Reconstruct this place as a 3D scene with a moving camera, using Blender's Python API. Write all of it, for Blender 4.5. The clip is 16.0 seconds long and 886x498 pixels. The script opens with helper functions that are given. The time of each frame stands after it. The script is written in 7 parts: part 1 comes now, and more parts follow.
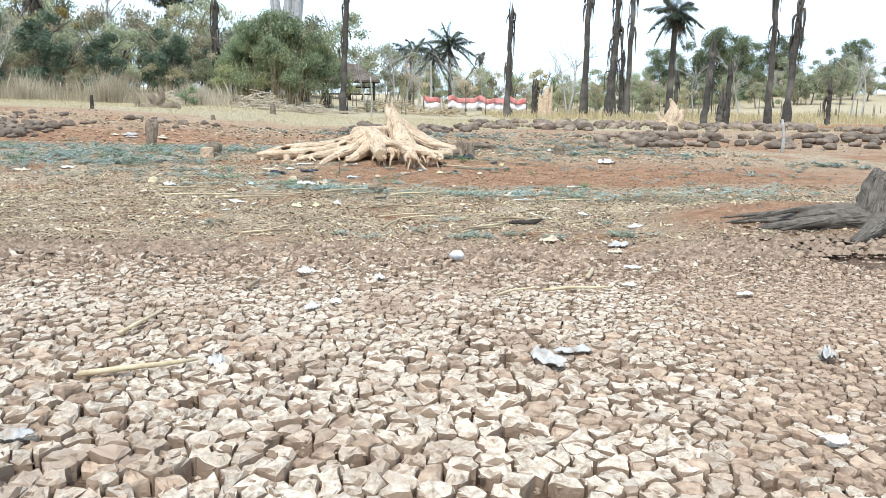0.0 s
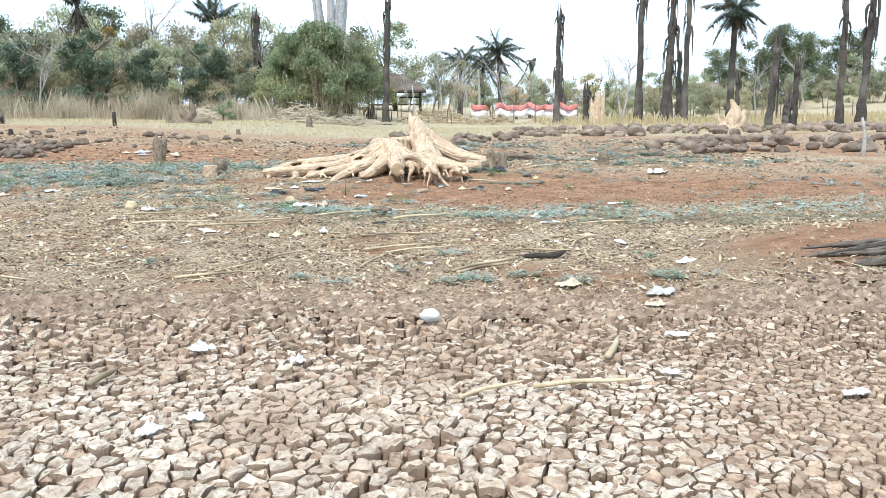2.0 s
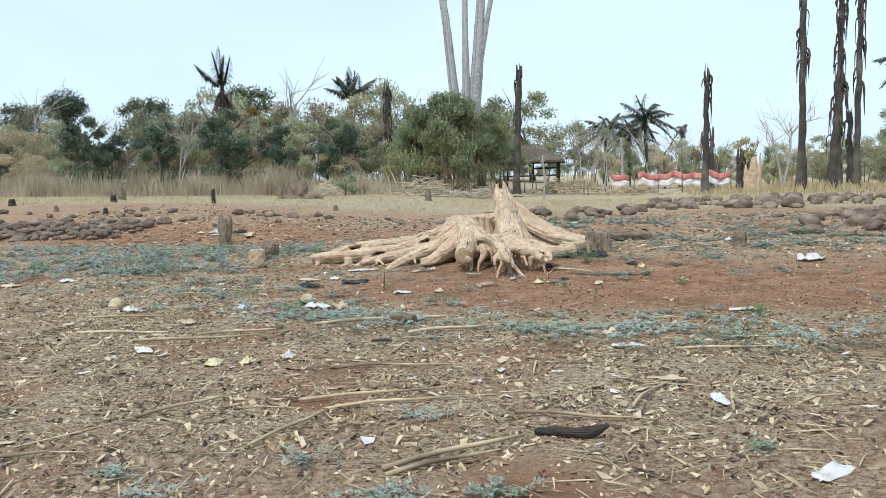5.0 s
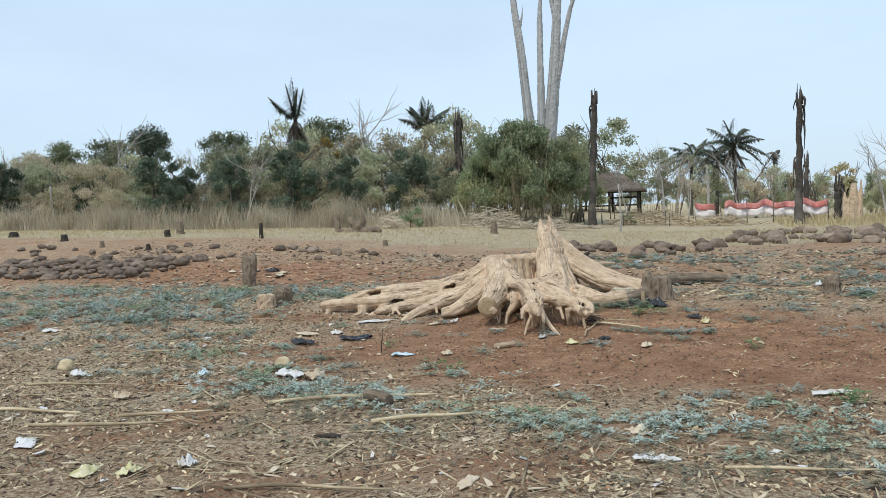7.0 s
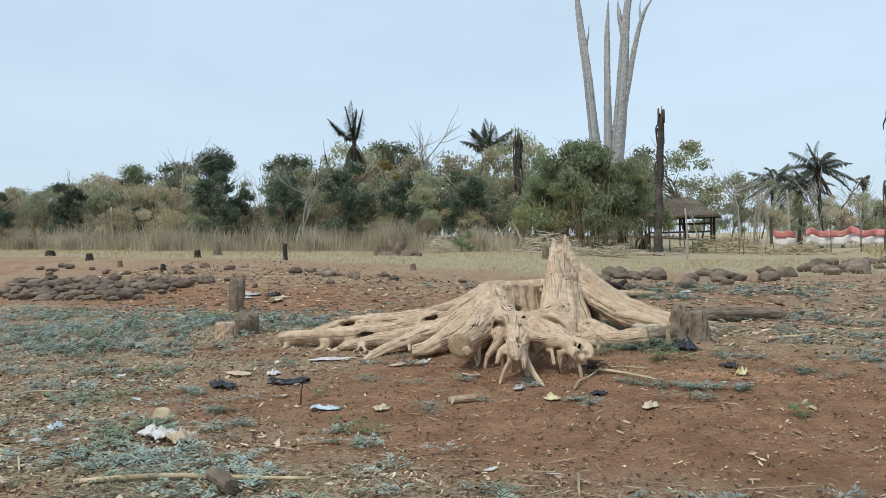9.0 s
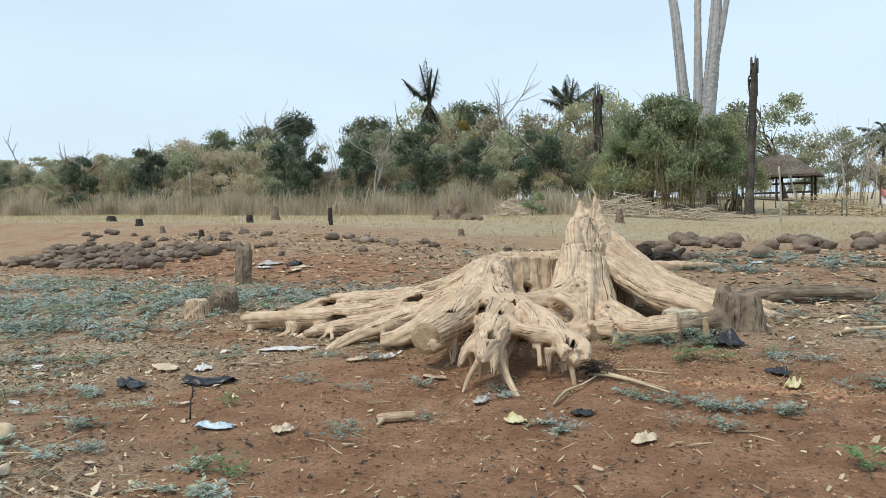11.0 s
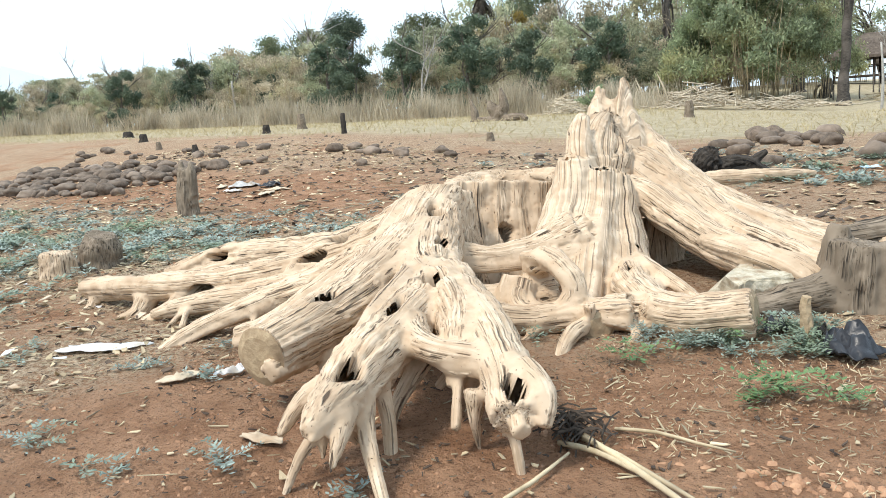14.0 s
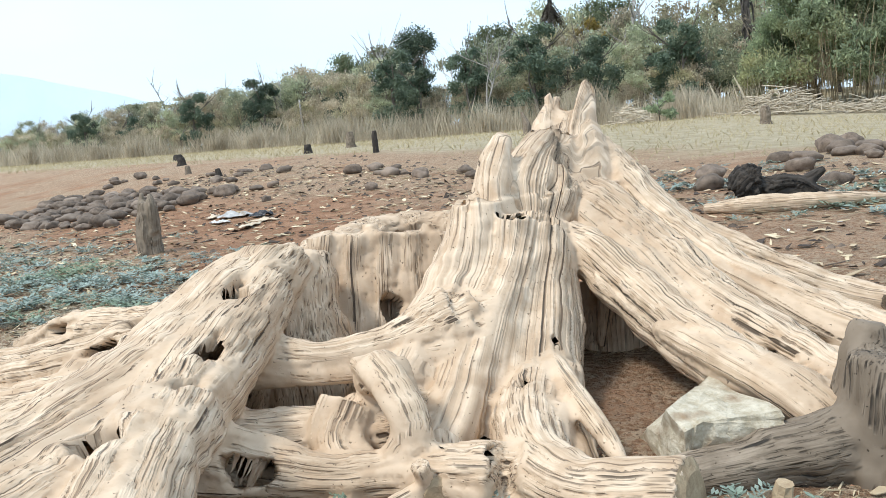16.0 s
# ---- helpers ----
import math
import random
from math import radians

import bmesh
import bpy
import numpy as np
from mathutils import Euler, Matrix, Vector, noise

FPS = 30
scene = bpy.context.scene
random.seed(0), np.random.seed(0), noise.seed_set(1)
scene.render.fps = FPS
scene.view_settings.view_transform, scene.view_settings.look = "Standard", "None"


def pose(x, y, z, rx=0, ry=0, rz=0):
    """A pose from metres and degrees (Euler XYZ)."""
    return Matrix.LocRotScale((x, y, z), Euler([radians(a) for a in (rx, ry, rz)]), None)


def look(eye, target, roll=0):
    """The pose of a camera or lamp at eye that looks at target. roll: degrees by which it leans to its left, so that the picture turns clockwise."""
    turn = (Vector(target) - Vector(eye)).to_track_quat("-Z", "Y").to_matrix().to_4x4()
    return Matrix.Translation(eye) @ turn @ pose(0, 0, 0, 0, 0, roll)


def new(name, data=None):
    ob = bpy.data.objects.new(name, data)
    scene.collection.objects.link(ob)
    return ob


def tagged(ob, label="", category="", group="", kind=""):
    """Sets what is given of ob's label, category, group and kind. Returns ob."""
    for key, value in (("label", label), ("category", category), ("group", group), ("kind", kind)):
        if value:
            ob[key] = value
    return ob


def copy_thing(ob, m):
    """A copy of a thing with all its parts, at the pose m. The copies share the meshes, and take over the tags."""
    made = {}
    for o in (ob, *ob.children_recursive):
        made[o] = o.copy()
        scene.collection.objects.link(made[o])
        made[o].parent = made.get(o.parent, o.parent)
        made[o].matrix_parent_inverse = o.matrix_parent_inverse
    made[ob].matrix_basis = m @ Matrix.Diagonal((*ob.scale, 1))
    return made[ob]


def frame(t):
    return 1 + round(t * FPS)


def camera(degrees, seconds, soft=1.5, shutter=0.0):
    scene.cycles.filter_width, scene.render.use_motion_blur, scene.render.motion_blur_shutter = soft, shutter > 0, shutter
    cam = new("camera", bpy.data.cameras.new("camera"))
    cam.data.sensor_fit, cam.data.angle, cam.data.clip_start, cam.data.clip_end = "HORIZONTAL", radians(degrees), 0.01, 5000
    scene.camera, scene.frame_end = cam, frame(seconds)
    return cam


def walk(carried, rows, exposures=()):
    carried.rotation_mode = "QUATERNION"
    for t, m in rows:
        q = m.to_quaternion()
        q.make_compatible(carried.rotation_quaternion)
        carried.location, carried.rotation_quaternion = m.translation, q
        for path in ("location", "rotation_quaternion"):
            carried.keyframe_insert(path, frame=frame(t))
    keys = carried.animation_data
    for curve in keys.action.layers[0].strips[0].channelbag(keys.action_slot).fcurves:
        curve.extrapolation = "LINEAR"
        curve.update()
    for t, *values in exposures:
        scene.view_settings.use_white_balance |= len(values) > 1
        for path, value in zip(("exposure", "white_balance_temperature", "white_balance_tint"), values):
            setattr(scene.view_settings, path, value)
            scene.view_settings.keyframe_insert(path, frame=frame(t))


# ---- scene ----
cam = camera(57.1, 16.0, soft=0.65)
METRES, EYE, TILT, LEAN, TURN = 20.3, 1.5, 0.0, -2.0, 0.0
ROWS = [
    (0.0, 0.0, 0.0, 0.0, -0.21, -10.14, 1.19),
    (0.5, 0.0101, 0.0275, 0.0001, 1.09, -10.13, 0.93),
    (1.0, 0.0193, 0.0503, 0.0026, 3.24, -10.02, 1.26),
    (1.5, 0.0245, 0.0844, 0.001, 4.09, -9.57, 0.88),
    (2.0, 0.0341, 0.12, -0.0042, 3.67, -9.36, 2.69),
    (2.5, 0.0409, 0.1535, -0.0071, 4.16, -8.84, 2.6),
    (3.0, 0.0501, 0.1853, -0.0092, 6.62, -7.08, 3.08),
    (3.5, 0.06, 0.2153, -0.0099, 8.27, -6.12, 2.53),
    (4.0, 0.0679, 0.2487, -0.0096, 10.06, -5.69, 1.63),
    (4.5, 0.0772, 0.2809, -0.0083, 12.3, -4.78, 2.54),
    (7.0, 0.1041, 0.4296, -0.0027, 20.47, -1.34, 3.84),
    (7.5, 0.1054, 0.4614, -0.0074, 21.3, -0.8, 3.21),
    (8.0, 0.1138, 0.4964, -0.0115, 21.93, 0.5, 3.09),
    (8.5, 0.1182, 0.5329, -0.0115, 23.93, 0.99, 3.0),
    (11.0, 0.1273, 0.6856, -0.012, 32.34, -1.4, 3.21),
    (11.5, 0.1277, 0.7164, -0.0139, 34.66, -1.34, 2.8),
    (12.0, 0.1227, 0.7478, -0.0155, 36.45, -2.08, 3.07),
    (12.5, 0.1144, 0.7758, -0.0153, 36.52, -4.99, 3.81),
    (13.0, 0.1041, 0.806, -0.0138, 36.43, -7.05, 4.27),
    (13.5, 0.0881, 0.8336, -0.0122, 36.63, -7.37, 4.31),
    (14.0, 0.0771, 0.863, -0.0131, 37.28, -7.84, 5.41),
    (14.5, 0.0696, 0.8889, -0.0131, 37.64, -8.0, 5.76),
    (15.0, 0.0636, 0.9155, -0.0114, 37.67, -7.4, 5.65),
    (15.5, 0.0663, 0.9426, -0.0123, 37.95, -6.89, 6.38),
    (16.0, 0.0667, 0.9711, -0.014, 43.26, -6.31, 6.82),
]
# exposure follows the phone's metering along the walk
EXPOSURES = [(0.0, 0.80, 6350, 10), (2.5, 0.90, 6350, 10), (3.0, 0.90, 6250, 10), (3.5, 0.72, 6350, 10), (4.5, 0.38, 6500, 10), (7.0, 0.03, 6600, 10), (8.5, -0.07, 6700, 10), (11.0, 0.12, 6850, 10), (12.0, 0.27, 7050, 10), (12.5, 0.46, 7100, 10), (13.0, 0.72, 7050, 10), (13.5, 0.84, 6900, 10), (14.0, 0.76, 6750, 10), (15.0, 0.62, 6500, 10), (16.0, 0.57, 6400, 10)]
walk(cam, [(t, pose(0, 0, EYE, TILT, LEAN, TURN) @ pose(METRES * x, METRES * y, METRES * z, 90 + pitch, roll, yaw)) for t, x, y, z, yaw, pitch, roll in ROWS], EXPOSURES)

# ---------------------------------------------------------------- light
SUN_ELEV, SUN_FROM = 58.0, 200.0  # degrees; compass bearing (from +y, clockwise) that the sun stands at
world = bpy.data.worlds.new("sky")
scene.world = world
world.use_nodes = True
wn, wl = world.node_tree.nodes, world.node_tree.links
wn.clear()
sky = wn.new("ShaderNodeTexSky")
sky.sky_type, sky.sun_disc = "NISHITA", False
sky.sun_elevation, sky.sun_rotation = radians(SUN_ELEV), radians(SUN_FROM)
sky.air_density, sky.dust_density, sky.ozone_density = 1.0, 2.0, 2.0
wtc = wn.new("ShaderNodeTexCoord")
wmap = wn.new("ShaderNodeMapping")
wmap.inputs["Scale"].default_value = (1.0, 1.0, 3.5)
cloud = wn.new("ShaderNodeTexNoise")
cloud.inputs["Scale"].default_value, cloud.inputs["Detail"].default_value = 2.2, 5.0
cr = wn.new("ShaderNodeMapRange")
cr.inputs["From Min"].default_value, cr.inputs["From Max"].default_value = 0.35, 0.75
cr.inputs["To Min"].default_value, cr.inputs["To Max"].default_value = 0.60, 0.72
wmix = wn.new("ShaderNodeMix")
wmix.data_type = "RGBA"
wmix.inputs[7].default_value = (8.3, 10.6, 12.9, 1)  # thin high overcast
bg = wn.new("ShaderNodeBackground")
bg.inputs["Strength"].default_value = 0.1
wout = wn.new("ShaderNodeOutputWorld")
wl.new(wtc.outputs["Generated"], wmap.inputs["Vector"])
wl.new(wmap.outputs["Vector"], cloud.inputs["Vector"])
wl.new(cloud.outputs["Fac"], cr.inputs["Value"])
wl.new(cr.outputs["Result"], wmix.inputs[0])
wl.new(sky.outputs["Color"], wmix.inputs[6])
wl.new(wmix.outputs[2], bg.inputs["Color"])
wl.new(bg.outputs["Background"], wout.inputs["Surface"])

sun = new("sun", bpy.data.lights.new("sun", "SUN"))
sun.data.energy, sun.data.angle, sun.data.color = 1.9, radians(10), (1.0, 0.95, 0.87)
sb = radians(SUN_FROM)
sun.matrix_world = look((40 * math.sin(sb), 40 * math.cos(sb), 40 * math.tan(radians(SUN_ELEV))), (0, 0, 0))

# ---------------------------------------------------------------- materials


def material(name, c1, c2, scale=8.0, rough=0.85, bump=0.3, c3=None, big=0.6, rnd=0.0, coord="world", stretch=(1, 1, 1), metal=0.0, spec=0.3, fine=6.0, two_sided=0.0):
    """A rough natural surface: fine grain between c1 and c2, larger stains towards c3, relief, and a shade per object."""
    m = bpy.data.materials.new(name)
    m.use_nodes = True
    n, l = m.node_tree.nodes, m.node_tree.links
    b = n["Principled BSDF"]
    b.inputs["Roughness"].default_value, b.inputs["Metallic"].default_value = rough, metal
    b.inputs["Specular IOR Level"].default_value = spec
    if coord == "world":
        g = n.new("ShaderNodeNewGeometry")
        src = g.outputs["Position"]
    elif coord == "grain":
        g = n.new("ShaderNodeAttribute")
        g.attribute_name = "grain"
        src = g.outputs["Vector"]
    else:
        g = n.new("ShaderNodeTexCoord")
        src = g.outputs["Object"]
    mp = n.new("ShaderNodeMapping")
    mp.inputs["Scale"].default_value = stretch
    l.new(src, mp.inputs["Vector"])
    a = n.new("ShaderNodeTexNoise")
    a.inputs["Scale"].default_value, a.inputs["Detail"].default_value, a.inputs["Roughness"].default_value = scale, fine, 0.65
    l.new(mp.outputs["Vector"], a.inputs["Vector"])
    ra = n.new("ShaderNodeMapRange")
    ra.inputs["From Min"].default_value, ra.inputs["From Max"].default_value = 0.35, 0.65
    l.new(a.outputs["Fac"], ra.inputs["Value"])
    mix = n.new("ShaderNodeMix")
    mix.data_type = "RGBA"
    mix.inputs[6].default_value, mix.inputs[7].default_value = (*c1, 1), (*c2, 1)
    l.new(ra.outputs["Result"], mix.inputs[0])
    col = mix.outputs[2]
    if c3:
        s2 = n.new("ShaderNodeTexNoise")
        s2.inputs["Scale"].default_value, s2.inputs["Detail"].default_value = big, 4.0
        l.new(src, s2.inputs["Vector"])
        r2 = n.new("ShaderNodeMapRange")
        r2.inputs["From Min"].default_value, r2.inputs["From Max"].default_value = 0.48, 0.68
        l.new(s2.outputs["Fac"], r2.inputs["Value"])
        m2 = n.new("ShaderNodeMix")
        m2.data_type = "RGBA"
        m2.inputs[7].default_value = (*c3, 1)
        l.new(r2.outputs["Result"], m2.inputs[0])
        l.new(col, m2.inputs[6])
        col = m2.outputs[2]
    if rnd:
        oi = n.new("ShaderNodeObjectInfo")
        ge = n.new("ShaderNodeNewGeometry")
        add = n.new("ShaderNodeMath")
        add.operation = "ADD"
        l.new(oi.outputs["Random"], add.inputs[0])
        l.new(ge.outputs["Random Per Island"], add.inputs[1])
        rr = n.new("ShaderNodeMapRange")
        rr.inputs["From Max"].default_value = 2.0
        rr.inputs["To Min"].default_value, rr.inputs["To Max"].default_value = 1 - rnd, 1 + rnd
        l.new(add.outputs[0], rr.inputs["Value"])
        hs = n.new("ShaderNodeHueSaturation")
        l.new(rr.outputs["Result"], hs.inputs["Value"])
        l.new(col, hs.inputs["Color"])
        col = hs.outputs["Color"]
    l.new(col, b.inputs["Base Color"])
    if two_sided:
        tr = n.new("ShaderNodeBsdfTranslucent")
        mx = n.new("ShaderNodeMixShader")
        mx.inputs[0].default_value = two_sided
        l.new(col, tr.inputs["Color"])
        l.new(b.outputs[0], mx.inputs[1])
        l.new(tr.outputs[0], mx.inputs[2])
        l.new(mx.outputs[0], n["Material Output"].inputs["Surface"])
    if bump:
        bp = n.new("ShaderNodeBump")
        bp.inputs["Strength"].default_value, bp.inputs["Distance"].default_value = bump, 0.02
        l.new(a.outputs["Fac"], bp.inputs["Height"])
        l.new(bp.outputs["Normal"], b.inputs["Normal"])
    return m


def driftwood(name, light, dark, crack, crack_scale=55.0):
    """Weathered wood whose streaks and checks follow each root."""
    m = bpy.data.materials.new(name)
    m.use_nodes = True
    n, l = m.node_tree.nodes, m.node_tree.links
    b = n["Principled BSDF"]
    b.inputs["Roughness"].default_value, b.inputs["Specular IOR Level"].default_value = 0.8, 0.25
    at = n.new("ShaderNodeAttribute")
    at.attribute_name = "grain"
    geo = n.new("ShaderNodeNewGeometry")

    def noise_tex(vec, scale, detail=5.0, stretch=(1, 1, 1)):
        mp = n.new("ShaderNodeMapping")
        mp.inputs["Scale"].default_value = stretch
        l.new(vec, mp.inputs["Vector"])
        t = n.new("ShaderNodeTexNoise")
        t.inputs["Scale"].default_value, t.inputs["Detail"].default_value = scale, detail
        l.new(mp.outputs["Vector"], t.inputs["Vector"])
        return t.outputs["Fac"]

    def ramp(fac, lo, hi, to0=0.0, to1=1.0):
        r = n.new("ShaderNodeMapRange")
        r.inputs["From Min"].default_value, r.inputs["From Max"].default_value = lo, hi
        r.inputs["To Min"].default_value, r.inputs["To Max"].default_value = to0, to1
        l.new(fac, r.inputs["Value"])
        return r.outputs["Result"]

    def mix(fac, c1, c2):
        x = n.new("ShaderNodeMix")
        x.data_type = "RGBA"
        l.new(fac, x.inputs[0])
        for i, c in ((6, c1), (7, c2)):
            if isinstance(c, tuple):
                x.inputs[i].default_value = (*c, 1)
            else:
                l.new(c, x.inputs[i])
        return x.outputs[2]

    def times(p, q, op="MULTIPLY"):
        k = n.new("ShaderNodeMath")
        k.operation = op
        for i, v in enumerate((p, q)):
            if isinstance(v, float):
                k.inputs[i].default_value = v
            else:
                l.new(v, k.inputs[i])
        return k.outputs[0]

    seam = n.new("ShaderNodeAttribute")
    seam.attribute_name = "seam"
    clear = ramp(seam.outputs["Fac"], 0.02, 0.5, 1.0, 0.0)
    streak = noise_tex(at.outputs["Vector"], crack_scale * 1.2, 6, (1, 1, 0.45))
    slits = noise_tex(at.outputs["Vector"], crack_scale * 0.8, 1.5, (1, 1, 0.32))
    fine = noise_tex(at.outputs["Vector"], crack_scale * 2.4, 1.5, (1, 1, 0.4))
    stain = noise_tex(geo.outputs["Position"], 2.3, 6)
    patch = noise_tex(geo.outputs["Position"], 11.0, 5)
    pits = noise_tex(geo.outputs["Position"], 75.0, 2)
    tone = times(times(times(streak, 0.5, "SUBTRACT"), clear), 0.5, "ADD")
    col = mix(ramp(tone, 0.30, 0.68), dark, light)
    col = mix(ramp(stain, 0.48, 0.70, 0.0, 0.65), col, tuple(0.8 * v for v in dark))
    col = mix(ramp(patch, 0.46, 0.66, 0.0, 0.7), col, dark)
    open_slit = ramp(slits, 0.285, 0.37, 0.95, 0.0)
    hair = times(ramp(fine, 0.31, 0.41, 0.5, 0.0), ramp(patch, 0.30, 0.46))
    pit = ramp(pits, 0.24, 0.30, 0.6, 0.0)
    marks = times(times(open_slit, hair, "MAXIMUM"), clear)
    marks = times(marks, pit, "MAXIMUM")
    col = mix(marks, col, crack)
    l.new(col, b.inputs["Base Color"])
    bp = n.new("ShaderNodeBump")
    bp.inputs["Strength"].default_value, bp.inputs["Distance"].default_value = 0.9, 0.012
    l.new(times(tone, marks, "SUBTRACT"), bp.inputs["Height"])
    l.new(bp.outputs["Normal"], b.inputs["Normal"])
    return m


WOOD = driftwood("bleached_wood", (0.74, 0.59, 0.43), (0.46, 0.325, 0.21), (0.075, 0.052, 0.035))
WOOD_GREY = driftwood("grey_wood", (0.33, 0.265, 0.195), (0.16, 0.122, 0.085), (0.03, 0.025, 0.02))
WOOD_DARK = driftwood("charred_wood", (0.085, 0.07, 0.055), (0.035, 0.03, 0.026), (0.01, 0.01, 0.01))
WOOD_BURNT = driftwood("blackened_grey_wood", (0.22, 0.19, 0.155), (0.075, 0.062, 0.05), (0.015, 0.013, 0.011))
WOOD_WHITE = driftwood("silver_wood", (0.50, 0.50, 0.49), (0.33, 0.33, 0.325), (0.14, 0.14, 0.14), 4.0)
HEAP = material("bleached_branches", (0.42, 0.35, 0.25), (0.60, 0.52, 0.40), 6, 0.9, 0.0, rnd=0.3)
CUT = material("cut_wood", (0.33, 0.235, 0.14), (0.46, 0.35, 0.22), 30, 0.9, 0.5, (0.22, 0.15, 0.09), 6, coord="object")
PALM_BARK = material("palm_bark", (0.035, 0.03, 0.026), (0.10, 0.088, 0.075), 7, 0.95, 0.8, (0.15, 0.13, 0.11), 0.9, stretch=(1, 1, 3))
BARK = material("tree_bark", (0.09, 0.075, 0.06), (0.22, 0.19, 0.155), 9, 0.95, 0.5, rnd=0.3, coord="object")
BARK_PALE = material("pale_bark", (0.30, 0.28, 0.25), (0.45, 0.43, 0.39), 9, 0.9, 0.4, coord="object")
LEAF_OLIVE = material("olive_leaves", (0.26, 0.285, 0.18), (0.44, 0.455, 0.30), 1.2, 0.7, 0.0, (0.45, 0.39, 0.26), 0.3, 0.65, two_sided=0.45)
LEAF_GREEN = material("green_leaves", (0.23, 0.285, 0.165), (0.39, 0.45, 0.27), 1.2, 0.7, 0.0, (0.42, 0.40, 0.20), 0.35, 0.65, two_sided=0.45)
LEAF_MID = material("mid_green_leaves", (0.115, 0.145, 0.08), (0.21, 0.24, 0.14), 1.2, 0.7, 0.0, (0.20, 0.21, 0.11), 0.4, 0.5, two_sided=0.35)
LEAF_DARK = material("dark_leaves", (0.06, 0.09, 0.06), (0.15, 0.19, 0.12), 1.5, 0.6, 0.0, rnd=0.5, two_sided=0.2)
LEAF_DRY = material("dry_leaves", (0.40, 0.34, 0.24), (0.60, 0.52, 0.38), 1.2, 0.8, 0.0, (0.36, 0.35, 0.19), 0.4, 0.6, two_sided=0.4)
LEAF_YELLOW = material("yellow_leaves", (0.27, 0.19, 0.05), (0.36, 0.27, 0.08), 1.2, 0.8, 0.0, rnd=0.4, two_sided=0.25)
LEAF_PALM = material("palm_fronds", (0.03, 0.045, 0.03), (0.075, 0.095, 0.06), 2, 0.5, 0.0, (0.12, 0.11, 0.075), 0.6, 0.4, two_sided=0.15)
FROND_DEAD = material("dead_fronds", (0.10, 0.085, 0.065), (0.20, 0.17, 0.135), 3, 0.9, 0.0, rnd=0.4)
REED = material("dry_reed", (0.50, 0.42, 0.30), (0.78, 0.69, 0.53), 0.8, 0.85, 0.0, (0.40, 0.33, 0.22), 0.15, 0.35, two_sided=0.35)
STRAW = material("dry_grass", (0.42, 0.34, 0.19), (0.55, 0.46, 0.28), 1.0, 0.9, 0.0, rnd=0.3, two_sided=0.2)
WEED = material("weed_leaves", (0.23, 0.295, 0.25), (0.42, 0.485, 0.43), 9, 0.7, 0.0, (0.21, 0.27, 0.155), 1.0, 0.45, two_sided=0.2)
WEED_GREEN = material("fresh_weed_leaves", (0.09, 0.16, 0.06), (0.15, 0.23, 0.10), 20, 0.6, 0.0, rnd=0.4, two_sided=0.2)
WEED_GREY = material("dry_weed_leaves", (0.15, 0.165, 0.115), (0.30, 0.31, 0.23), 9, 0.8, 0.0, (0.33, 0.27, 0.18), 2.0, 0.45, two_sided=0.2)
STONE = material("river_stone", (0.088, 0.065, 0.048), (0.19, 0.143, 0.106), 11, 0.85, 0.8, (0.24, 0.185, 0.14), 2.0, 0.5)
STONE_PALE = material("pale_stone", (0.38, 0.32, 0.22), (0.60, 0.54, 0.42), 9, 0.9, 0.9, (0.30, 0.22, 0.14), 5, coord="object")


def mud_material():
    """Dried clay: paler on faces that point up, browner on the broken sides."""
    m = material("dry_mud", (0.36, 0.28, 0.205), (0.72, 0.62, 0.50), 22, 0.95, 1.0, (0.40, 0.29, 0.21), 1.1, 0.28, fine=10.0)
    n, l = m.node_tree.nodes, m.node_tree.links
    b = n["Principled BSDF"]
    src = b.inputs["Base Color"].links[0].from_socket
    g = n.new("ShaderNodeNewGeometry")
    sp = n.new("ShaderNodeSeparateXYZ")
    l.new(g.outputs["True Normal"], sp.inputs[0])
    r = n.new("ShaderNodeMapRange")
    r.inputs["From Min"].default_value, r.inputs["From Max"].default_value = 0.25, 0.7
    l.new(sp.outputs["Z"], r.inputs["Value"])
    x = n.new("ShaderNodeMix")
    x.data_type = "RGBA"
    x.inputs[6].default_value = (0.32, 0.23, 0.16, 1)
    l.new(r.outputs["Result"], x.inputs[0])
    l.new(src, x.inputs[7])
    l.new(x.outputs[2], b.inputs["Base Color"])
    return m


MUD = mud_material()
CLOD = material("earth_clod", (0.20, 0.132, 0.09), (0.40, 0.30, 0.215), 11, 0.95, 0.6, rnd=0.45)
EARTH = material("red_earth_crumbs", (0.22, 0.115, 0.065), (0.40, 0.235, 0.14), 11, 0.95, 0.6, rnd=0.4)
CHIP = material("litter_chips", (0.38, 0.295, 0.18), (0.68, 0.575, 0.39), 6, 0.9, 0.0, (0.25, 0.17, 0.10), 3.0, 0.5)
DARK_BIT = material("dark_leaf_bits", (0.05, 0.036, 0.028), (0.12, 0.085, 0.06), 8, 0.9, 0.0, rnd=0.4)
TWIG = material("dry_twigs", (0.36, 0.28, 0.17), (0.60, 0.50, 0.335), 8, 0.9, 0.0, (0.16, 0.12, 0.08), 2.0, 0.4)
WHITE_BAG = material("white_plastic", (0.72, 0.71, 0.69), (0.82, 0.81, 0.80), 14, 0.45, 0.3, (0.60, 0.54, 0.46), 9, two_sided=0.2)
BLACK_BAG = material("black_plastic", (0.012, 0.012, 0.014), (0.03, 0.03, 0.034), 14, 0.35, 0.3, spec=0.5)
BLUE_BAG = material("blue_white_plastic", (0.25, 0.42, 0.52), (0.70, 0.76, 0.76), 10, 0.45, 0.3)
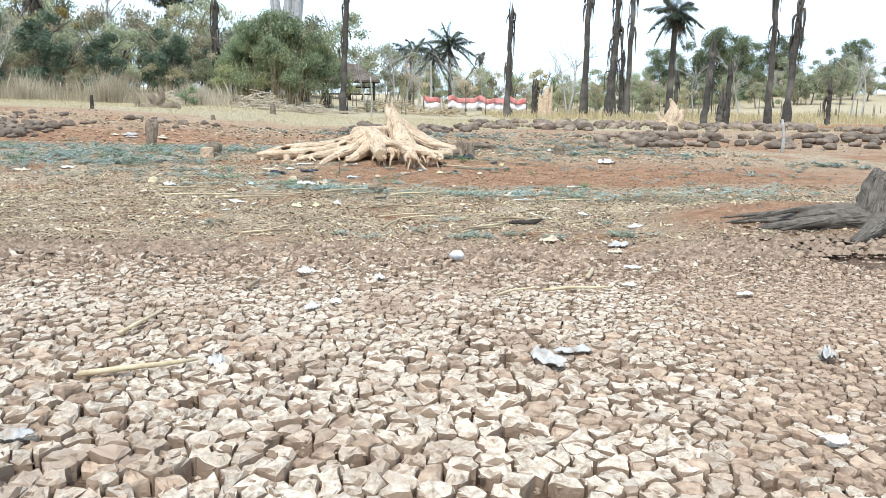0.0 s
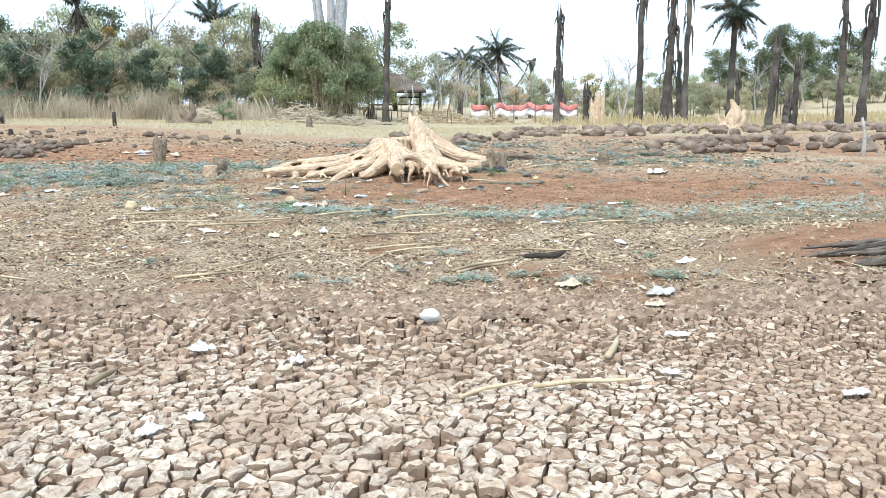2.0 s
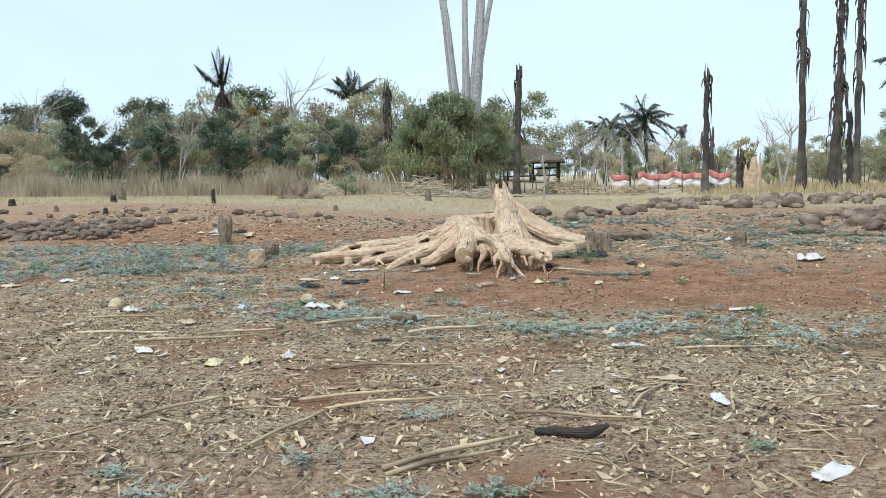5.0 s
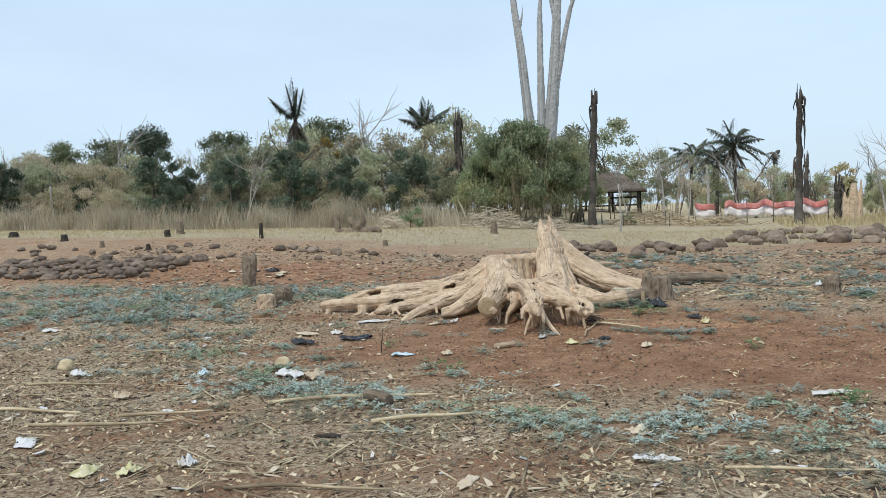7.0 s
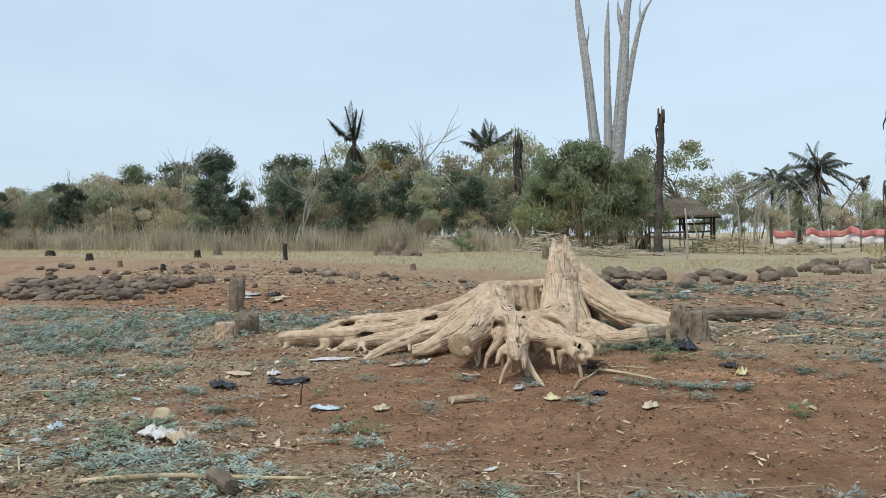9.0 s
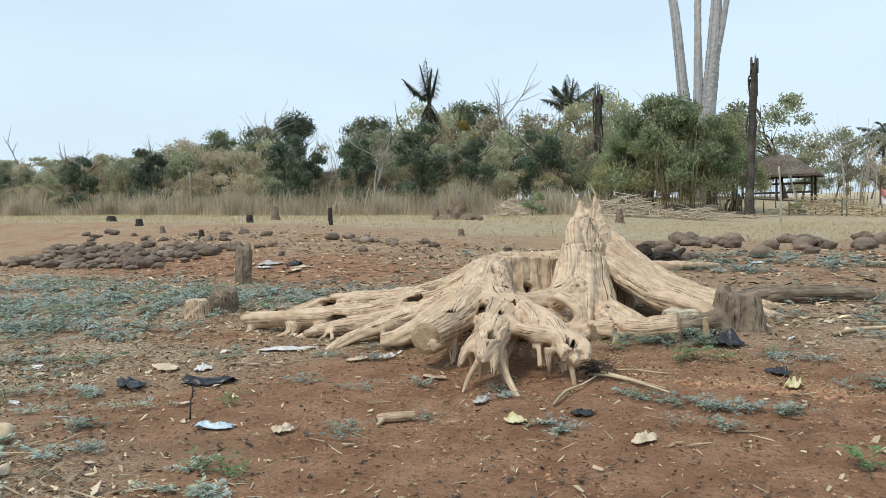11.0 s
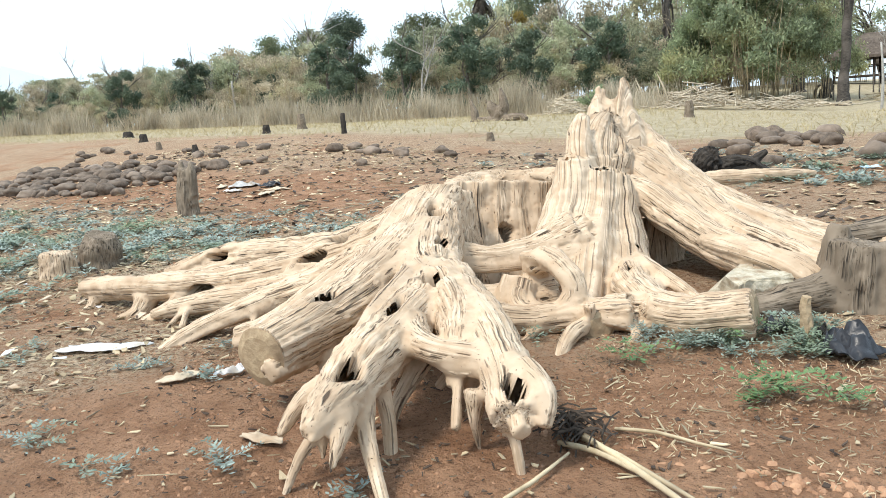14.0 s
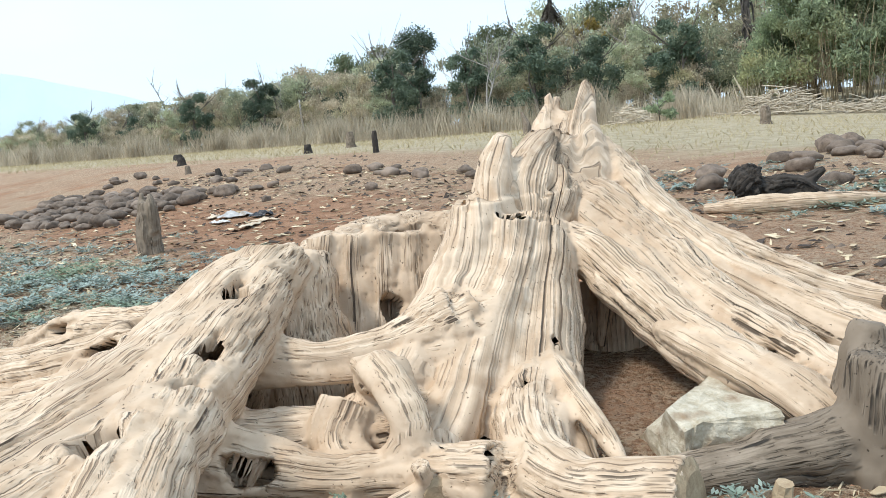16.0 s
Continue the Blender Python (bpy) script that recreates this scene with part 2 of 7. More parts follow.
YELLOW_BAG = material("yellow_green_wrapper", (0.50, 0.46, 0.18), (0.68, 0.62, 0.44), 14, 0.4, 0.2)
GREY_BAG = material("grey_dusty_plastic", (0.40, 0.39, 0.37), (0.55, 0.53, 0.50), 14, 0.5, 0.3, (0.30, 0.24, 0.18), 8)
TAN_CLOTH = material("sun_faded_cloth", (0.50, 0.40, 0.28), (0.64, 0.55, 0.42), 20, 0.9, 0.3, (0.40, 0.28, 0.18), 5)
RED_CLOTH = material("red_cloth", (0.50, 0.15, 0.13), (0.62, 0.30, 0.27), 2, 0.8, 0.1)
WHITE_CLOTH = material("white_cloth", (0.70, 0.64, 0.62), (0.80, 0.76, 0.74), 2, 0.8, 0.1)
THATCH = material("thatch", (0.065, 0.05, 0.04), (0.15, 0.12, 0.095), 6, 0.95, 0.8, (0.19, 0.155, 0.125), 0.8)
CLAY_TILE = material("clay_tile_roof", (0.17, 0.12, 0.095), (0.27, 0.20, 0.16), 4, 0.9, 0.5)
PLASTER = material("weathered_plaster", (0.22, 0.19, 0.16), (0.33, 0.29, 0.25), 2, 0.9, 0.2)
DARK_WOOD = material("dark_timber", (0.035, 0.028, 0.022), (0.08, 0.062, 0.048), 8, 0.9, 0.4, coord="object")
# pale blue stands in for the air's haze over the far ridge
RIDGE_HAZE = material("far_ridge_haze_tint", (0.50, 0.60, 0.67), (0.54, 0.63, 0.70), 0.01, 1.0, 0.0)


def ground_material():
    m = bpy.data.materials.new("lake_bed")
    m.use_nodes = True
    n, l = m.node_tree.nodes, m.node_tree.links
    b = n["Principled BSDF"]
    b.inputs["Roughness"].default_value, b.inputs["Specular IOR Level"].default_value = 0.95, 0.15
    geo = n.new("ShaderNodeNewGeometry")

    def tex(scale, detail=6.0, rough=0.6):
        t = n.new("ShaderNodeTexNoise")
        t.inputs["Scale"].default_value, t.inputs["Detail"].default_value, t.inputs["Roughness"].default_value = scale, detail, rough
        l.new(geo.outputs["Position"], t.inputs["Vector"])
        return t.outputs["Fac"]

    def ramp(fac, lo, hi):
        r = n.new("ShaderNodeMapRange")
        r.inputs["From Min"].default_value, r.inputs["From Max"].default_value = lo, hi
        l.new(fac, r.inputs["Value"])
        return r.outputs["Result"]

    def mix(fac, c1, c2):
        x = n.new("ShaderNodeMix")
        x.data_type = "RGBA"
        l.new(fac, x.inputs[0])
        for i, c in ((6, c1), (7, c2)):
            if isinstance(c, tuple):
                x.inputs[i].default_value = (*c, 1)
            else:
                l.new(c, x.inputs[i])
        return x.outputs[2]

    def weight(name):
        a = n.new("ShaderNodeAttribute")
        a.attribute_name = name
        return a.outputs["Fac"]

    fine, mid, coarse, grit = tex(26, 8, 0.7), tex(3.1, 6), tex(0.55, 5), tex(120, 3)
    soil = mix(ramp(mid, 0.35, 0.65), (0.325, 0.168, 0.091), (0.52, 0.298, 0.176))
    soil = mix(ramp(grit, 0.60, 0.72), soil, (0.36, 0.26, 0.19))
    trash = mix(ramp(fine, 0.42, 0.57), (0.26, 0.165, 0.095), (0.74, 0.61, 0.43))
    soil = mix(ramp(fine, 0.52, 0.66), soil, (0.205, 0.104, 0.057))
    speck = tex(58, 4, 0.65)
    soil = mix(ramp(speck, 0.60, 0.68), soil, (0.13, 0.075, 0.045))
    trash = mix(ramp(speck, 0.57, 0.63), trash, (0.10, 0.066, 0.045))
    trash = mix(ramp(coarse, 0.5, 0.66), trash, soil)
    mud = mix(ramp(fine, 0.35, 0.65), (0.15, 0.09, 0.06), (0.33, 0.23, 0.16))
    straw = mix(ramp(mid, 0.35, 0.65), (0.42, 0.345, 0.22), (0.57, 0.485, 0.335))
    straw = mix(ramp(fine, 0.55, 0.7), straw, (0.27, 0.21, 0.12))
    red = mix(ramp(mid, 0.4, 0.6), (0.30, 0.135, 0.07), (0.40, 0.21, 0.12))
    col = mix(weight("litter"), soil, trash)
    col = mix(weight("mud"), col, mud)
    col = mix(weight("grass"), col, straw)
    col = mix(weight("clay"), col, red)
    l.new(col, b.inputs["Base Color"])
    bp = n.new("ShaderNodeBump")
    bp.inputs["Strength"].default_value, bp.inputs["Distance"].default_value = 1.0, 0.06
    ad = n.new("ShaderNodeMath")
    ad.operation = "MULTIPLY_ADD"
    ad.inputs[1].default_value = 0.35
    l.new(grit, ad.inputs[0])
    l.new(fine, ad.inputs[2])
    rough_mid = tex(9.0, 5)
    ad2 = n.new("ShaderNodeMath")
    ad2.operation = "MULTIPLY_ADD"
    ad2.inputs[1].default_value = 1.6
    l.new(rough_mid, ad2.inputs[0])
    l.new(ad.outputs[0], ad2.inputs[2])
    l.new(ad2.outputs[0], bp.inputs["Height"])
    l.new(bp.outputs["Normal"], b.inputs["Normal"])
    return m


GROUND = ground_material()

# ---------------------------------------------------------------- mesh tools
rng = np.random.default_rng(7)


def mesh_of(name, verts, faces, mats, smooth=False, attrs=None):
    me = bpy.data.meshes.new(name)
    me.from_pydata([tuple(v) for v in verts], [], [tuple(f) for f in faces])
    for m in mats if isinstance(mats, (list, tuple)) else [mats]:
        me.materials.append(m)
    if smooth:
        me.polygons.foreach_set("use_smooth", [True] * len(me.polygons))
    for key, (kind, values) in (attrs or {}).items():
        at = me.attributes.new(key, kind, "POINT")
        at.data.foreach_set("vector" if kind == "FLOAT_VECTOR" else "value", np.asarray(values, np.float32).ravel())
    me.update()
    return me


def part(name, me, parent=None, label=""):
    ob = new(name, me)
    if parent is not None:
        ob.parent = parent
    if label:
        ob["label"] = label
    return ob


def thing(name, x, y, z=None, rz=0.0, label="", category="", group="", kind="", me=None):
    ob = new(name, me)
    ob.matrix_basis = pose(x, y, float(gz(x, y)) if z is None else z, 0, 0, rz)
    return tagged(ob, label, category, group, kind)


def catmull(pts, step):
    """Points (x, y, z, r) run smoothly through at about the given step."""
    p = np.array(pts, float)
    p = np.vstack([2 * p[0] - p[1], p, 2 * p[-1] - p[-2]])
    out = []
    for i in range(1, len(p) - 2):
        k = max(2, int(np.linalg.norm(p[i + 1, :3] - p[i, :3]) / step))
        for t in np.arange(k) / k:
            a, b, c, d = p[i - 1], p[i], p[i + 1], p[i + 2]
            out.append(0.5 * (2 * b + (c - a) * t + (2 * a - 5 * b + 4 * c - d) * t * t + (3 * b - a - 3 * c + d) * t ** 3))
    out.append(p[-2])
    out = np.array(out)
    out[:, 3] = np.maximum(out[:, 3], 0.004)
    return out


def frames_of(line):
    """Tangent and two normals, carried along the line without twist."""
    t = np.gradient(line[:, :3], axis=0)
    t /= np.linalg.norm(t, axis=1)[:, None] + 1e-9
    ref = np.array([0, 0, 1.0]) if abs(t[0, 2]) < 0.9 else np.array([1.0, 0, 0])
    u = np.zeros_like(t)
    for i in range(len(t)):
        ref = ref - t[i] * (ref @ t[i])
        ref /= np.linalg.norm(ref) + 1e-9
        u[i] = ref
    return t, u, np.cross(t, u)


def tube(pts, sides=8, step=0.3, wob=0.0, seed=0, curve=True):
    """A closed tube along points (x, y, z, r)."""
    line = catmull(pts, step) if curve and len(pts) > 1 else np.array(pts, float)
    t, u, v = frames_of(line)
    r = np.random.default_rng(seed)
    ang = np.arange(sides) * 2 * math.pi / sides
    verts, n = [], len(line)
    for i in range(n):
        rad = line[i, 3] * (1 + wob * r.uniform(-1, 1, sides))
        verts.append(line[i, :3] + np.outer(np.cos(ang) * rad, u[i]) + np.outer(np.sin(ang) * rad, v[i]))
    verts = np.vstack(verts)
    faces = [(i * sides + j, i * sides + (j + 1) % sides, (i + 1) * sides + (j + 1) % sides, (i + 1) * sides + j) for i in range(n - 1) for j in range(sides)]
    faces += [tuple(range(sides - 1, -1, -1)), tuple((n - 1) * sides + j for j in range(sides))]
    return verts, faces


def joined(pieces):
    verts, faces, o = [], [], 0
    for v, f in pieces:
        verts.append(np.asarray(v, float))
        faces += [tuple(i + o for i in q) for q in f]
        o += len(v)
    return np.vstack(verts), faces


def quads(centres, ax, ay, shape=(0.0, 1.0)):
    """Leaf blades: a pointed rhomb about each centre, half-axes ax (long) and ay (wide)."""
    n = len(centres)
    v = np.empty((n, 4, 3))
    v[:, 0], v[:, 2] = centres - ax, centres + ax
    v[:, 1], v[:, 3] = centres + ay, centres - ay
    f = np.arange(n * 4).reshape(n, 4)
    return v.reshape(-1, 3), f.tolist()


def unit(n, r):
    d = r.normal(size=(n, 3))
    return d / np.linalg.norm(d, axis=1)[:, None]


def leaf_cloud(blobs, n, size, r, droop=0.2, shell=0.32):
    """n blades in ellipsoid clumps (x, y, z, rx, ry, rz), thicker towards their skins."""
    w = np.array([b[3] * b[4] * b[5] for b in blobs]) ** 0.75
    pick = r.choice(len(blobs), n, p=w / w.sum())
    b = np.array(blobs)[pick]
    c = b[:, :3] + unit(n, r) * (r.uniform(0, 1, (n, 1)) ** (1 - shell)) * b[:, 3:6] * r.uniform(0.75, 1.12, (n, 1))
    ax = unit(n, r)
    ax[:, 2] -= droop
    ax *= (size * r.uniform(0.5, 1.2, n))[:, None]
    ay = np.cross(ax, unit(n, r))
    ay *= (0.42 * size * r.uniform(0.6, 1.2, n) / (np.linalg.norm(ay, axis=1) + 1e-9))[:, None]
    return quads(c, ax, ay)


def branching(base, height, r0, r, levels=2, forks=5, spread=0.55, lean=(0, 0)):
    """A trunk with limbs and twigs, all tapered."""
    out, tips = [], []

    def grow(p, d, length, rad, level):
        pts, q = [(*p, rad)], np.array(p, float)
        d = np.array(d, float)
        for i in range(4):
            d = d + r.normal(0, 0.12, 3)
            d[2] += 0.05
            d /= np.linalg.norm(d)
            q = q + d * length / 4
            pts.append((*q, rad * (1 - 0.2 * (i + 1)) + 0.004))
        out.append(tube(pts, 6 if level == 0 else 4, length / 3))
        tips.append(q)
        if level < levels:
            for k in range(forks):
                s = r.uniform(0.35, 1.0)
                i = min(3, int(s * 4))
                o = np.array(pts[i][:3]) * (1 - (s * 4 - i)) + np.array(pts[i + 1][:3]) * (s * 4 - i) if i < 4 else q
                nd = d + r.normal(0, spread, 3)
                nd[2] = abs(nd[2]) * 0.8 + 0.25
                nd /= np.linalg.norm(nd)
                grow(o, nd, length * r.uniform(0.4, 0.65), rad * 0.5 * (1.1 - 0.4 * s), level + 1)

    grow(base, (lean[0], lean[1], 1), height, r0, 0)
    return joined(out), tips


# ---------------------------------------------------------------- ground
def gz(x, y):
    x, y = np.asarray(x, float), np.asarray(y, float)
    base = np.interp(y, [-60, 0, 6, 11, 16, 18.5, 20.2, 21, 22, 25, 28, 33, 40, 60, 140, 400], [0.1, 0.0, -0.05, -0.19, -0.19, -0.12, -0.04, 0.03, 0.09, 0.15, 0.33, 0.48, 0.5, 0.5, 0.8, 4.0])
    s = np.clip((-5 - x) / 10, 0, 1)
    s = s * s * (3 - 2 * s)
    bank = np.clip((y - 24) / 10, 0, 1)
    z = base + 0.62 * s * bank * bank * (3 - 2 * bank)
    z = z + 0.022 * np.clip(-16 - x, 0, 140) * np.clip((y - 24) / 10, 0, 1)
    z = z + 0.36 * np.exp(-((x - 5.2) ** 2 / 5 + (y - 11.2) ** 2 / 5))
    z = z + 1.0 * np.clip((y - 62) / 14, 0, 1) * np.clip((1 - x) / 8, 0, 1) * np.clip((x + 60) / 30, 0, 1)
    z = z + 3.0 * np.clip((x - 22) / 30, 0, 1) * np.clip((y - 75) / 35, 0, 1)
    z = z + 0.10 * np.clip((x - 3) / 10, 0, 3) * np.clip(1 - (y - 14) / 25, 0, 1)
    return z


def smooth01(a):
    a = np.clip(a, 0, 1)
    return a * a * (3 - 2 * a)


def zones(x, y):
    """How far each spot is cracked mud, littered, grassed or bare clay."""
    wob = np.array([noise.noise((a * 0.35, b * 0.35, 3.0)) + 0.5 * noise.noise((a * 1.1, b * 1.1, 9.0)) for a, b in zip(x.ravel(), y.ravel())]).reshape(x.shape)
    mudw = smooth01((10.2 - y + 1.2 * wob) / 2.0) * smooth01((12 - np.abs(x)) / 6)
    bare = np.exp(-(((x - 0.6) / 4.6) ** 2 + ((y - 18.2) / 1.8) ** 2) ** 1.5) + 0.9 * np.exp(-(((x - 0.3) / 3.0) ** 2 + ((y - 20.4) / 1.3) ** 2)) + 0.9 * np.exp(-(((x + 9) / 9) ** 2 + ((y - 26.5) / 2.2) ** 2)) + 0.8 * np.exp(-(((x - 7) / 4) ** 2 + ((y - 19) / 2.5) ** 2)) + np.exp(-(((x - 4.5) / 1.8) ** 2 + ((y - 11) / 1.2) ** 2))
    litter = np.clip(1 - smooth01(bare * 1.25 + 0.5 * wob - 0.1), 0, 1) * np.clip(0.85 + 0.5 * wob, 0, 1)
    litter = litter * (1 - 0.3 * smooth01((y - 23.5) / 2.5))
    line = 33.6 - 1.2 * np.clip((x + 4) / 10, 0, 1.5) + 2.0 * np.clip((x - 3) / 10, 0, 6)
    grass = smooth01((y - line + 2.5 * wob) / 2.5)
    clay = smooth01((x - 14) / 8 + 0.6 * wob) * smooth01((y - 34) / 6) * smooth01((62 - y) / 10)
    return mudw, litter, grass, clay


def axis_lines(lo, hi, step, far_lo, far_hi):
    mid = np.arange(lo, hi, step)
    up, down, s = [hi], [lo], step
    while up[-1] < far_hi:
        s *= 1.22
        up.append(up[-1] + s)
    s = step
    while down[-1] > far_lo:
        s *= 1.22
        down.append(down[-1] - s)
    return np.concatenate([down[:0:-1], mid, up])


gx, gy = axis_lines(-11.0, 7.0, 0.11, -2600, 2600), axis_lines(1.5, 27.0, 0.11, -2600, 2600)
GX, GY = np.meshgrid(gx, gy)
GZ = gz(GX, GY)
zm, zl, zg, zc = zones(GX, GY)
near = (GX > -12) & (GX < 8) & (GY < 28)
lump = np.array([0.030 * noise.noise((a * 1.3, b * 1.3, 0)) + 0.016 * noise.noise((a * 4.1, b * 4.1, 5)) + 0.010 * noise.noise((a * 9, b * 9, 2)) for a, b in zip(GX.ravel(), GY.ravel())]).reshape(GX.shape)
GZ = GZ + np.where(near, lump * (0.5 + 0.7 * zl), 0.4 * lump) - 0.08 * zm * (GY < 10.5) * (np.abs(GX) < 7)
ny, nx = GX.shape
idx = np.arange(ny * nx).reshape(ny, nx)
gfaces = np.stack([idx[:-1, :-1], idx[:-1, 1:], idx[1:, 1:], idx[1:, :-1]], -1).reshape(-1, 4)
ground = new("ground", mesh_of("ground", np.stack([GX, GY, GZ], -1).reshape(-1, 3), gfaces.tolist(), GROUND, True, {"mud": ("FLOAT", zm), "litter": ("FLOAT", zl), "grass": ("FLOAT", zg), "clay": ("FLOAT", zc)}))
tagged(ground, "dried lake bed of red-brown soil and cracked clay", "ground", kind="structure")

# far hills that close the view, their distance haze put into the colour
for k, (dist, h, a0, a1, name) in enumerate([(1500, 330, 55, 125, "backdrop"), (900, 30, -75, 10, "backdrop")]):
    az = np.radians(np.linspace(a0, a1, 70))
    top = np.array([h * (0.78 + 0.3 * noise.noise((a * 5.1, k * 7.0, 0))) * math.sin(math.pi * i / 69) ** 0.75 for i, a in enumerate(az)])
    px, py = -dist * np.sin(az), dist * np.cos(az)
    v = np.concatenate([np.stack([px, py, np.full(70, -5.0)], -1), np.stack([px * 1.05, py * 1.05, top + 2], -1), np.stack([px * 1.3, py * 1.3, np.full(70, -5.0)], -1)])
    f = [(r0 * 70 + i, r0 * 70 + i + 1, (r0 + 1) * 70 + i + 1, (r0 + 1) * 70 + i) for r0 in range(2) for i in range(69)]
    tagged(new(name, mesh_of(name, v, f, RIDGE_HAZE, True)), "mountain ridge far away with haze painted in as pale blue-grey", "hill", kind="structure")

# ---------------------------------------------------------------- fused wood: roots grown into one another


def fuse(name, roots, voxel, mat, flute=0.012, dents=(), origin=(0, 0, 0), seed=0, smooth_steps=3, holes=(), swell=0.0, level=None, ring=None):
    """Roots, each a list of (x, y, z, r), grown into one wooden body with grain that follows them."""
    o3 = np.array(origin, float)
    pieces, lines = [], []
    for k, pts in enumerate(roots):
        pts = [(p[0] - o3[0], p[1] - o3[1], p[2] - o3[2], p[3] + swell) for p in pts]
        pieces.append(tube(pts, 14, 0.05, 0.05, seed + k))
        lines.append(catmull(pts, 0.05))
    v, f = joined(pieces)
    tmp = new("wood_core", mesh_of("wood_core", v, f, mat))
    rm = tmp.modifiers.new("fuse", "REMESH")
    rm.mode, rm.voxel_size = "VOXEL", voxel
    sm = tmp.modifiers.new("soften", "SMOOTH")
    sm.factor, sm.iterations = 0.5, smooth_steps
    bpy.context.view_layer.update()
    me = bpy.data.meshes.new_from_object(tmp.evaluated_get(bpy.context.evaluated_depsgraph_get()))
    bpy.data.objects.remove(tmp)
    me.name = name
    n = len(me.vertices)
    co, no = np.empty(n * 3), np.empty(n * 3)
    me.vertices.foreach_get("co", co)
    me.vertex_normals.foreach_get("vector", no)
    co, no = co.reshape(-1, 3), no.reshape(-1, 3)
    c, t, u, w, s, rid = [], [], [], [], [], []
    for k, ln in enumerate(lines):
        a, b, d = frames_of(ln)
        c.append(ln), t.append(a), u.append(b), w.append(d)
        s.append(np.concatenate([[0], np.cumsum(np.linalg.norm(np.diff(ln[:, :3], axis=0), axis=1))]))
        rid.append(np.full(len(ln), k))
    c, t, u, w, s, rid = (np.concatenate(q) for q in (c, t, u, w, s, rid))
    best = np.empty(n, int)
    for i in range(0, n, 8000):
        d2 = ((co[i:i + 8000, None, :] - c[None, :, :3]) ** 2).sum(-1)
        best[i:i + 8000] = np.argmin(np.sqrt(d2) - c[None, :, 3], axis=1)
    rel = co - c[best, :3]
    grain = np.stack([(rel * u[best]).sum(1) + rid[best] * 1.7, (rel * w[best]).sum(1), (s[best] + (rel * t[best]).sum(1)) * 0.022], -1)
    amp = np.minimum(1.0, c[best, 3] / 0.12)
    if ring:  # the first roots share one trunk: grain runs down and out from its axis
        k, (ax0, ay0, z0), (ax1, ay1, ztop) = ring
        up = np.clip((co[:, 2] + o3[2] - z0) / (ztop - z0), -0.2, 1.1)
        th = np.arctan2(co[:, 1] + o3[1] - (ay0 + up * (ay1 - ay0)), co[:, 0] + o3[0] - (ax0 + up * (ax1 - ax0)))
        own = rid[best] < k
        down = np.stack([0.42 * np.cos(th), 0.42 * np.sin(th), (ztop - co[:, 2]) * 0.03 + 5.0], -1)
        grain = np.where(own[:, None], down, grain)
        flutes = np.array([noise.noise((g[0] * 7, g[1] * 7, g[2] * 4)) for g in down]) * 0.022
        zw = co[:, 2] + o3[2]
        co = co + no * (flutes * own * (1 - 0.6 * smooth01((zw - 0.85) / 0.15)))[:, None]
        block = np.array([math.floor(2.5 * noise.noise((a * 3.2, z * 3.0, 7.0)) + 0.5) for a, z in zip(th, zw)])
        edge = 0.95 + 0.03 * np.array([math.floor(3 * noise.noise((a * 2.4, 0.0, 3.0)) + 0.5) for a in th])
        above = smooth01((zw - edge) / 0.02) * own
        co = co - no * (above * (0.03 + 0.012 * block) * smooth01((1.62 - zw) / 0.3))[:, None]
        co[:, 2] -= own * smooth01((zw - 1.3) / 0.25) * 0.04 * (block + 1)
    if ring:  # cleaner splintered faces on the upper shards
        amp = amp * (1 - 0.65 * own * smooth01((co[:, 2] + o3[2] - 0.85) / 0.15))
    disp = np.array([flute * 1.2 * noise.noise(g * 13) + flute * 0.6 * noise.noise((g[0] * 34, g[1] * 34, g[2] * 14)) - flute * 1.3 * max(0.0, 0.16 - abs(noise.noise(g * 24 + Vector((5, 5, 5))))) / 0.16 for g in map(Vector, grain)]) * amp
    lumps = np.array([0.016 * noise.noise(p * 5.5) + 0.008 * noise.noise(p * 14) for p in map(Vector, co)]) * amp
    co = co + no * (disp + lumps)[:, None]
    for x, y, z, rad, deep in dents:
        q = np.linalg.norm(co + o3 - np.array((x, y, z)), axis=1) / rad
        co = co - no * (deep * smooth01((1.0 - q) * 1.6))[:, None]
    if level:  # old saw cut across part of the top
        x1, y1, zc = level
        cut = (co[:, 0] + o3[0] < x1) & (co[:, 1] + o3[1] < y1)
        tilt = zc - o3[2] + 0.02 * np.sin(co[:, 0] * 9) + 0.012 * np.sin(co[:, 1] * 17)
        co[:, 2] = np.where(cut, np.minimum(co[:, 2], tilt), co[:, 2])
    gone = np.zeros(n, bool)
    wild = np.array([noise.noise(p * 16) for p in map(Vector, co)]) if len(holes) else None
    for x, y, z, rad, long in holes:  # rotted openings, drawn out along the grain
        c0 = co[np.argmin(np.linalg.norm(co + o3 - np.array((x, y, z)), axis=1))]
        d = co - c0
        a = d @ t[best[int(np.argmin((d ** 2).sum(1)))]]
        q = np.sqrt(np.maximum(0, (d ** 2).sum(1) - a * a) + (a / long) ** 2) / rad * (1 + 0.45 * wild)
        k0 = int(np.argmin((d ** 2).sum(1)))
        deep = min(3.2 * rad, 1.5 * c[best[k0], 3])
        facing = ((no * no[k0]).sum(1) > -0.4) & ((d ** 2).sum(1) < (rad * (long + 1.0)) ** 2)
        co = co - np.where(facing, 0.012 * smooth01((1.7 - q) * 1.4) + deep * smooth01((1.1 - q) * 4.0), 0.0)[:, None] * no[k0]
        gone |= facing & (q < 0.84)
    me.vertices.foreach_set("co", co.ravel())
    ev = np.empty(len(me.edges) * 2, int)
    me.edges.foreach_get("vertices", ev)
    ev = ev.reshape(-1, 2)
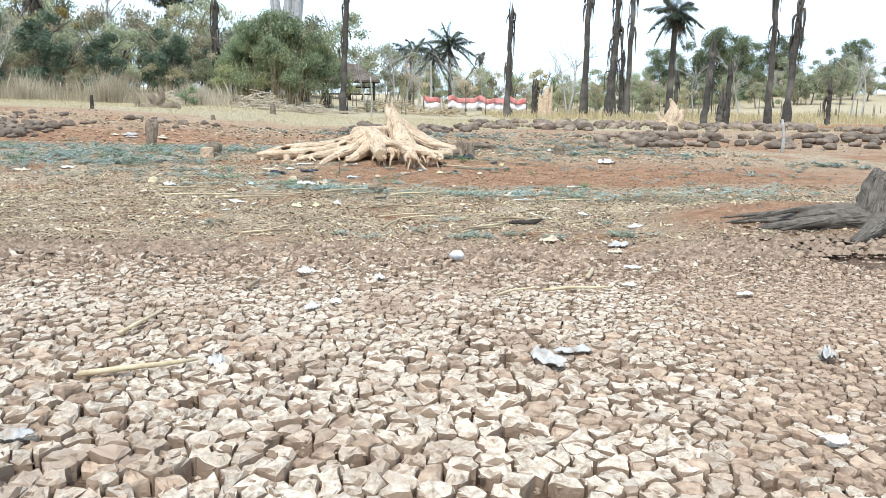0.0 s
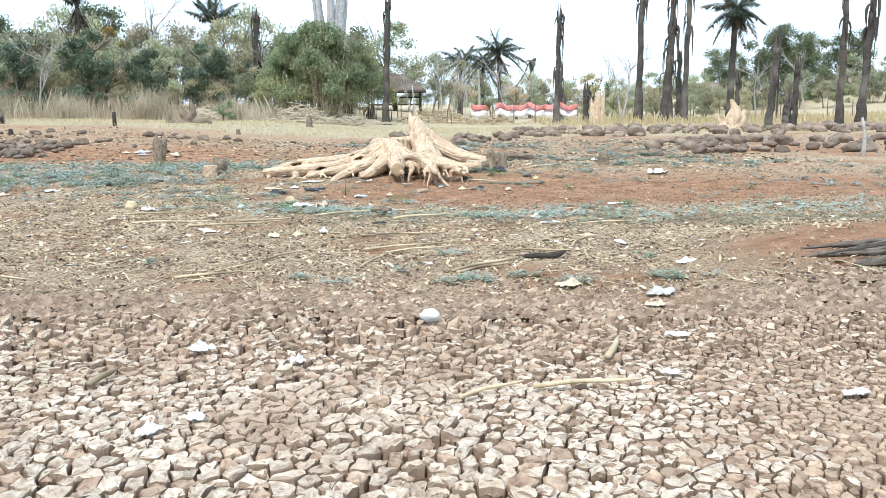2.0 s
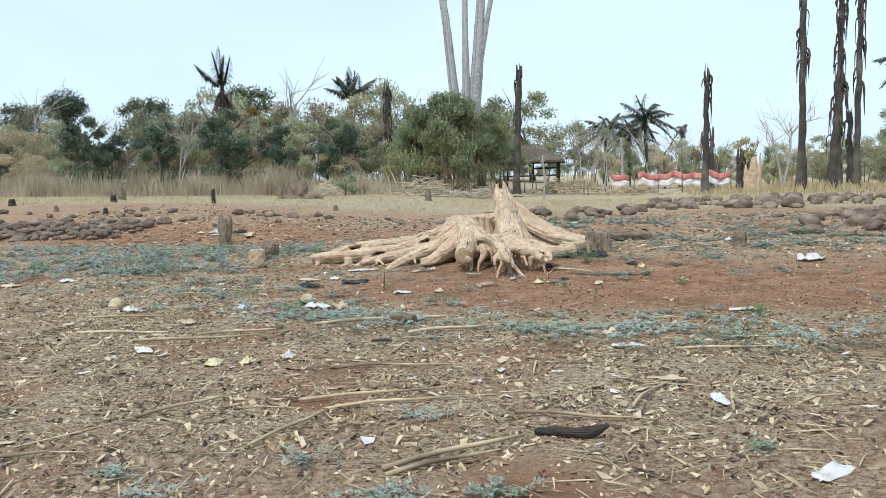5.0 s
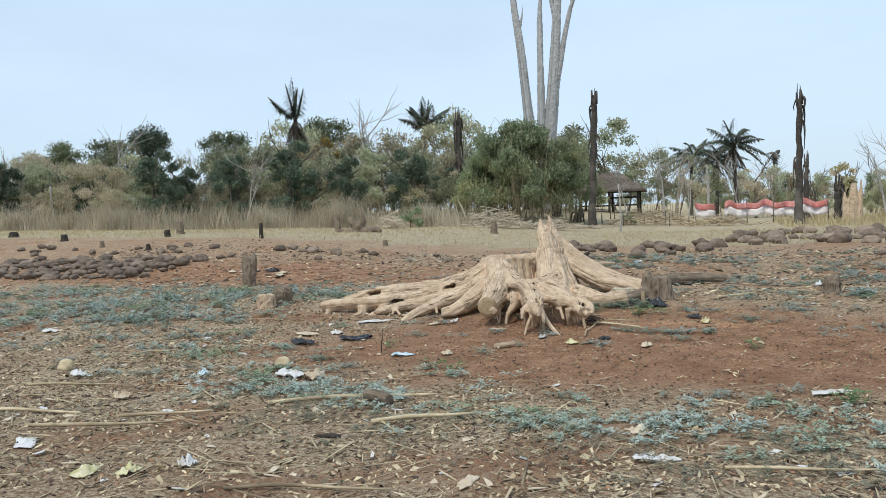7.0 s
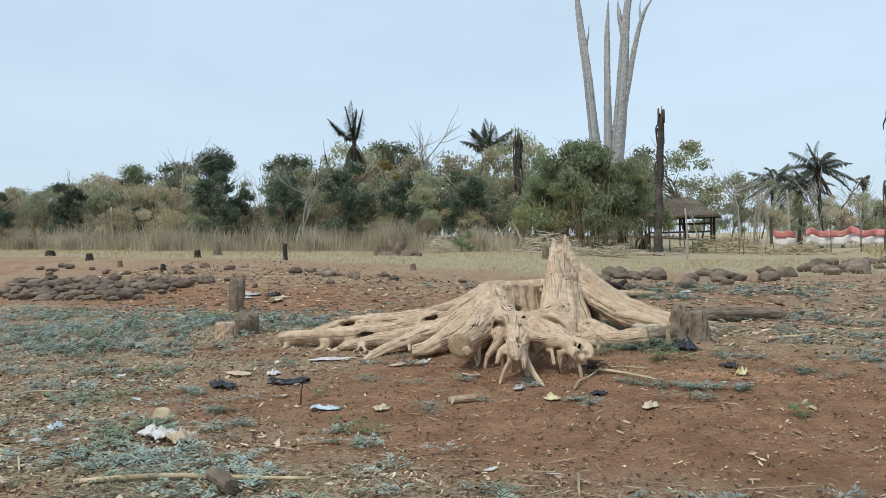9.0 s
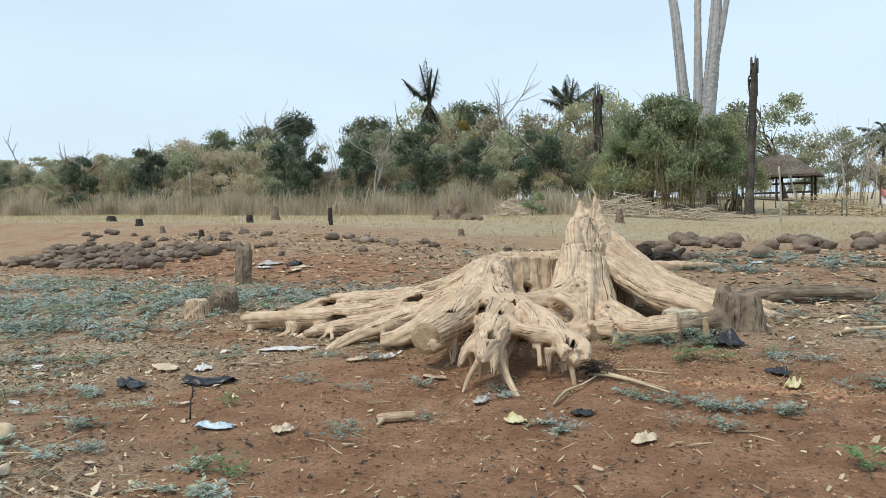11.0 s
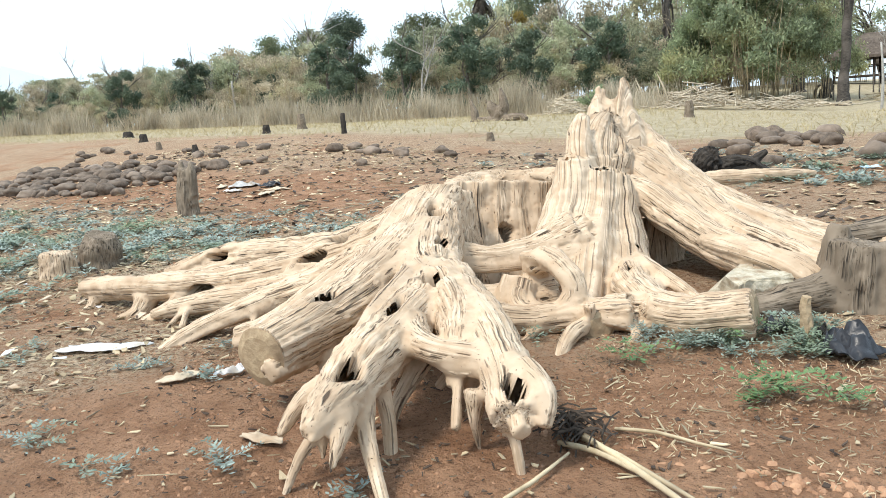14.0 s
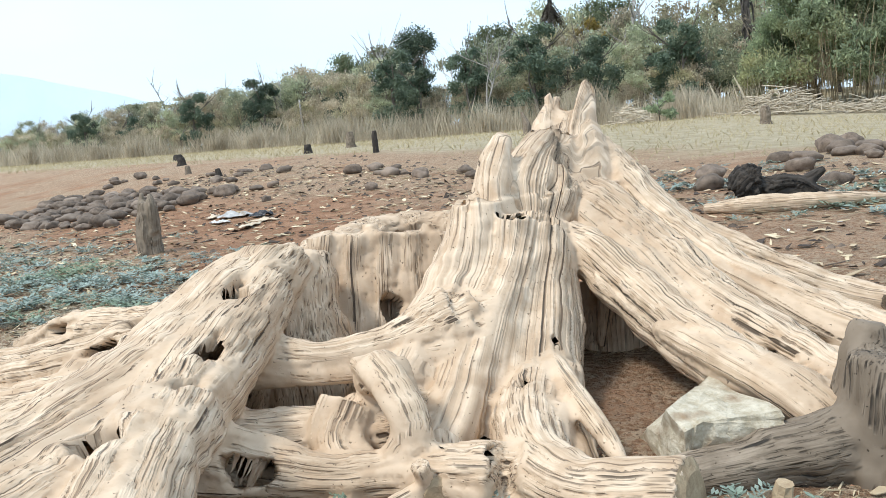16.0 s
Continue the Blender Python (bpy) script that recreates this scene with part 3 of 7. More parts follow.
    fam = np.where(rid[best] < ring[0], -1, rid[best]) if ring else rid[best]
    seam = np.zeros(n)
    split = ev[(fam[ev[:, 0]] != fam[ev[:, 1]]) | (np.abs(s[best[ev[:, 0]]] - s[best[ev[:, 1]]]) > 0.2)]
    seam[split.ravel()] = 1.0
    for _ in range(2):  # fade the grain out on both sides of a joint
        wide = seam.copy()
        np.maximum.at(wide, ev[:, 0], 0.75 * seam[ev[:, 1]])
        np.maximum.at(wide, ev[:, 1], 0.75 * seam[ev[:, 0]])
        seam = wide
    sa = me.attributes.new("seam", "FLOAT", "POINT")
    sa.data.foreach_set("value", seam)
    if gone.any():
        bm = bmesh.new()
        bm.from_mesh(me)
        bm.verts.ensure_lookup_table()
        bmesh.ops.delete(bm, geom=[bm.verts[int(i)] for i in np.nonzero(gone)[0]], context="VERTS")
        bm.to_mesh(me)
        bm.free()
        grain = grain[~gone]
    at = me.attributes.new("grain", "FLOAT_VECTOR", "POINT")
    at.data.foreach_set("vector", grain.astype(np.float32).ravel())
    me.materials.clear()
    me.materials.append(mat)
    me.polygons.foreach_set("use_smooth", [True] * len(me.polygons))
    me.update()
    ob = new(name, me)
    ob.location = origin
    return ob


# tall broken shard with its twin points and the skirt it spreads into
SHARD = [
    [(-1.16, 22.62, 0.97, 0.107), (-1.15, 22.52, 0.75, 0.137), (-1.11, 22.31, 0.53, 0.157), (-1.02, 21.98, 0.36, 0.125), (-0.98, 21.78, 0.27, 0.09), (-0.96, 21.62, 0.1, 0.06)],
    [(-1.06, 22.7, 0.86, 0.134), (-1.01, 22.56, 0.59, 0.182), (-0.88, 22.22, 0.37, 0.187), (-0.79, 21.94, 0.2, 0.14), (-0.7, 21.74, 0.1, 0.12), (-0.62, 21.6, 0.02, 0.08)],
    [(-1.0, 22.82, 0.81, 0.125), (-0.92, 22.69, 0.51, 0.174), (-0.75, 22.4, 0.28, 0.185), (-0.59, 22.11, 0.15, 0.147), (-0.4, 21.86, 0.08, 0.093)],
    [(-0.99, 22.97, 0.79, 0.067), (-0.86, 22.76, 0.5, 0.095), (-0.73, 22.56, 0.3, 0.11), (-0.47, 22.22, 0.14, 0.089), (-0.19, 21.92, 0.1, 0.058)],
    [(-1.19, 22.98, 0.79, 0.23), (-1.11, 22.77, 0.37, 0.305), (-1.07, 22.6, 0.02, 0.352), (-1.08, 22.52, -0.35, 0.379)],
    [(-1.18, 22.71, 0.83, 0.115), (-1.22, 22.78, 0.99, 0.117), (-1.27, 22.89, 1.13, 0.102), (-1.28, 22.98, 1.25, 0.069), (-1.27, 22.99, 1.29, 0.043)],
    [(-1.17, 23.0, 0.79, 0.16), (-1.2, 23.02, 0.94, 0.165), (-1.28, 23.2, 1.08, 0.15), (-1.33, 23.4, 1.22, 0.10)],
    [(-1.25, 23.2, 0.7, 0.24), (-1.3, 23.35, 0.95, 0.2), (-1.38, 23.6, 1.18, 0.15)],
    [(-1.08, 23.01, 0.78, 0.097), (-1.06, 23.13, 0.91, 0.075), (-1.09, 23.19, 1.01, 0.07), (-1.13, 23.23, 1.09, 0.029)],
    [(-1.23, 23.37, 0.51, 0.297), (-1.24, 23.49, 0.78, 0.268), (-1.3, 23.68, 1.02, 0.222), (-1.38, 23.79, 1.23, 0.173), (-1.39, 23.92, 1.41, 0.091), (-1.41, 23.99, 1.53, 0.024)],
    [(-1.33, 23.43, 0.92, 0.174), (-1.44, 23.57, 1.13, 0.144), (-1.5, 23.66, 1.29, 0.1), (-1.52, 23.77, 1.42, 0.061), (-1.52, 23.84, 1.48, 0.031)],
]
STUMP_ROOTS = SHARD + [
    # flares at the shard's foot
    [(-0.62, 22.25, 0.2, 0.16), (-0.42, 21.95, 0.17, 0.14), (-0.22, 21.74, 0.15, 0.125), (0.05, 21.62, 0.16, 0.125), (0.33, 21.68, 0.2, 0.125)],
    [(-0.65, 22.36, 0.33, 0.047), (-0.36, 22.14, 0.28, 0.042), (-0.13, 21.97, 0.22, 0.035), (0.0, 21.87, 0.18, 0.02)],
    [(-0.98, 21.72, 0.38, 0.09), (-0.84, 21.62, 0.43, 0.075), (-0.7, 21.56, 0.39, 0.07), (-0.62, 21.54, 0.27, 0.07), (-0.68, 21.48, 0.15, 0.075), (-0.82, 21.44, 0.11, 0.085), (-0.98, 21.5, 0.16, 0.09), (-1.02, 21.62, 0.28, 0.09)],
    [(-1.3, 20.98, 0.27, 0.13), (-1.1, 21.2, 0.17, 0.11), (-0.85, 21.36, 0.12, 0.09), (-0.6, 21.52, 0.14, 0.1), (-0.3, 21.62, 0.16, 0.12)],
    [(-1.55, 21.55, 0.42, 0.12), (-1.3, 21.72, 0.4, 0.085), (-1.1, 21.95, 0.43, 0.1), (-0.95, 22.15, 0.5, 0.15)],
    [(-1.35, 21.3, 0.16, 0.16), (-1.15, 21.55, 0.15, 0.13), (-0.9, 21.8, 0.18, 0.16)],
    # broad roots running off beside the cavity
    [(-0.99, 23.02, 0.73, 0.096), (-0.82, 23.02, 0.64, 0.115), (-0.54, 22.92, 0.49, 0.123), (-0.23, 22.77, 0.36, 0.123), (0.09, 22.58, 0.3, 0.114), (0.36, 22.46, 0.25, 0.1), (0.62, 22.42, 0.1, 0.08)],
    [(-1.09, 23.36, 0.83, 0.187), (-0.87, 23.34, 0.72, 0.181), (-0.57, 23.25, 0.55, 0.17), (-0.26, 23.1, 0.4, 0.152), (0.05, 22.96, 0.31, 0.13), (0.33, 22.82, 0.24, 0.11), (0.7, 22.74, 0.12, 0.1), (1.05, 22.7, 0.0, 0.06)],
    [(-1.27, 23.79, 1.07, 0.158), (-1.16, 23.8, 0.9, 0.189), (-0.81, 23.67, 0.66, 0.177), (-0.44, 23.57, 0.46, 0.154), (-0.1, 23.52, 0.34, 0.139), (0.18, 23.5, 0.26, 0.125), (0.6, 23.45, 0.16, 0.1), (1.0, 23.4, 0.05, 0.06)],
    [(-1.17, 23.91, 0.82, 0.12), (-1.12, 24.05, 0.93, 0.061), (-1.13, 24.09, 0.99, 0.027)],
    [(-1.1, 24.03, 0.69, 0.121), (-0.65, 24.14, 0.48, 0.123), (-0.26, 24.2, 0.32, 0.105), (0.06, 24.27, 0.22, 0.09), (0.5, 24.3, 0.16, 0.07), (0.9, 24.32, 0.08, 0.04)],
    [(-1.12, 23.58, 0.32, 0.287), (-1.04, 23.47, 0.03, 0.312), (-1.01, 23.42, -0.41, 0.344)],
    # cut rim round the hollow
    [(-2.0, 22.35, 0.84, 0.094), (-2.0, 22.31, 0.64, 0.1), (-1.94, 22.26, 0.42, 0.105), (-1.86, 22.14, 0.1, 0.108)],
    [(-1.89, 22.45, 0.82, 0.094), (-1.89, 22.42, 0.63, 0.1), (-1.83, 22.36, 0.4, 0.105), (-1.75, 22.24, 0.09, 0.108)],
    [(-1.78, 22.56, 0.81, 0.094), (-1.77, 22.52, 0.61, 0.1), (-1.72, 22.46, 0.39, 0.105), (-1.64, 22.34, 0.07, 0.108)],
    [(-1.67, 22.66, 0.8, 0.094), (-1.66, 22.63, 0.6, 0.1), (-1.61, 22.57, 0.37, 0.105), (-1.53, 22.44, 0.06, 0.108)],
    [(-1.55, 22.77, 0.78, 0.094), (-1.55, 22.74, 0.58, 0.1), (-1.5, 22.67, 0.36, 0.105), (-1.42, 22.55, 0.04, 0.108)],
    [(-1.86, 22.0, 0.0, 0.3), (-1.86, 22.0, 0.45, 0.24), (-1.86, 22.05, 0.79, 0.16)],
    [(-2.1, 22.4, 0.0, 0.36), (-2.08, 22.4, 0.45, 0.24), (-2.05, 22.4, 0.78, 0.15)],
    [(-2.35, 22.85, 0.0, 0.36), (-2.3, 22.85, 0.45, 0.24), (-2.25, 22.8, 0.80, 0.15)],
    [(-2.3, 23.2, 0.0, 0.36), (-2.25, 23.2, 0.45, 0.22), (-2.2, 23.15, 0.82, 0.13)],
    [(-2.0, 23.4, 0.0, 0.36), (-1.95, 23.35, 0.45, 0.22), (-1.92, 23.3, 0.78, 0.13)],
    [(-1.65, 23.4, 0.0, 0.36), (-1.62, 23.3, 0.45, 0.22), (-1.6, 23.2, 0.74, 0.13)],
    [(-2.1, 23.3, 0.6, 0.1), (-2.08, 23.3, 0.86, 0.06), (-2.05, 23.32, 0.95, 0.02)],
    [(-2.05, 22.4, 0.70, 0.11), (-2.25, 22.8, 0.72, 0.115), (-2.2, 23.15, 0.73, 0.115), (-1.92, 23.3, 0.74, 0.115), (-1.6, 23.25, 0.74, 0.115), (-1.3, 23.15, 0.78, 0.12)],
    [(-2.0, 23.38, 0.35, 0.13), (-1.7, 23.36, 0.4, 0.13), (-1.4, 23.25, 0.4, 0.14)],
    # buttress ending in a sawn log
    [(-1.82, 21.95, 0.78, 0.15), (-1.76, 21.65, 0.62, 0.2), (-1.62, 21.2, 0.45, 0.22), (-1.52, 20.7, 0.33, 0.19), (-1.46, 20.25, 0.27, 0.16), (-1.42, 19.92, 0.24, 0.15)],
    [(-1.66, 21.75, 0.68, 0.12), (-1.5, 21.4, 0.52, 0.17), (-1.3, 21.1, 0.42, 0.17), (-1.05, 20.8, 0.4, 0.15), (-0.85, 20.3, 0.36, 0.14), (-0.70, 19.85, 0.30, 0.125), (-0.60, 19.55, 0.25, 0.08), (-0.56, 19.4, 0.2, 0.03)],
    [(-1.1, 20.95, 0.42, 0.15), (-0.75, 20.65, 0.4, 0.13), (-0.4, 20.35, 0.33, 0.11), (-0.15, 20.1, 0.25, 0.1), (-0.02, 19.93, 0.18, 0.085)],
    [(-0.85, 20.6, 0.3, 0.072), (-0.75, 20.3, 0.2, 0.054), (-0.75, 20.1, 0.05, 0.03), (-0.76, 20.05, -0.1, 0.018)],
    [(-0.12, 20, 0.2, 0.036), (-0.06, 19.98, 0.1, 0.021), (-0.01, 19.96, -0.1, 0.015)],
    [(-0.42, 20.25, 0.3, 0.05), (-0.4, 20.2, 0.15, 0.03), (-0.36, 20.15, 0.03, 0.015)],
    [(-0.62, 19.75, 0.25, 0.06), (-0.5, 19.65, 0.1, 0.035), (-0.3, 19.5, -0.08, 0.025), (-0.2, 19.42, -0.12, 0.015)],
    [(-0.66, 19.9, 0.25, 0.036), (-0.62, 19.9, 0.08, 0.027), (-0.6, 19.88, -0.1, 0.024)],
    [(-0.66, 19.65, 0.22, 0.03), (-0.72, 19.5, 0.05, 0.018), (-0.75, 19.42, -0.1, 0.011)],
    [(-0.6, 20.2, 0.32, 0.05), (-0.45, 20.1, 0.28, 0.035), (-0.3, 20.12, 0.28, 0.04)],
    [(-1.38, 20.3, 0.18, 0.05), (-1.36, 20.28, 0.05, 0.03), (-1.35, 20.26, -0.1, 0.02)],
    [(-1.5, 20.55, 0.2, 0.03), (-1.5, 20.55, 0, 0.024), (-1.5, 20.55, -0.12, 0.024)],
    [(-0.95, 20.75, 0.42, 0.14), (-0.62, 20.45, 0.38, 0.12), (-0.45, 20.2, 0.3, 0.07), (-0.42, 20.1, 0.18, 0.03)],
    [(-0.8, 20.25, 0.36, 0.11), (-0.55, 20.1, 0.34, 0.06), (-0.3, 20.15, 0.3, 0.06)],
    [(-0.6, 19.65, 0.24, 0.06), (-0.5, 19.5, 0.17, 0.035), (-0.47, 19.42, 0.08, 0.012)],
    [(-0.74, 19.8, 0.3, 0.06), (-0.8, 19.6, 0.22, 0.04), (-0.79, 19.46, 0.13, 0.015)],
    [(-0.1, 20.12, 0.3, 0.06), (0.05, 20.05, 0.24, 0.05), (0.08, 19.98, 0.14, 0.025)],
    [(-1.25, 20.7, 0.3, 0.1), (-1.15, 20.45, 0.24, 0.07), (-1.2, 20.2, 0.1, 0.03), (-1.22, 20.15, -0.05, 0.02)],
    [(-2.6, 21.25, 0.33, 0.07), (-2.55, 21.05, 0.2, 0.06), (-2.65, 20.9, 0.1, 0.05)],
    [(-3.0, 21.5, 0.25, 0.09), (-3.4, 21.35, 0.2, 0.08), (-3.9, 21.2, 0.15, 0.06), (-4.2, 21.15, 0.06, 0.04)],
    # roots spreading over the mud
    [(-1.9, 21.9, 0.7, 0.17), (-2.2, 21.6, 0.47, 0.16), (-2.75, 21.3, 0.31, 0.13), (-3.4, 21.05, 0.22, 0.11), (-4.0, 20.92, 0.18, 0.1), (-4.62, 20.86, 0.14, 0.095)],
    [(-4.5, 20.86, 0.12, 0.06), (-4.5, 20.78, 0.0, 0.04), (-4.55, 20.6, -0.08, 0.03)],
    [(-3.9, 20.92, 0.12, 0.09), (-3.9, 20.8, 0.0, 0.07), (-4.1, 20.7, -0.08, 0.05)],
    [(-3.5, 21.0, 0.15, 0.08), (-3.6, 20.85, 0.02, 0.07), (-3.75, 20.7, -0.06, 0.04)],
    [(-2.05, 22.1, 0.62, 0.18), (-2.55, 22.0, 0.42, 0.16), (-3.2, 21.95, 0.31, 0.14), (-3.9, 21.82, 0.26, 0.13), (-4.4, 21.8, 0.18, 0.1), (-4.8, 21.7, 0.08, 0.06)],
    [(-3.8, 21.8, 0.2, 0.1), (-4.1, 21.55, 0.12, 0.09), (-4.5, 21.4, 0.08, 0.08), (-4.75, 21.35, 0.05, 0.07)],
    [(-1.85, 21.6, 0.5, 0.17), (-2.2, 21.2, 0.3, 0.13), (-2.6, 20.9, 0.17, 0.09), (-2.85, 20.6, 0.06, 0.06), (-3.0, 20.35, -0.08, 0.035)],
    [(-2.1, 21.35, 0.33, 0.13), (-2.7, 21.1, 0.2, 0.1), (-3.3, 20.85, 0.12, 0.07), (-3.6, 20.75, 0.04, 0.04)],
    [(-1.75, 21.3, 0.4, 0.16), (-2.0, 20.9, 0.22, 0.13), (-2.15, 20.65, 0.13, 0.1), (-2.35, 20.5, 0.08, 0.06)],
    [(-2.2, 22.7, 0.45, 0.2), (-2.9, 22.6, 0.28, 0.16), (-3.8, 22.45, 0.2, 0.11), (-4.6, 22.5, 0.1, 0.06)],
    [(-2.0, 21.5, 0.1, 0.3), (-1.9, 21.6, 0.35, 0.22)],
]
sk = np.random.default_rng(3)
STRANDS = []
for pts in STUMP_ROOTS[len(SHARD):]:  # rope-like strands and side roots that give the big roots their ragged form
    q = np.array(pts)
    length = np.linalg.norm(np.diff(q[:, :3], axis=0), axis=1).sum()
    if length < 0.75 or len(q) < 4:
        continue
    for _ in range(3):
        a = sk.uniform(0, 6.28)
        off = np.stack([np.cos(a + 0.5 * np.arange(len(q))), np.sin(a + 0.5 * np.arange(len(q))), 0.7 * np.sin(a * 2 + np.arange(len(q)))], -1) * (q[:, 3:4] * sk.uniform(0.65, 1.0))
        s2 = np.column_stack([q[:, :3] + off, q[:, 3] * sk.uniform(0.22, 0.45)])
        STRANDS.append([tuple(p) for p in s2[int(sk.integers(0, 2)):]])
    for _ in range(2):
        k = int(sk.integers(1, len(q) - 1))
        x, y, z, r = q[k]
        a = sk.uniform(0, 6.28)
        reach = sk.uniform(0.12, 0.32)
        STRANDS.append([(x, y, z, r * 0.4), (x + math.cos(a) * reach * 0.5, y + math.sin(a) * reach * 0.5, z - 0.35 * z, r * 0.28), (x + math.cos(a) * reach, y + math.sin(a) * reach, max(-0.08, z * 0.2), 0.02)])
for k in range(26):  # thin rotted drips under the two foremost roots
    u = sk.uniform(0, 1)
    a, b = ((-0.95, 20.5, 0.36), (-0.6, 19.55, 0.24)) if k % 2 else ((-0.75, 20.62, 0.38), (-0.06, 20.0, 0.2))
    x, y, z = (a[i] + u * (b[i] - a[i]) for i in range(3))
    x, y, h = x + sk.normal(0, 0.05), y + sk.normal(0, 0.05), sk.uniform(0.1, 0.24)
    STRANDS.append([(x, y, z - 0.02, 0.05), (x + sk.normal(0, 0.02), y + sk.normal(0, 0.02), z - 0.06 - 0.4 * h, 0.022), (x + sk.normal(0, 0.03), y + sk.normal(0, 0.03), z - 0.08 - h, 0.006)])
STUMP_DENTS = [(-0.92, 22.5, 0.91, 0.05, 0.045), (-0.95, 22.6, 0.915, 0.05, 0.05), (-0.98, 22.72, 0.92, 0.05, 0.045), (-1.08, 20.95, 0.48, 0.06, 0.10), (-0.9, 20.6, 0.5, 0.10, 0.06), (-1.55, 21.5, 0.72, 0.06, 0.07), (-0.28, 22.6, 0.64, 0.05, 0.035), (-1.45, 22.35, 0.4, 0.1, 0.1), (-0.05, 20.0, 0.26, 0.06, 0.05), (-2.3, 21.5, 0.5, 0.07, 0.06), (-4.1, 21.7, 0.32, 0.09, 0.05), (-0.3, 21.62, 0.27, 0.04, 0.03), (-0.95, 22.72, 0.95, 0.05, 0.05)]
STUMP_HOLES = [(-1.54, 22.38, 0.49, 0.05, 1.6), (-1.72, 22.2, 0.49, 0.035, 1.2), (-1.42, 21.63, 0.35, 0.05, 1.4), (0.15, 22.84, 0.28, 0.045, 1.8), (-0.63, 22.39, 0.37, 0.018, 1.3), (-0.52, 22.05, 0.27, 0.022, 1.2), (-0.94, 21.09, 0.24, 0.05, 1.8), (-1.72, 23.1, 0.5, 0.05, 1.8), (-1.5, 22.95, 0.36, 0.06, 1.5), (-2.5, 21.35, 0.42, 0.035, 3.0), (-1.75, 21.85, 0.85, 0.025, 4.0), (-1.35, 21.2, 0.5, 0.03, 3.0), (-1.08, 20.95, 0.44, 0.045, 1.3), (-1.57, 21.5, 0.72, 0.03, 3.5), (-0.93, 20.62, 0.48, 0.06, 1.8), (-2.3, 21.52, 0.45, 0.045, 2.0), (-4.05, 21.7, 0.28, 0.05, 2.5), (-0.05, 19.98, 0.24, 0.05, 1.4), (-1.0, 22.62, 0.93, 0.03, 1.0), (-0.88, 22.6, 0.95, 0.028, 1.0), (-3.3, 20.98, 0.2, 0.04, 2.5), (-1.62, 22.95, 0.35, 0.06, 1.3), (-1.95, 23.0, 0.4, 0.05, 1.3), (-1.45, 22.9, 0.5, 0.05, 1.6), (-1.35, 20.85, 0.4, 0.03, 2.5), (-2.0, 21.25, 0.42, 0.035, 2.5), (-1.15, 21.25, 0.25, 0.05, 1.5), (-0.5, 21.6, 0.3, 0.02, 1.2), (-3.0, 21.2, 0.35, 0.03, 3.0), (-1.45, 20.35, 0.38, 0.03, 3.0), (-2.7, 21.85, 0.45, 0.04, 2.5), (-0.28, 21.6, 0.26, 0.025, 1.2), (-0.6, 19.7, 0.38, 0.04, 2.2), (-0.8, 20.2, 0.45, 0.02, 5.0)]
stump = fuse("tree_stump", STUMP_ROOTS + STRANDS, 0.0125, WOOD, 0.009, STUMP_DENTS, (-1.2, 21.6, 0.05), 10, 6, STUMP_HOLES, 0.005, (-1.62, 23.5, 0.85), (len(SHARD), (-0.85, 22.4, 0.1), (-1.4, 23.85, 1.7)))
tagged(stump, "huge bleached tree stump with broken spire and spreading bare roots", "tree stump")


def cut_face(parent, centre, normal, radius, name="cut_face"):
    """A sawn end with a slightly dished, ringed face."""
    q = Vector(normal).to_track_quat("Z", "Y").to_matrix()
    v, f, k = [(0, 0, 0.004)], [], 20
    for ring in (0.35, 0.7, 1.0):
        for j in range(k):
            a = j * 2 * math.pi / k
            w = 1 + 0.10 * noise.noise((math.cos(a) * 1.5, math.sin(a) * 1.5, radius * 9))
            v.append((math.cos(a) * radius * ring * w, math.sin(a) * radius * ring * w, 0.005 * math.sin(ring * 9) - (0.02 if ring == 1.0 else 0)))
    f += [(0, 1 + j, 1 + (j + 1) % k) for j in range(k)]
    f += [(1 + r * k + j, 1 + (r + 1) * k + j, 1 + (r + 1) * k + (j + 1) % k, 1 + r * k + (j + 1) % k) for r in range(2) for j in range(k)]
    loc = Vector(centre) - parent.location
    vv = [tuple(loc + q @ Vector(p)) for p in v]
    return part(name, mesh_of(name, vv, f, CUT), parent, "brown sawn end with growth rings")


cut_face(stump, (-1.415, 19.90, 0.24), (0.12, -1, -0.08), 0.145)
cut_face(stump, (0.345, 21.685, 0.205), (1, 0.15, 0.1), 0.125)

log_small = fuse("cut_log", [[(-0.72, 21.75, 0.12, 0.1), (-0.56, 21.6, 0.1, 0.095), (-0.44, 21.47, 0.1, 0.09)], [(-0.5, 21.52, 0.12, 0.05), (-0.52, 21.3, 0.1, 0.05), (-0.5, 21.15, 0.04, 0.04), (-0.46, 21.02, -0.02, 0.03)], [(-0.48, 21.46, 0.14, 0.035), (-0.47, 21.42, 0.24, 0.035)]], 0.011, WOOD, 0.006, (), (-0.55, 21.5, 0.05), 60)
tagged(log_small, "short sawn root log lying under the big stump", "log")
cut_face(log_small, (-0.425, 21.455, 0.1), (0.65, -0.75, 0), 0.088)


def stump_post(name, x, y, h, r0, label, mat, seed, foot=1.5, top=0.75, lean=(0.0, 0.0), extra=()):
    z = float(gz(x, y))
    trunk = [(x, y, z - 0.08, r0 * foot), (x, y, z + 0.25 * h, r0 * 1.05), (x + lean[0] * 0.5, y + lean[1] * 0.5, z + 0.6 * h, r0), (x + lean[0], y + lean[1], z + h, r0 * top)]
    ob = fuse(name, [trunk] + [[(x + a, y + b, z + c, r) for a, b, c, r in e] for e in extra], max(0.012, r0 * 0.11), mat, 0.01, (), (x, y, z), seed)
    return tagged(ob, label, "tree stump")


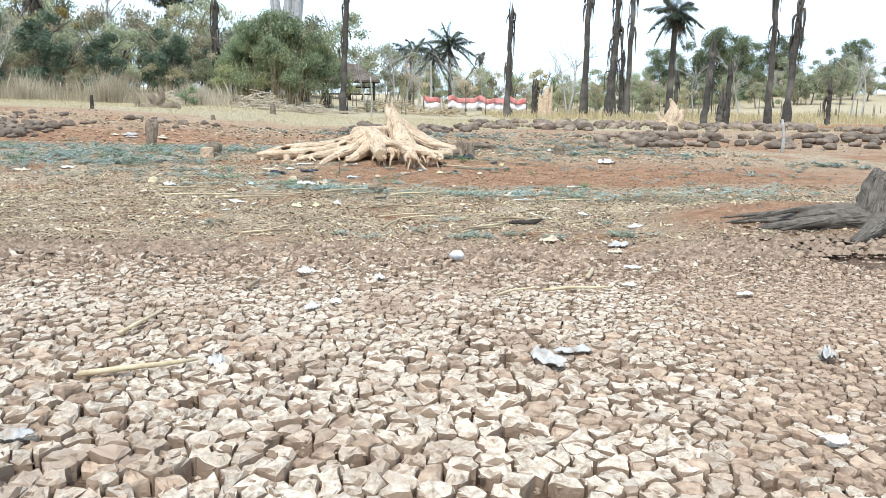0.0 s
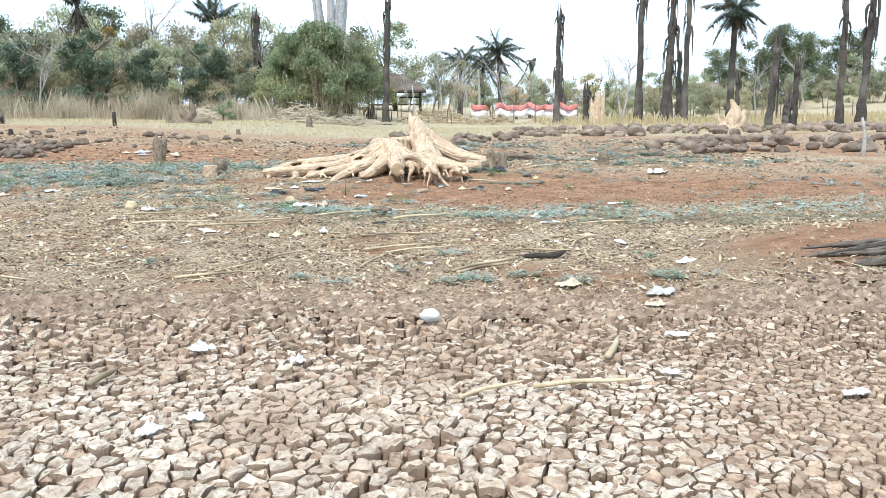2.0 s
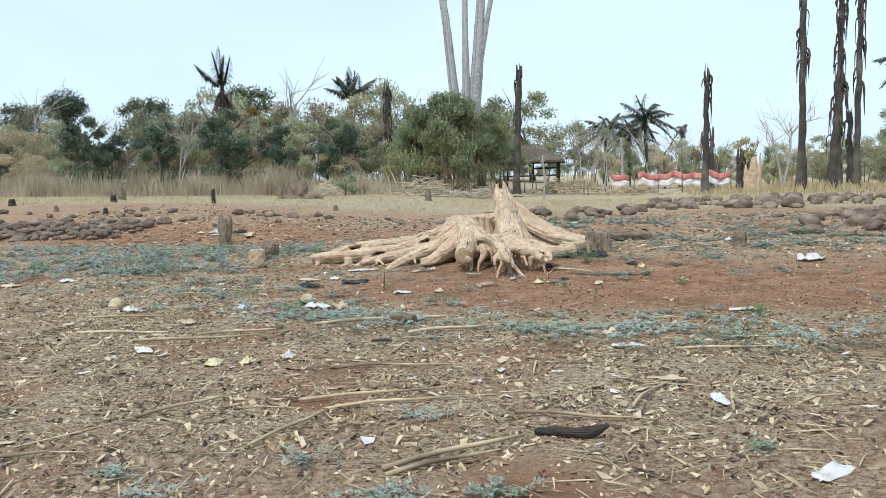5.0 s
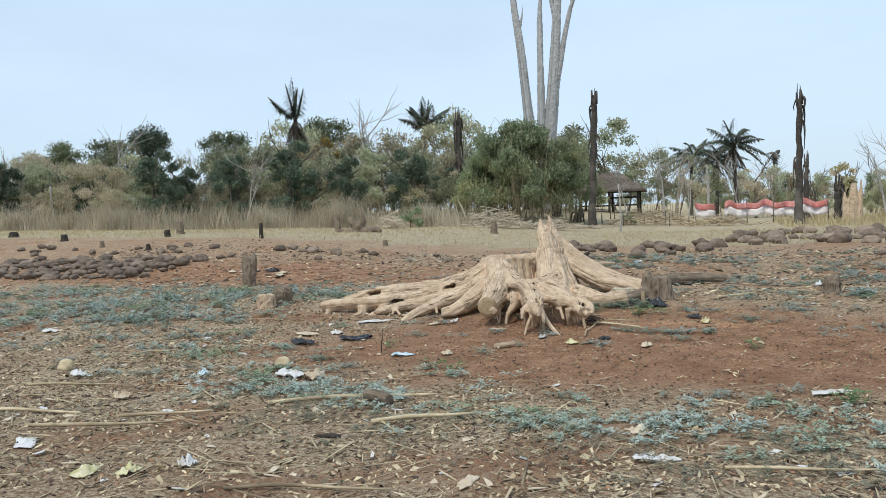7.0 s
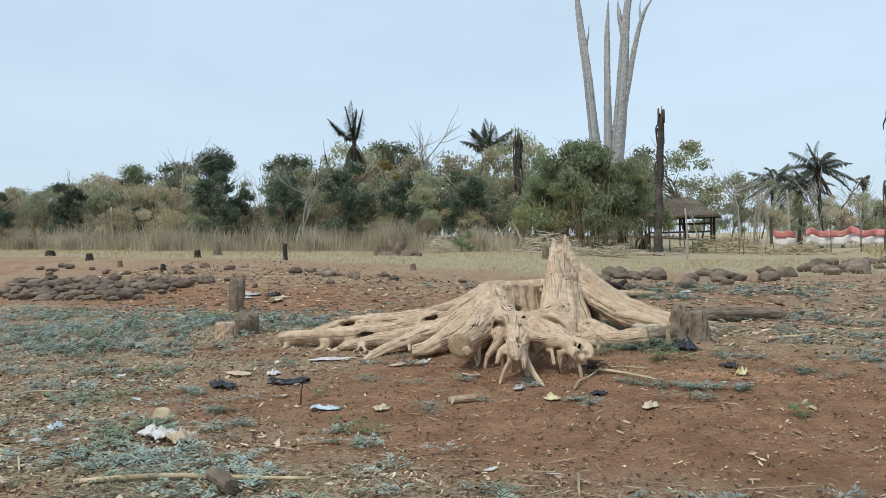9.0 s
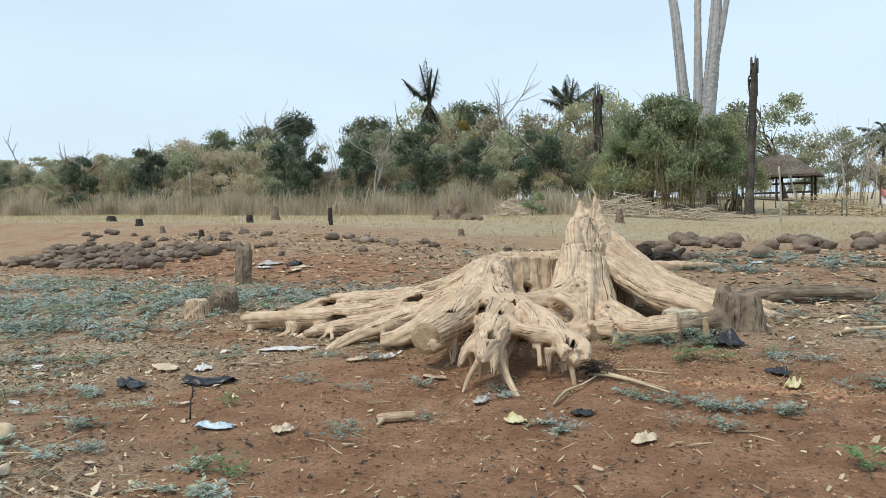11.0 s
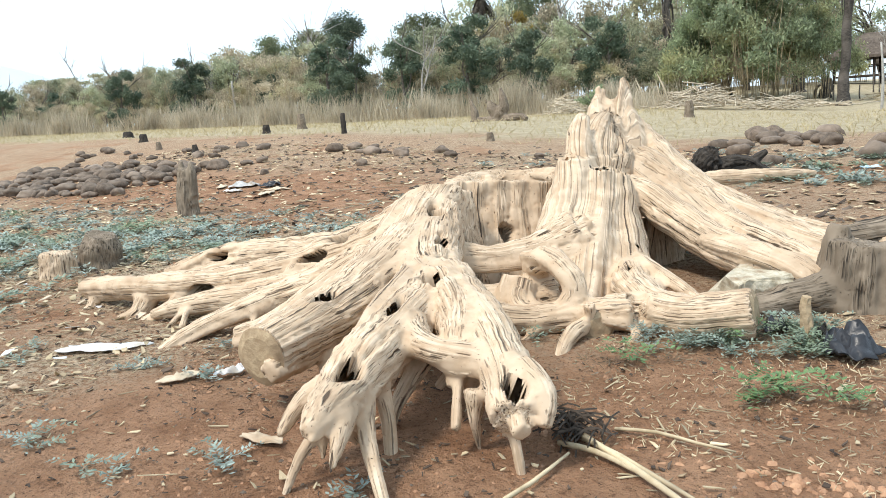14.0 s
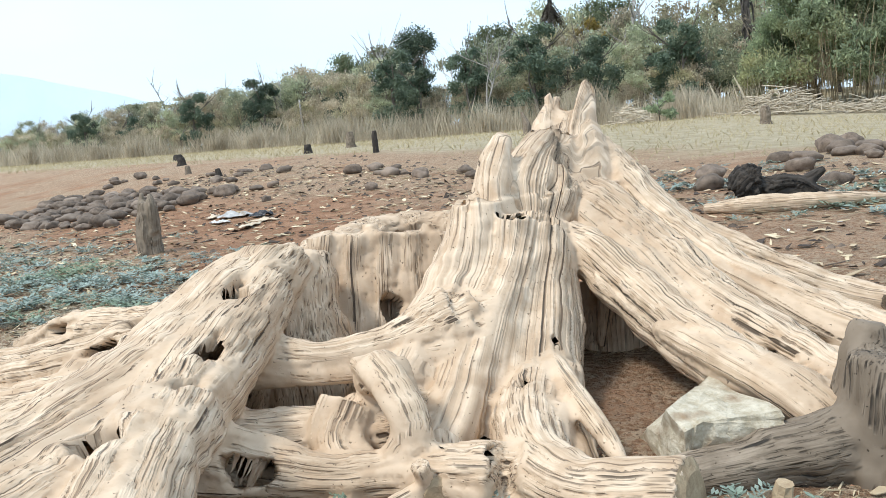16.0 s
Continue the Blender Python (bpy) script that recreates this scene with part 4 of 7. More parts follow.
side = stump_post("small_stump", 0.66, 22.42, 0.37, 0.175, "grey sawn stump joined by a low root", WOOD_GREY, 70, 1.15, 0.95, (0.02, 0.02), [[(-0.08, -0.05, 0.1, 0.13), (-0.3, -0.25, 0.06, 0.1), (-0.5, -0.45, 0.03, 0.07), (-0.66, -0.6, -0.02, 0.04)], [(0.2, 0.0, -0.05, 0.15), (0.2, 0, 0.2, 0.1), (0.18, 0.0, 0.38, 0.08)], [(-0.14, 0.08, 0.0, 0.13), (-0.12, 0.08, 0.3, 0.09), (-0.1, 0.1, 0.45, 0.06)]])
stump_post("small_stump", -8.65, 24.7, 0.68, 0.15, "grey weathered post-like stump with a hollow top", WOOD_GREY, 71, 1.0, 0.75, (0.05, 0.0), [[(-0.1, 0, 0.3, 0.08), (-0.1, 0, 0.6, 0.065), (-0.06, 0, 0.8, 0.025)], [(0.1, 0, 0.3, 0.09), (0.15, 0, 0.62, 0.075), (0.14, 0, 0.78, 0.03)], [(0.0, -0.1, 0.0, 0.1), (-0.02, -0.12, 0.3, 0.05), (0.0, -0.1, 0.5, 0.02)]])
stump_post("small_stump", -6.05, 21.35, 0.24, 0.17, "pale sawn stump beside a brown one", WOOD, 72, 1.2, 0.85)
stump_post("small_stump", -6.0, 21.75, 0.33, 0.2, "brown splintered stump beside a sawn one", WOOD_GREY, 73, 1.2, 0.7, (0.08, 0))
stump_post("small_stump", 3.38, 23.1, 0.3, 0.14, "short grey-brown stump on the bed", WOOD_GREY, 74)
stump_post("small_stump", -14.2, 33.8, 0.55, 0.075, "dark stump like a picket on the grass bank", WOOD_DARK, 75, 1.1, 0.8)
stump_post("small_stump", -14.2, 41.4, 0.7, 0.2, "forked grey stump on the grass bank", WOOD_GREY, 76, 1.6, 0.3, (-0.3, 0), [[(0, 0, 0, 0.25), (0.3, 0, 0.5, 0.18), (0.2, 0, 1.1, 0.06)], [(0, 0, 0, 0.2), (0.9, 0, 0.1, 0.12), (1.2, 0, 0.0, 0.1)], [(0, 0, 0, 0.2), (-0.8, 0, 0.05, 0.1), (-1.2, 0, -0.05, 0.07)], [(-0.9, 0, 0, 0.16), (-0.95, 0, 0.4, 0.12), (-1.1, 0, 0.8, 0.04)]])
for k, (x, y, h, r0) in enumerate([(-23.0, 40.5, 0.6, 0.17), (-20.5, 36.5, 0.3, 0.13), (-9.5, 47, 0.6, 0.16), (-16.5, 30.6, 0.2, 0.08), (-19.0, 31.2, 0.22, 0.08), (-22.5, 33.0, 0.25, 0.13), (-9.2, 33.5, 0.2, 0.09), (-29.0, 36.5, 0.25, 0.2)]):
    stump_post("small_stump", x, y, h, r0, "dark weathered stump on the dry shore", WOOD_DARK if k % 2 else WOOD_GREY, 90 + k)
stump_post("small_stump", 11.5, 41.0, 1.1, 0.35, "pale split stump among dark stones", WOOD, 110, 1.4, 0.4, (0.2, 0), [[(0.3, 0, 0, 0.3), (0.6, 0, 0.9, 0.12)], [(-0.4, 0, 0, 0.25), (-0.7, 0, 0.7, 0.08)], [(0, 0, 0, 0.3), (0.1, 0, 0.9, 0.2), (-0.1, 0, 1.4, 0.06)]])
stump_post("small_stump", 8.4, 66.0, 2.4, 0.3, "tall pale splintered trunk of a dead tree", WOOD, 111, 1.2, 0.5, (0.1, 0), [[(-0.35, 0, 0, 0.25), (-0.42, 0, 1.2, 0.17), (-0.45, 0, 1.9, 0.05)], [(0.3, 0, 0, 0.25), (0.45, 0, 1.4, 0.14), (0.5, 0, 2.7, 0.04)]])

drift = fuse("driftwood_stump", [[(5.25, 9.75, -0.1, 0.34), (5.3, 9.8, 0.3, 0.24), (5.4, 9.9, 0.62, 0.2), (5.45, 9.9, 0.74, 0.15)], [(5.2, 9.8, 0.25, 0.15), (4.8, 9.95, 0.22, 0.085), (4.3, 10.15, 0.12, 0.055), (3.75, 10.3, 0.07, 0.03)], [(5.2, 9.7, 0.2, 0.13), (4.7, 9.7, 0.16, 0.09), (4.2, 9.8, 0.1, 0.06), (3.9, 9.85, 0.04, 0.03)], [(5.3, 9.6, 0.15, 0.15), (5.0, 9.3, 0.1, 0.1), (4.7, 9.1, 0.0, 0.05)], [(4.9, 9.95, 0.25, 0.1), (4.5, 10.3, 0.18, 0.06), (4.0, 10.6, 0.1, 0.03)], [(5.1, 9.85, 0.3, 0.08), (4.6, 10.05, 0.28, 0.04), (4.1, 10.0, 0.2, 0.025), (3.6, 10.1, 0.08, 0.015)], [(4.9, 9.75, 0.2, 0.07), (4.5, 9.6, 0.16, 0.04), (4.1, 9.65, 0.06, 0.02)], [(4.6, 10.1, 0.2, 0.05), (4.1, 10.35, 0.16, 0.03), (3.7, 10.6, 0.07, 0.015)], [(5.5, 9.8, 0.1, 0.25), (6.0, 9.9, 0.05, 0.15), (6.5, 9.9, -0.05, 0.06)]], 0.016, WOOD_BURNT, 0.012, (), (5.3, 9.8, 0.1), 120)
tagged(drift, "dark weathered stump with long surface roots", "tree stump")

log_far = fuse("fallen_log", [[(0.2, 24.1, 0.2, 0.1), (0.7, 24.55, 0.25, 0.12), (1.3, 24.9, 0.24, 0.11), (1.7, 25.2, 0.22, 0.08)]], 0.014, WOOD_GREY, 0.01, (), (0.9, 24.6, 0.15), 130)
tagged(log_far, "grey fallen log behind the big stump", "log")
log_black = fuse("burnt_log", [[(-2.08, 27.7, 0.42, 0.16), (-2.0, 27.72, 0.56, 0.19), (-1.9, 27.75, 0.6, 0.14)], [(-1.9, 27.8, 0.45, 0.14), (-1.68, 27.92, 0.5, 0.12), (-1.5, 28.0, 0.4, 0.11), (-1.35, 28.05, 0.3, 0.08)], [(-1.6, 27.95, 0.48, 0.08), (-1.4, 28.05, 0.64, 0.03)], [(-1.75, 27.9, 0.4, 0.1), (-1.5, 27.9, 0.3, 0.09), (-1.3, 27.95, 0.26, 0.05)], [(-1.85, 27.8, 0.4, 0.1), (-1.8, 27.7, 0.28, 0.06)]], 0.016, WOOD_DARK, 0.03, (), (-1.7, 27.9, 0.32), 131)
tagged(log_black, "charred twisted log on pale driftwood", "log")
log_pale = fuse("fallen_log", [[(-2.3, 27.3, 0.34, 0.05), (-1.8, 27.35, 0.37, 0.09), (-1.2, 27.6, 0.38, 0.08), (-0.8, 27.9, 0.36, 0.04)]], 0.014, WOOD, 0.008, (), (-1.6, 27.5, 0.3), 132)
tagged(log_pale, "pale driftwood log beside a charred one", "log")


# ---------------------------------------------------------------- trees and bushes of the shore


def tree_mesh(name, height, crown, leaf, n, size, r, bark=BARK, trunk_r=0.16, levels=2, forks=4, blobs=9, base=0.25, spread=0.5, puff=0.85):
    """One tree or bush standing at the origin: an Empty with its trunk and crown."""
    ob = new(name)
    (v, f), tips = branching((0, 0, -0.2), height * 0.62, trunk_r, r, levels, forks, spread)
    part("trunk", mesh_of("trunk", v, f, bark, True), ob)
    bl = []
    for k in range(blobs):
        a, q = r.uniform(0, 6.28), r.uniform(0.0, 1.0) ** 0.6
        zz = height * (base + (1 - base) * (0.12 + 0.72 * r.uniform()))
        edge = math.sin(math.pi * min(1, max(0.1, (zz / height - base) / (1 - base) * 0.85 + 0.15))) ** 0.6
        s = r.uniform(0.22, 0.42) * crown * puff
        bl.append((math.cos(a) * q * crown * 0.72 * edge, math.sin(a) * q * crown * 0.72 * edge, zz, s, s, s * r.uniform(0.6, 0.95)))
    v, f = leaf_cloud(bl, n, size, r)
    v[:, 2] = np.maximum(v[:, 2], 0.05)
    part("crown", mesh_of("crown", v, f, leaf), ob)
    return ob


def set_thing(ob, x, y, rz, s, label, category, group="", sz=None, sink=0.0):
    """Stand a built thing on the ground, scaled."""
    ob.matrix_basis = pose(x, y, float(gz(x, y)) - sink, 0, 0, rz) @ Matrix.Diagonal((s, s, s if sz is None else sz, 1))
    return tagged(ob, label, category, group)


def again(ob, x, y, rz, s, sz=None, label=""):
    c = copy_thing(ob, pose(x, y, float(gz(x, y)), 0, 0, rz))
    c.scale = (s, s, s if sz is None else sz)
    if label:
        c["label"] = label
    return c


def canes(n, height, radius, r, lean=0.35, rad=0.02):
    out = []
    for _ in range(n):
        a, q = r.uniform(0, 6.28), radius * r.uniform(0, 0.45)
        o, h = np.array([math.cos(a) * q, math.sin(a) * q, -0.1]), height * r.uniform(0.6, 1.05)
        d = np.array([math.cos(a), math.sin(a)]) * lean * h * r.uniform(0.3, 1.2)
        out.append(tube([(*o, rad), (o[0] + d[0] * 0.25, o[1] + d[1] * 0.25, h * 0.5, rad * 0.9), (o[0] + d[0] * 0.6, o[1] + d[1] * 0.6, h * 0.85, rad * 0.6), (o[0] + d[0], o[1] + d[1], h * 0.95, rad * 0.3)], 4, h / 5))
    return joined(out)


def bamboo_mesh(name, height, radius, leaf, n, size, r, ncane=40, cane_mat=TWIG, single=False):
    ob = new(name)
    if single:
        for _ in range(ncane):
            v, f = canes(1, height, radius, r)
            part("cane", mesh_of("cane", v, f, cane_mat, True), ob)
    else:
        v, f = canes(ncane, height, radius, r)
        tagged(part("cane_clump", mesh_of("cane_clump", v, f, cane_mat, True), ob), kind="stuff")
    bl = [(math.cos(a) * q, math.sin(a) * q, z, s, s, s * 0.7) for a, q, z, s in ((r.uniform(0, 6.28), radius * r.uniform(0.1, 0.85), height * r.uniform(0.25, 0.88), radius * r.uniform(0.2, 0.36)) for _ in range(16))]
    bl = [b for b in bl if math.hypot(b[0], b[1]) / radius < 1.25 - 0.55 * b[2] / height]
    v, f = leaf_cloud(bl, n, size, r, 0.5, 0.45)
    v[:, 2] = np.maximum(v[:, 2], 0.1)
    part("foliage", mesh_of("foliage", v, f, leaf), ob)
    return ob


tr = np.random.default_rng(21)
OLIVE = "olive-green leafy bush behind the dry reeds"
DRY = "dry brown thicket of half-bare shrubs"
protos = [
    (tree_mesh("bush", 5.6, 3.0, LEAF_OLIVE, 4640, 0.137, tr, forks=5, base=0.04, blobs=14), OLIVE, "bush"),
    (tree_mesh("bush", 6.2, 2.8, LEAF_OLIVE, 4060, 0.122, tr, forks=5, base=0.04, blobs=14), OLIVE, "bush"),
    (bamboo_mesh("thicket", 6.4, 3.0, LEAF_DRY, 3770, 0.122, tr, 30), DRY, "bush"),
    (bamboo_mesh("thicket", 5.8, 3.0, LEAF_OLIVE, 3770, 0.122, tr, 30), "thin olive-brown thicket with many stems", "bush"),
    (tree_mesh("bush", 5.0, 2.2, LEAF_DARK, 4060, 0.115, tr, base=0.1), "dense dark green bush", "bush"),
    (tree_mesh("bush", 5.5, 2.6, LEAF_GREEN, 3480, 0.122, tr, base=0.1), "fresh green leafy bush", "bush"),
    (tree_mesh("bush", 6.4, 2.6, LEAF_DRY, 2320, 0.108, tr, forks=7, levels=2, base=0.1), "nearly bare shrub with brown leaves", "bush"),
]
BELT = [(-12, 68), (-22, 66), (-36, 65), (-49, 64), (-64, 60), (-82, 55), (-105, 50), (-135, 46)]


def along(line, s):
    """The point at share s of the way along a plan line."""
    p = np.array(line, float)
    d = np.concatenate([[0], np.cumsum(np.linalg.norm(np.diff(p, axis=0), axis=1))])
    return np.array([np.interp(s * d[-1], d, p[:, 0]), np.interp(s * d[-1], d, p[:, 1])])


used = set()
for k in range(180):
    s = (k + tr.uniform(-0.4, 0.4)) / 180
    row = k % 3
    x, y = along(BELT, min(1, max(0.0, s))) + np.array([0.0, (-1.5, 4.5, 11.0)[row] + tr.uniform(-1.5, 1.5)])
    which = int(tr.choice(7, p=[0.23, 0.17, 0.15, 0.23, 0.06, 0.06, 0.10]))
    low = float(np.interp(x, [-125, -100, -80, -60, -45, -12], [0.5, 0.68, 0.85, 1.0, 1.12, 1.1]))
    if abs(x - 2.5 + 0.892 * (y - 15)) < 3.5:  # lower growth before the tall round-crowned tree
        low *= 0.55
    ob, lab, cat = protos[which]
    sc = tr.uniform(0.8, 1.12) * (0.85, 1.0, 1.2)[row] * low
    if which not in used:
        used.add(which)
        set_thing(ob, x, y, tr.uniform(0, 360), sc, lab, cat, "bushes along the shore", sc * 0.95)
    else:
        again(ob, x, y, tr.uniform(0, 360), sc, sc * tr.uniform(0.85, 1.1))
for which, (ob, lab, cat) in enumerate(protos):
    if which not in used:
        set_thing(ob, -60 - 6 * which, 75, 0, 1, lab, cat, "bushes along the shore")
# low brown scrub that fills the foot of the belt
for k in range(56):
    x, y = along(BELT, (k + tr.uniform(0, 1)) / 56 * 0.9) + np.array([0.0, -4.0 + tr.uniform(-1.0, 1.0)])
    sc = tr.uniform(0.32, 0.6)
    again(protos[int(tr.choice([2, 2, 3, 6]))][0], x, y, tr.uniform(0, 360), sc * 1.25, sc, "low brown scrub at the foot of the thicket")
# scrub further off, beyond the huts and on the low hill
for k in range(60):
    x = -8 + 86 * (k + tr.uniform(0, 1)) / 60
    y = 112 + tr.uniform(0, 45)
    again(protos[int(tr.choice([0, 1, 3, 4, 5]))][0], x, y, tr.uniform(0, 360), tr.uniform(0.7, 1.15), label="olive-green scrub on the far rise")
for x, y, which, s in [(-9.7, 88, 1, 1.6), (-13.5, 86, 0, 1.5), (-5.5, 92, 3, 1.2), (-17.5, 84, 6, 1.5), (-21.5, 78, 5, 0.9), (-2, 100, 1, 1.0), (5, 101, 3, 1.0), (11, 96, 0, 0.7), (-22, 70, 4, 0.85), (3, 95, 6, 1.0), (-3, 93, 6, 0.95), (8, 92, 6, 0.8), (-8, 84.5, 0, 0.75), (-10.8, 83.5, 3, 0.7), (-5.6, 84, 1, 0.6), (22, 88, 0, 0.5), (27, 92, 3, 0.55), (31, 96, 5, 0.6), (36, 94, 1, 0.55), (42, 98, 0, 0.7), (49, 104, 3, 0.75), (18, 95, 1, 0.6), (14, 99, 0, 0.55), (54, 108, 5, 0.8)]:
    again(protos[which][0], x, y, tr.uniform(0, 360), s)

for k in range(34):
    x, y = 14 + 46 * (k + tr.uniform(0, 1)) / 34, 92 + tr.uniform(0, 16)
    again(protos[int(tr.choice([0, 1, 3, 5]))][0], x, y, tr.uniform(0, 360), tr.uniform(0.45, 0.8), label="green scrub on the slope beyond the dry field")

# the big green bamboo clump and the leaning thicket behind it
clump = bamboo_mesh("bamboo_clump", 7.2, 4.6, LEAF_GREEN, 6500, 0.115, tr, 44, single=True)
bl = []
for k in range(46):
    a, e = tr.uniform(0, 6.28), tr.uniform(0.12, 1.0) ** 0.8 * 1.45
    q = tr.uniform(0.75, 1.0)
    bl.append((4.3 * q * math.cos(e) * math.cos(a), 4.3 * q * math.cos(e) * math.sin(a), 0.3 + 6.6 * q * math.sin(e) * tr.uniform(0.85, 1.1), 0.95, 0.95, 0.6))
v, f = leaf_cloud(bl, 22000, 0.125, tr, 0.6, 0.3)
v[:, 2] = np.maximum(v[:, 2], 0.1)
part("outer_foliage", mesh_of("outer_foliage", v, f, LEAF_GREEN), clump)
set_thing(clump, -12.2, 63.0, 0, 1.0, "large spreading clump of green bamboo", "bamboo")
for x, y, s, lab in [(-14.8, 64.0, 0.75, "lower green bamboo clump"), (-9.6, 64.5, 0.7, "low bamboo clump beside dead trunks")]:
    again(clump, x, y, 80 * s, s, label=lab)
yel = tree_mesh("bush", 7.6, 2.2, LEAF_YELLOW, 1800, 0.16, tr)
set_thing(yel, -33.5, 74.2, 0, 1.0, "shrub with yellowed autumn-like leaves", "bush")

# tall round-crowned dark tree and other named trees
rt = new("tree")
(v, f), _ = branching((0, 0, -0.2), 8.0, 0.22, tr, 1, 4, 0.4)
part("trunk", mesh_of("trunk", v, f, BARK, True), rt)
bl = [(1.35 * math.cos(a), 1.35 * math.sin(a), 11.0 + 0.7 * math.sin(2.3 * a), 1.5, 1.5, 1.25) for a in (0, 1.05, 2.1, 3.14, 4.2, 5.2)] + [(0, 0, 11.6, 2.2, 2.2, 1.9)] + [(tr.normal(0, 0.5), tr.normal(0, 0.5), z, 1.45, 1.45, 1.2) for z in (3.2, 4.2, 5.2, 6.2, 7.2, 8.2, 9.2)]
v, f = leaf_cloud(bl, 16000, 0.15, tr)
part("crown", mesh_of("crown", v, f, LEAF_DARK), rt)
set_thing(rt, -57.7, 80.0, 20, 0.9, "tall dark green tree with a round clipped-looking crown", "tree", sink=1.3)
broad = tree_mesh("tree", 12.0, 6.5, LEAF_MID, 17000, 0.18, tr, trunk_r=0.3, blobs=44, base=-0.1, puff=0.62)
set_thing(broad, -77.5, 87, 0, 1.0, "broad-crowned green tree rising behind the thicket", "tree", "broad trees", sink=0.5)
for x, y, s in [(-72.0, 90, 0.98), (35, 108, 0.92), (40, 112, 0.8), (30, 110, 0.72), (47, 116, 0.8), (-51.2, 86, 0.95), (58, 118, 0.72), (-44.5, 94, 1.12), (-92, 88, 0.8)]:
    again(broad, x, y, 77 * s * x, s)
darkt = tree_mesh("tree", 6.8, 2.3, LEAF_DARK, 8000, 0.12, tr, blobs=26, base=-0.1, puff=0.7)
set_thing(darkt, -24.2, 59.8, 0, 0.85, "dense dark green tree at the edge of the thicket", "tree", "dark trees")
for x, y, s in [(-33.2, 59.6, 0.95), (-37.0, 58.6, 0.85), (-58.0, 54.4, 0.8), (-20.0, 62, 0.95), (-54.0, 58, 0.95), (-40.6, 60, 1.05), (-73, 52, 0.75), (-29.2, 61, 1.1), (-64, 58, 0.9)]:
    again(darkt, x, y, 61 * x, s)
# flat-topped tree far along the shore
aca = new("tree")
(v, f), tips = branching((0, 0, -0.2), 7.5, 0.25, tr, 2, 6, 0.9)
part("trunk", mesh_of("trunk", v, f, BARK, True), aca)
v, f = leaf_cloud([(tr.uniform(-6, 6), tr.uniform(-3, 3), 7.4 + tr.uniform(-0.9, 0.8), 1.9, 1.9, 0.4) for _ in range(13)], 2600, 0.24, tr)
part("crown", mesh_of("crown", v, f, LEAF_OLIVE), aca)
set_thing(aca, -120.5, 86.1, 40, 1.0, "flat-topped spreading tree far along the shore", "tree")
again(aca, -112, 90, 140, 0.85)

# ---- bare pale trees and stakes
bare = new("bare_tree")
(v, f), _ = branching((0, 0, -0.2), 3.6, 0.09, tr, 2, 6, 0.7)
part("trunk", mesh_of("trunk", v, f, BARK_PALE, True), bare)
set_thing(bare, -31.5, 59.1, 0, 1.15, "leafless pale-barked young tree", "tree", "bare trees")
for x, y, s in [(-4.4, 79, 1.2), (1.7, 82, 1.2), (4.6, 84, 1.0), (-6.6, 73, 0.9), (-3.0, 76, 1.0), (11.5, 74, 1.3), (12.2, 80, 1.2), (-53.5, 60, 1.1), (-17.0, 72, 1.2), (24, 78, 1.1), (29, 80, 1.2), (33, 84, 1.0), (38, 76, 1.2), (42, 82, 1.3), (-2.0, 72, 0.8), (-29.8, 72, 1.9), (-54.5, 70, 1.8)]:
    again(bare, x, y, 131 * x, s)
for k, (x, y, h, r0) in enumerate([(-0.9, 81, 4.6, 0.11), (-63.7, 63.8, 4.4, 0.14), (-4.6, 55.5, 2.7, 0.05), (10.3, 24.6, 1.0, 0.05), (-49.5, 58.5, 3.4, 0.10), (-52, 60, 2.8, 0.12)]):
    z = float(gz(x, y))
    v, f = tube([(0, 0, -0.2, r0 * 1.2), (0.03, 0, h * 0.5, r0), (-0.06, 0.02, h, r0 * 0.7)], 8, 0.3, 0.08, k)
    thing("wooden_pole", x, y, None, 0, "bare pale wooden pole stuck in the ground", "pole", "poles on the shore", me=mesh_of("wooden_pole", v, f, BARK_PALE, True))
sv, sf = tube([(0, 0, -0.15, 0.045), (0.02, 0.01, 0.9, 0.04), (0.0, 0.03, 1.9, 0.03)], 6, 0.4, 0.1, 3)
stake_mesh = mesh_of("garden_stake", sv, sf, BARK, True)
for k in range(60):
    x, y = (tr.uniform(14, 46), tr.uniform(66, 84)) if k < 42 else (tr.uniform(-9, -1), tr.uniform(64, 74))
    st = thing("garden_stake", x, y, None, tr.uniform(0, 360), "thin wooden stake in a dry field", "stake", "stakes in the dry field", me=stake_mesh)
    st.scale = (1, 1, tr.uniform(0.4, 1.1) if k < 42 else tr.uniform(0.25, 0.6))

# ---- palms


def frond(base, az, length, rise, droop, r, width=0.55, leaflets=26):
    """Midrib points and leaflet blades of one feathered frond."""
    d = np.array([math.cos(az), math.sin(az), 0.0])
    t = np.linspace(0, 1, 9)
    pts = base + np.outer(t * length * math.cos(rise), d) + np.outer(t * length * math.sin(rise) - droop * length * t * t, (0, 0, 1))
    rib = tube([(*p, 0.035 * (1 - 0.8 * q)) for p, q in zip(pts, t)], 4, 1, curve=False)
    side = np.array([-d[1], d[0], 0.0])
    c, ax, ay = [], [], []
    for i in range(leaflets):
        q = 0.12 + 0.88 * i / leaflets
        p = np.array([np.interp(q, t, pts[:, j]) for j in range(3)])
        w = width * math.sin(math.pi * min(0.97, q * 0.85 + 0.15)) * r.uniform(0.8, 1.1)
        for s in (-1, 1):
            a = side * s * w + d * w * 0.55 + np.array([0, 0, -w * r.uniform(0.3, 1.1)])
            c.append(p + a * 0.5), ax.append(a * 0.5), ay.append(np.cross(a, (0, 0, 1.0)) / (np.linalg.norm(a) + 1e-6) * 0.085)
    return rib, quads(np.array(c), np.array(ax), np.array(ay))


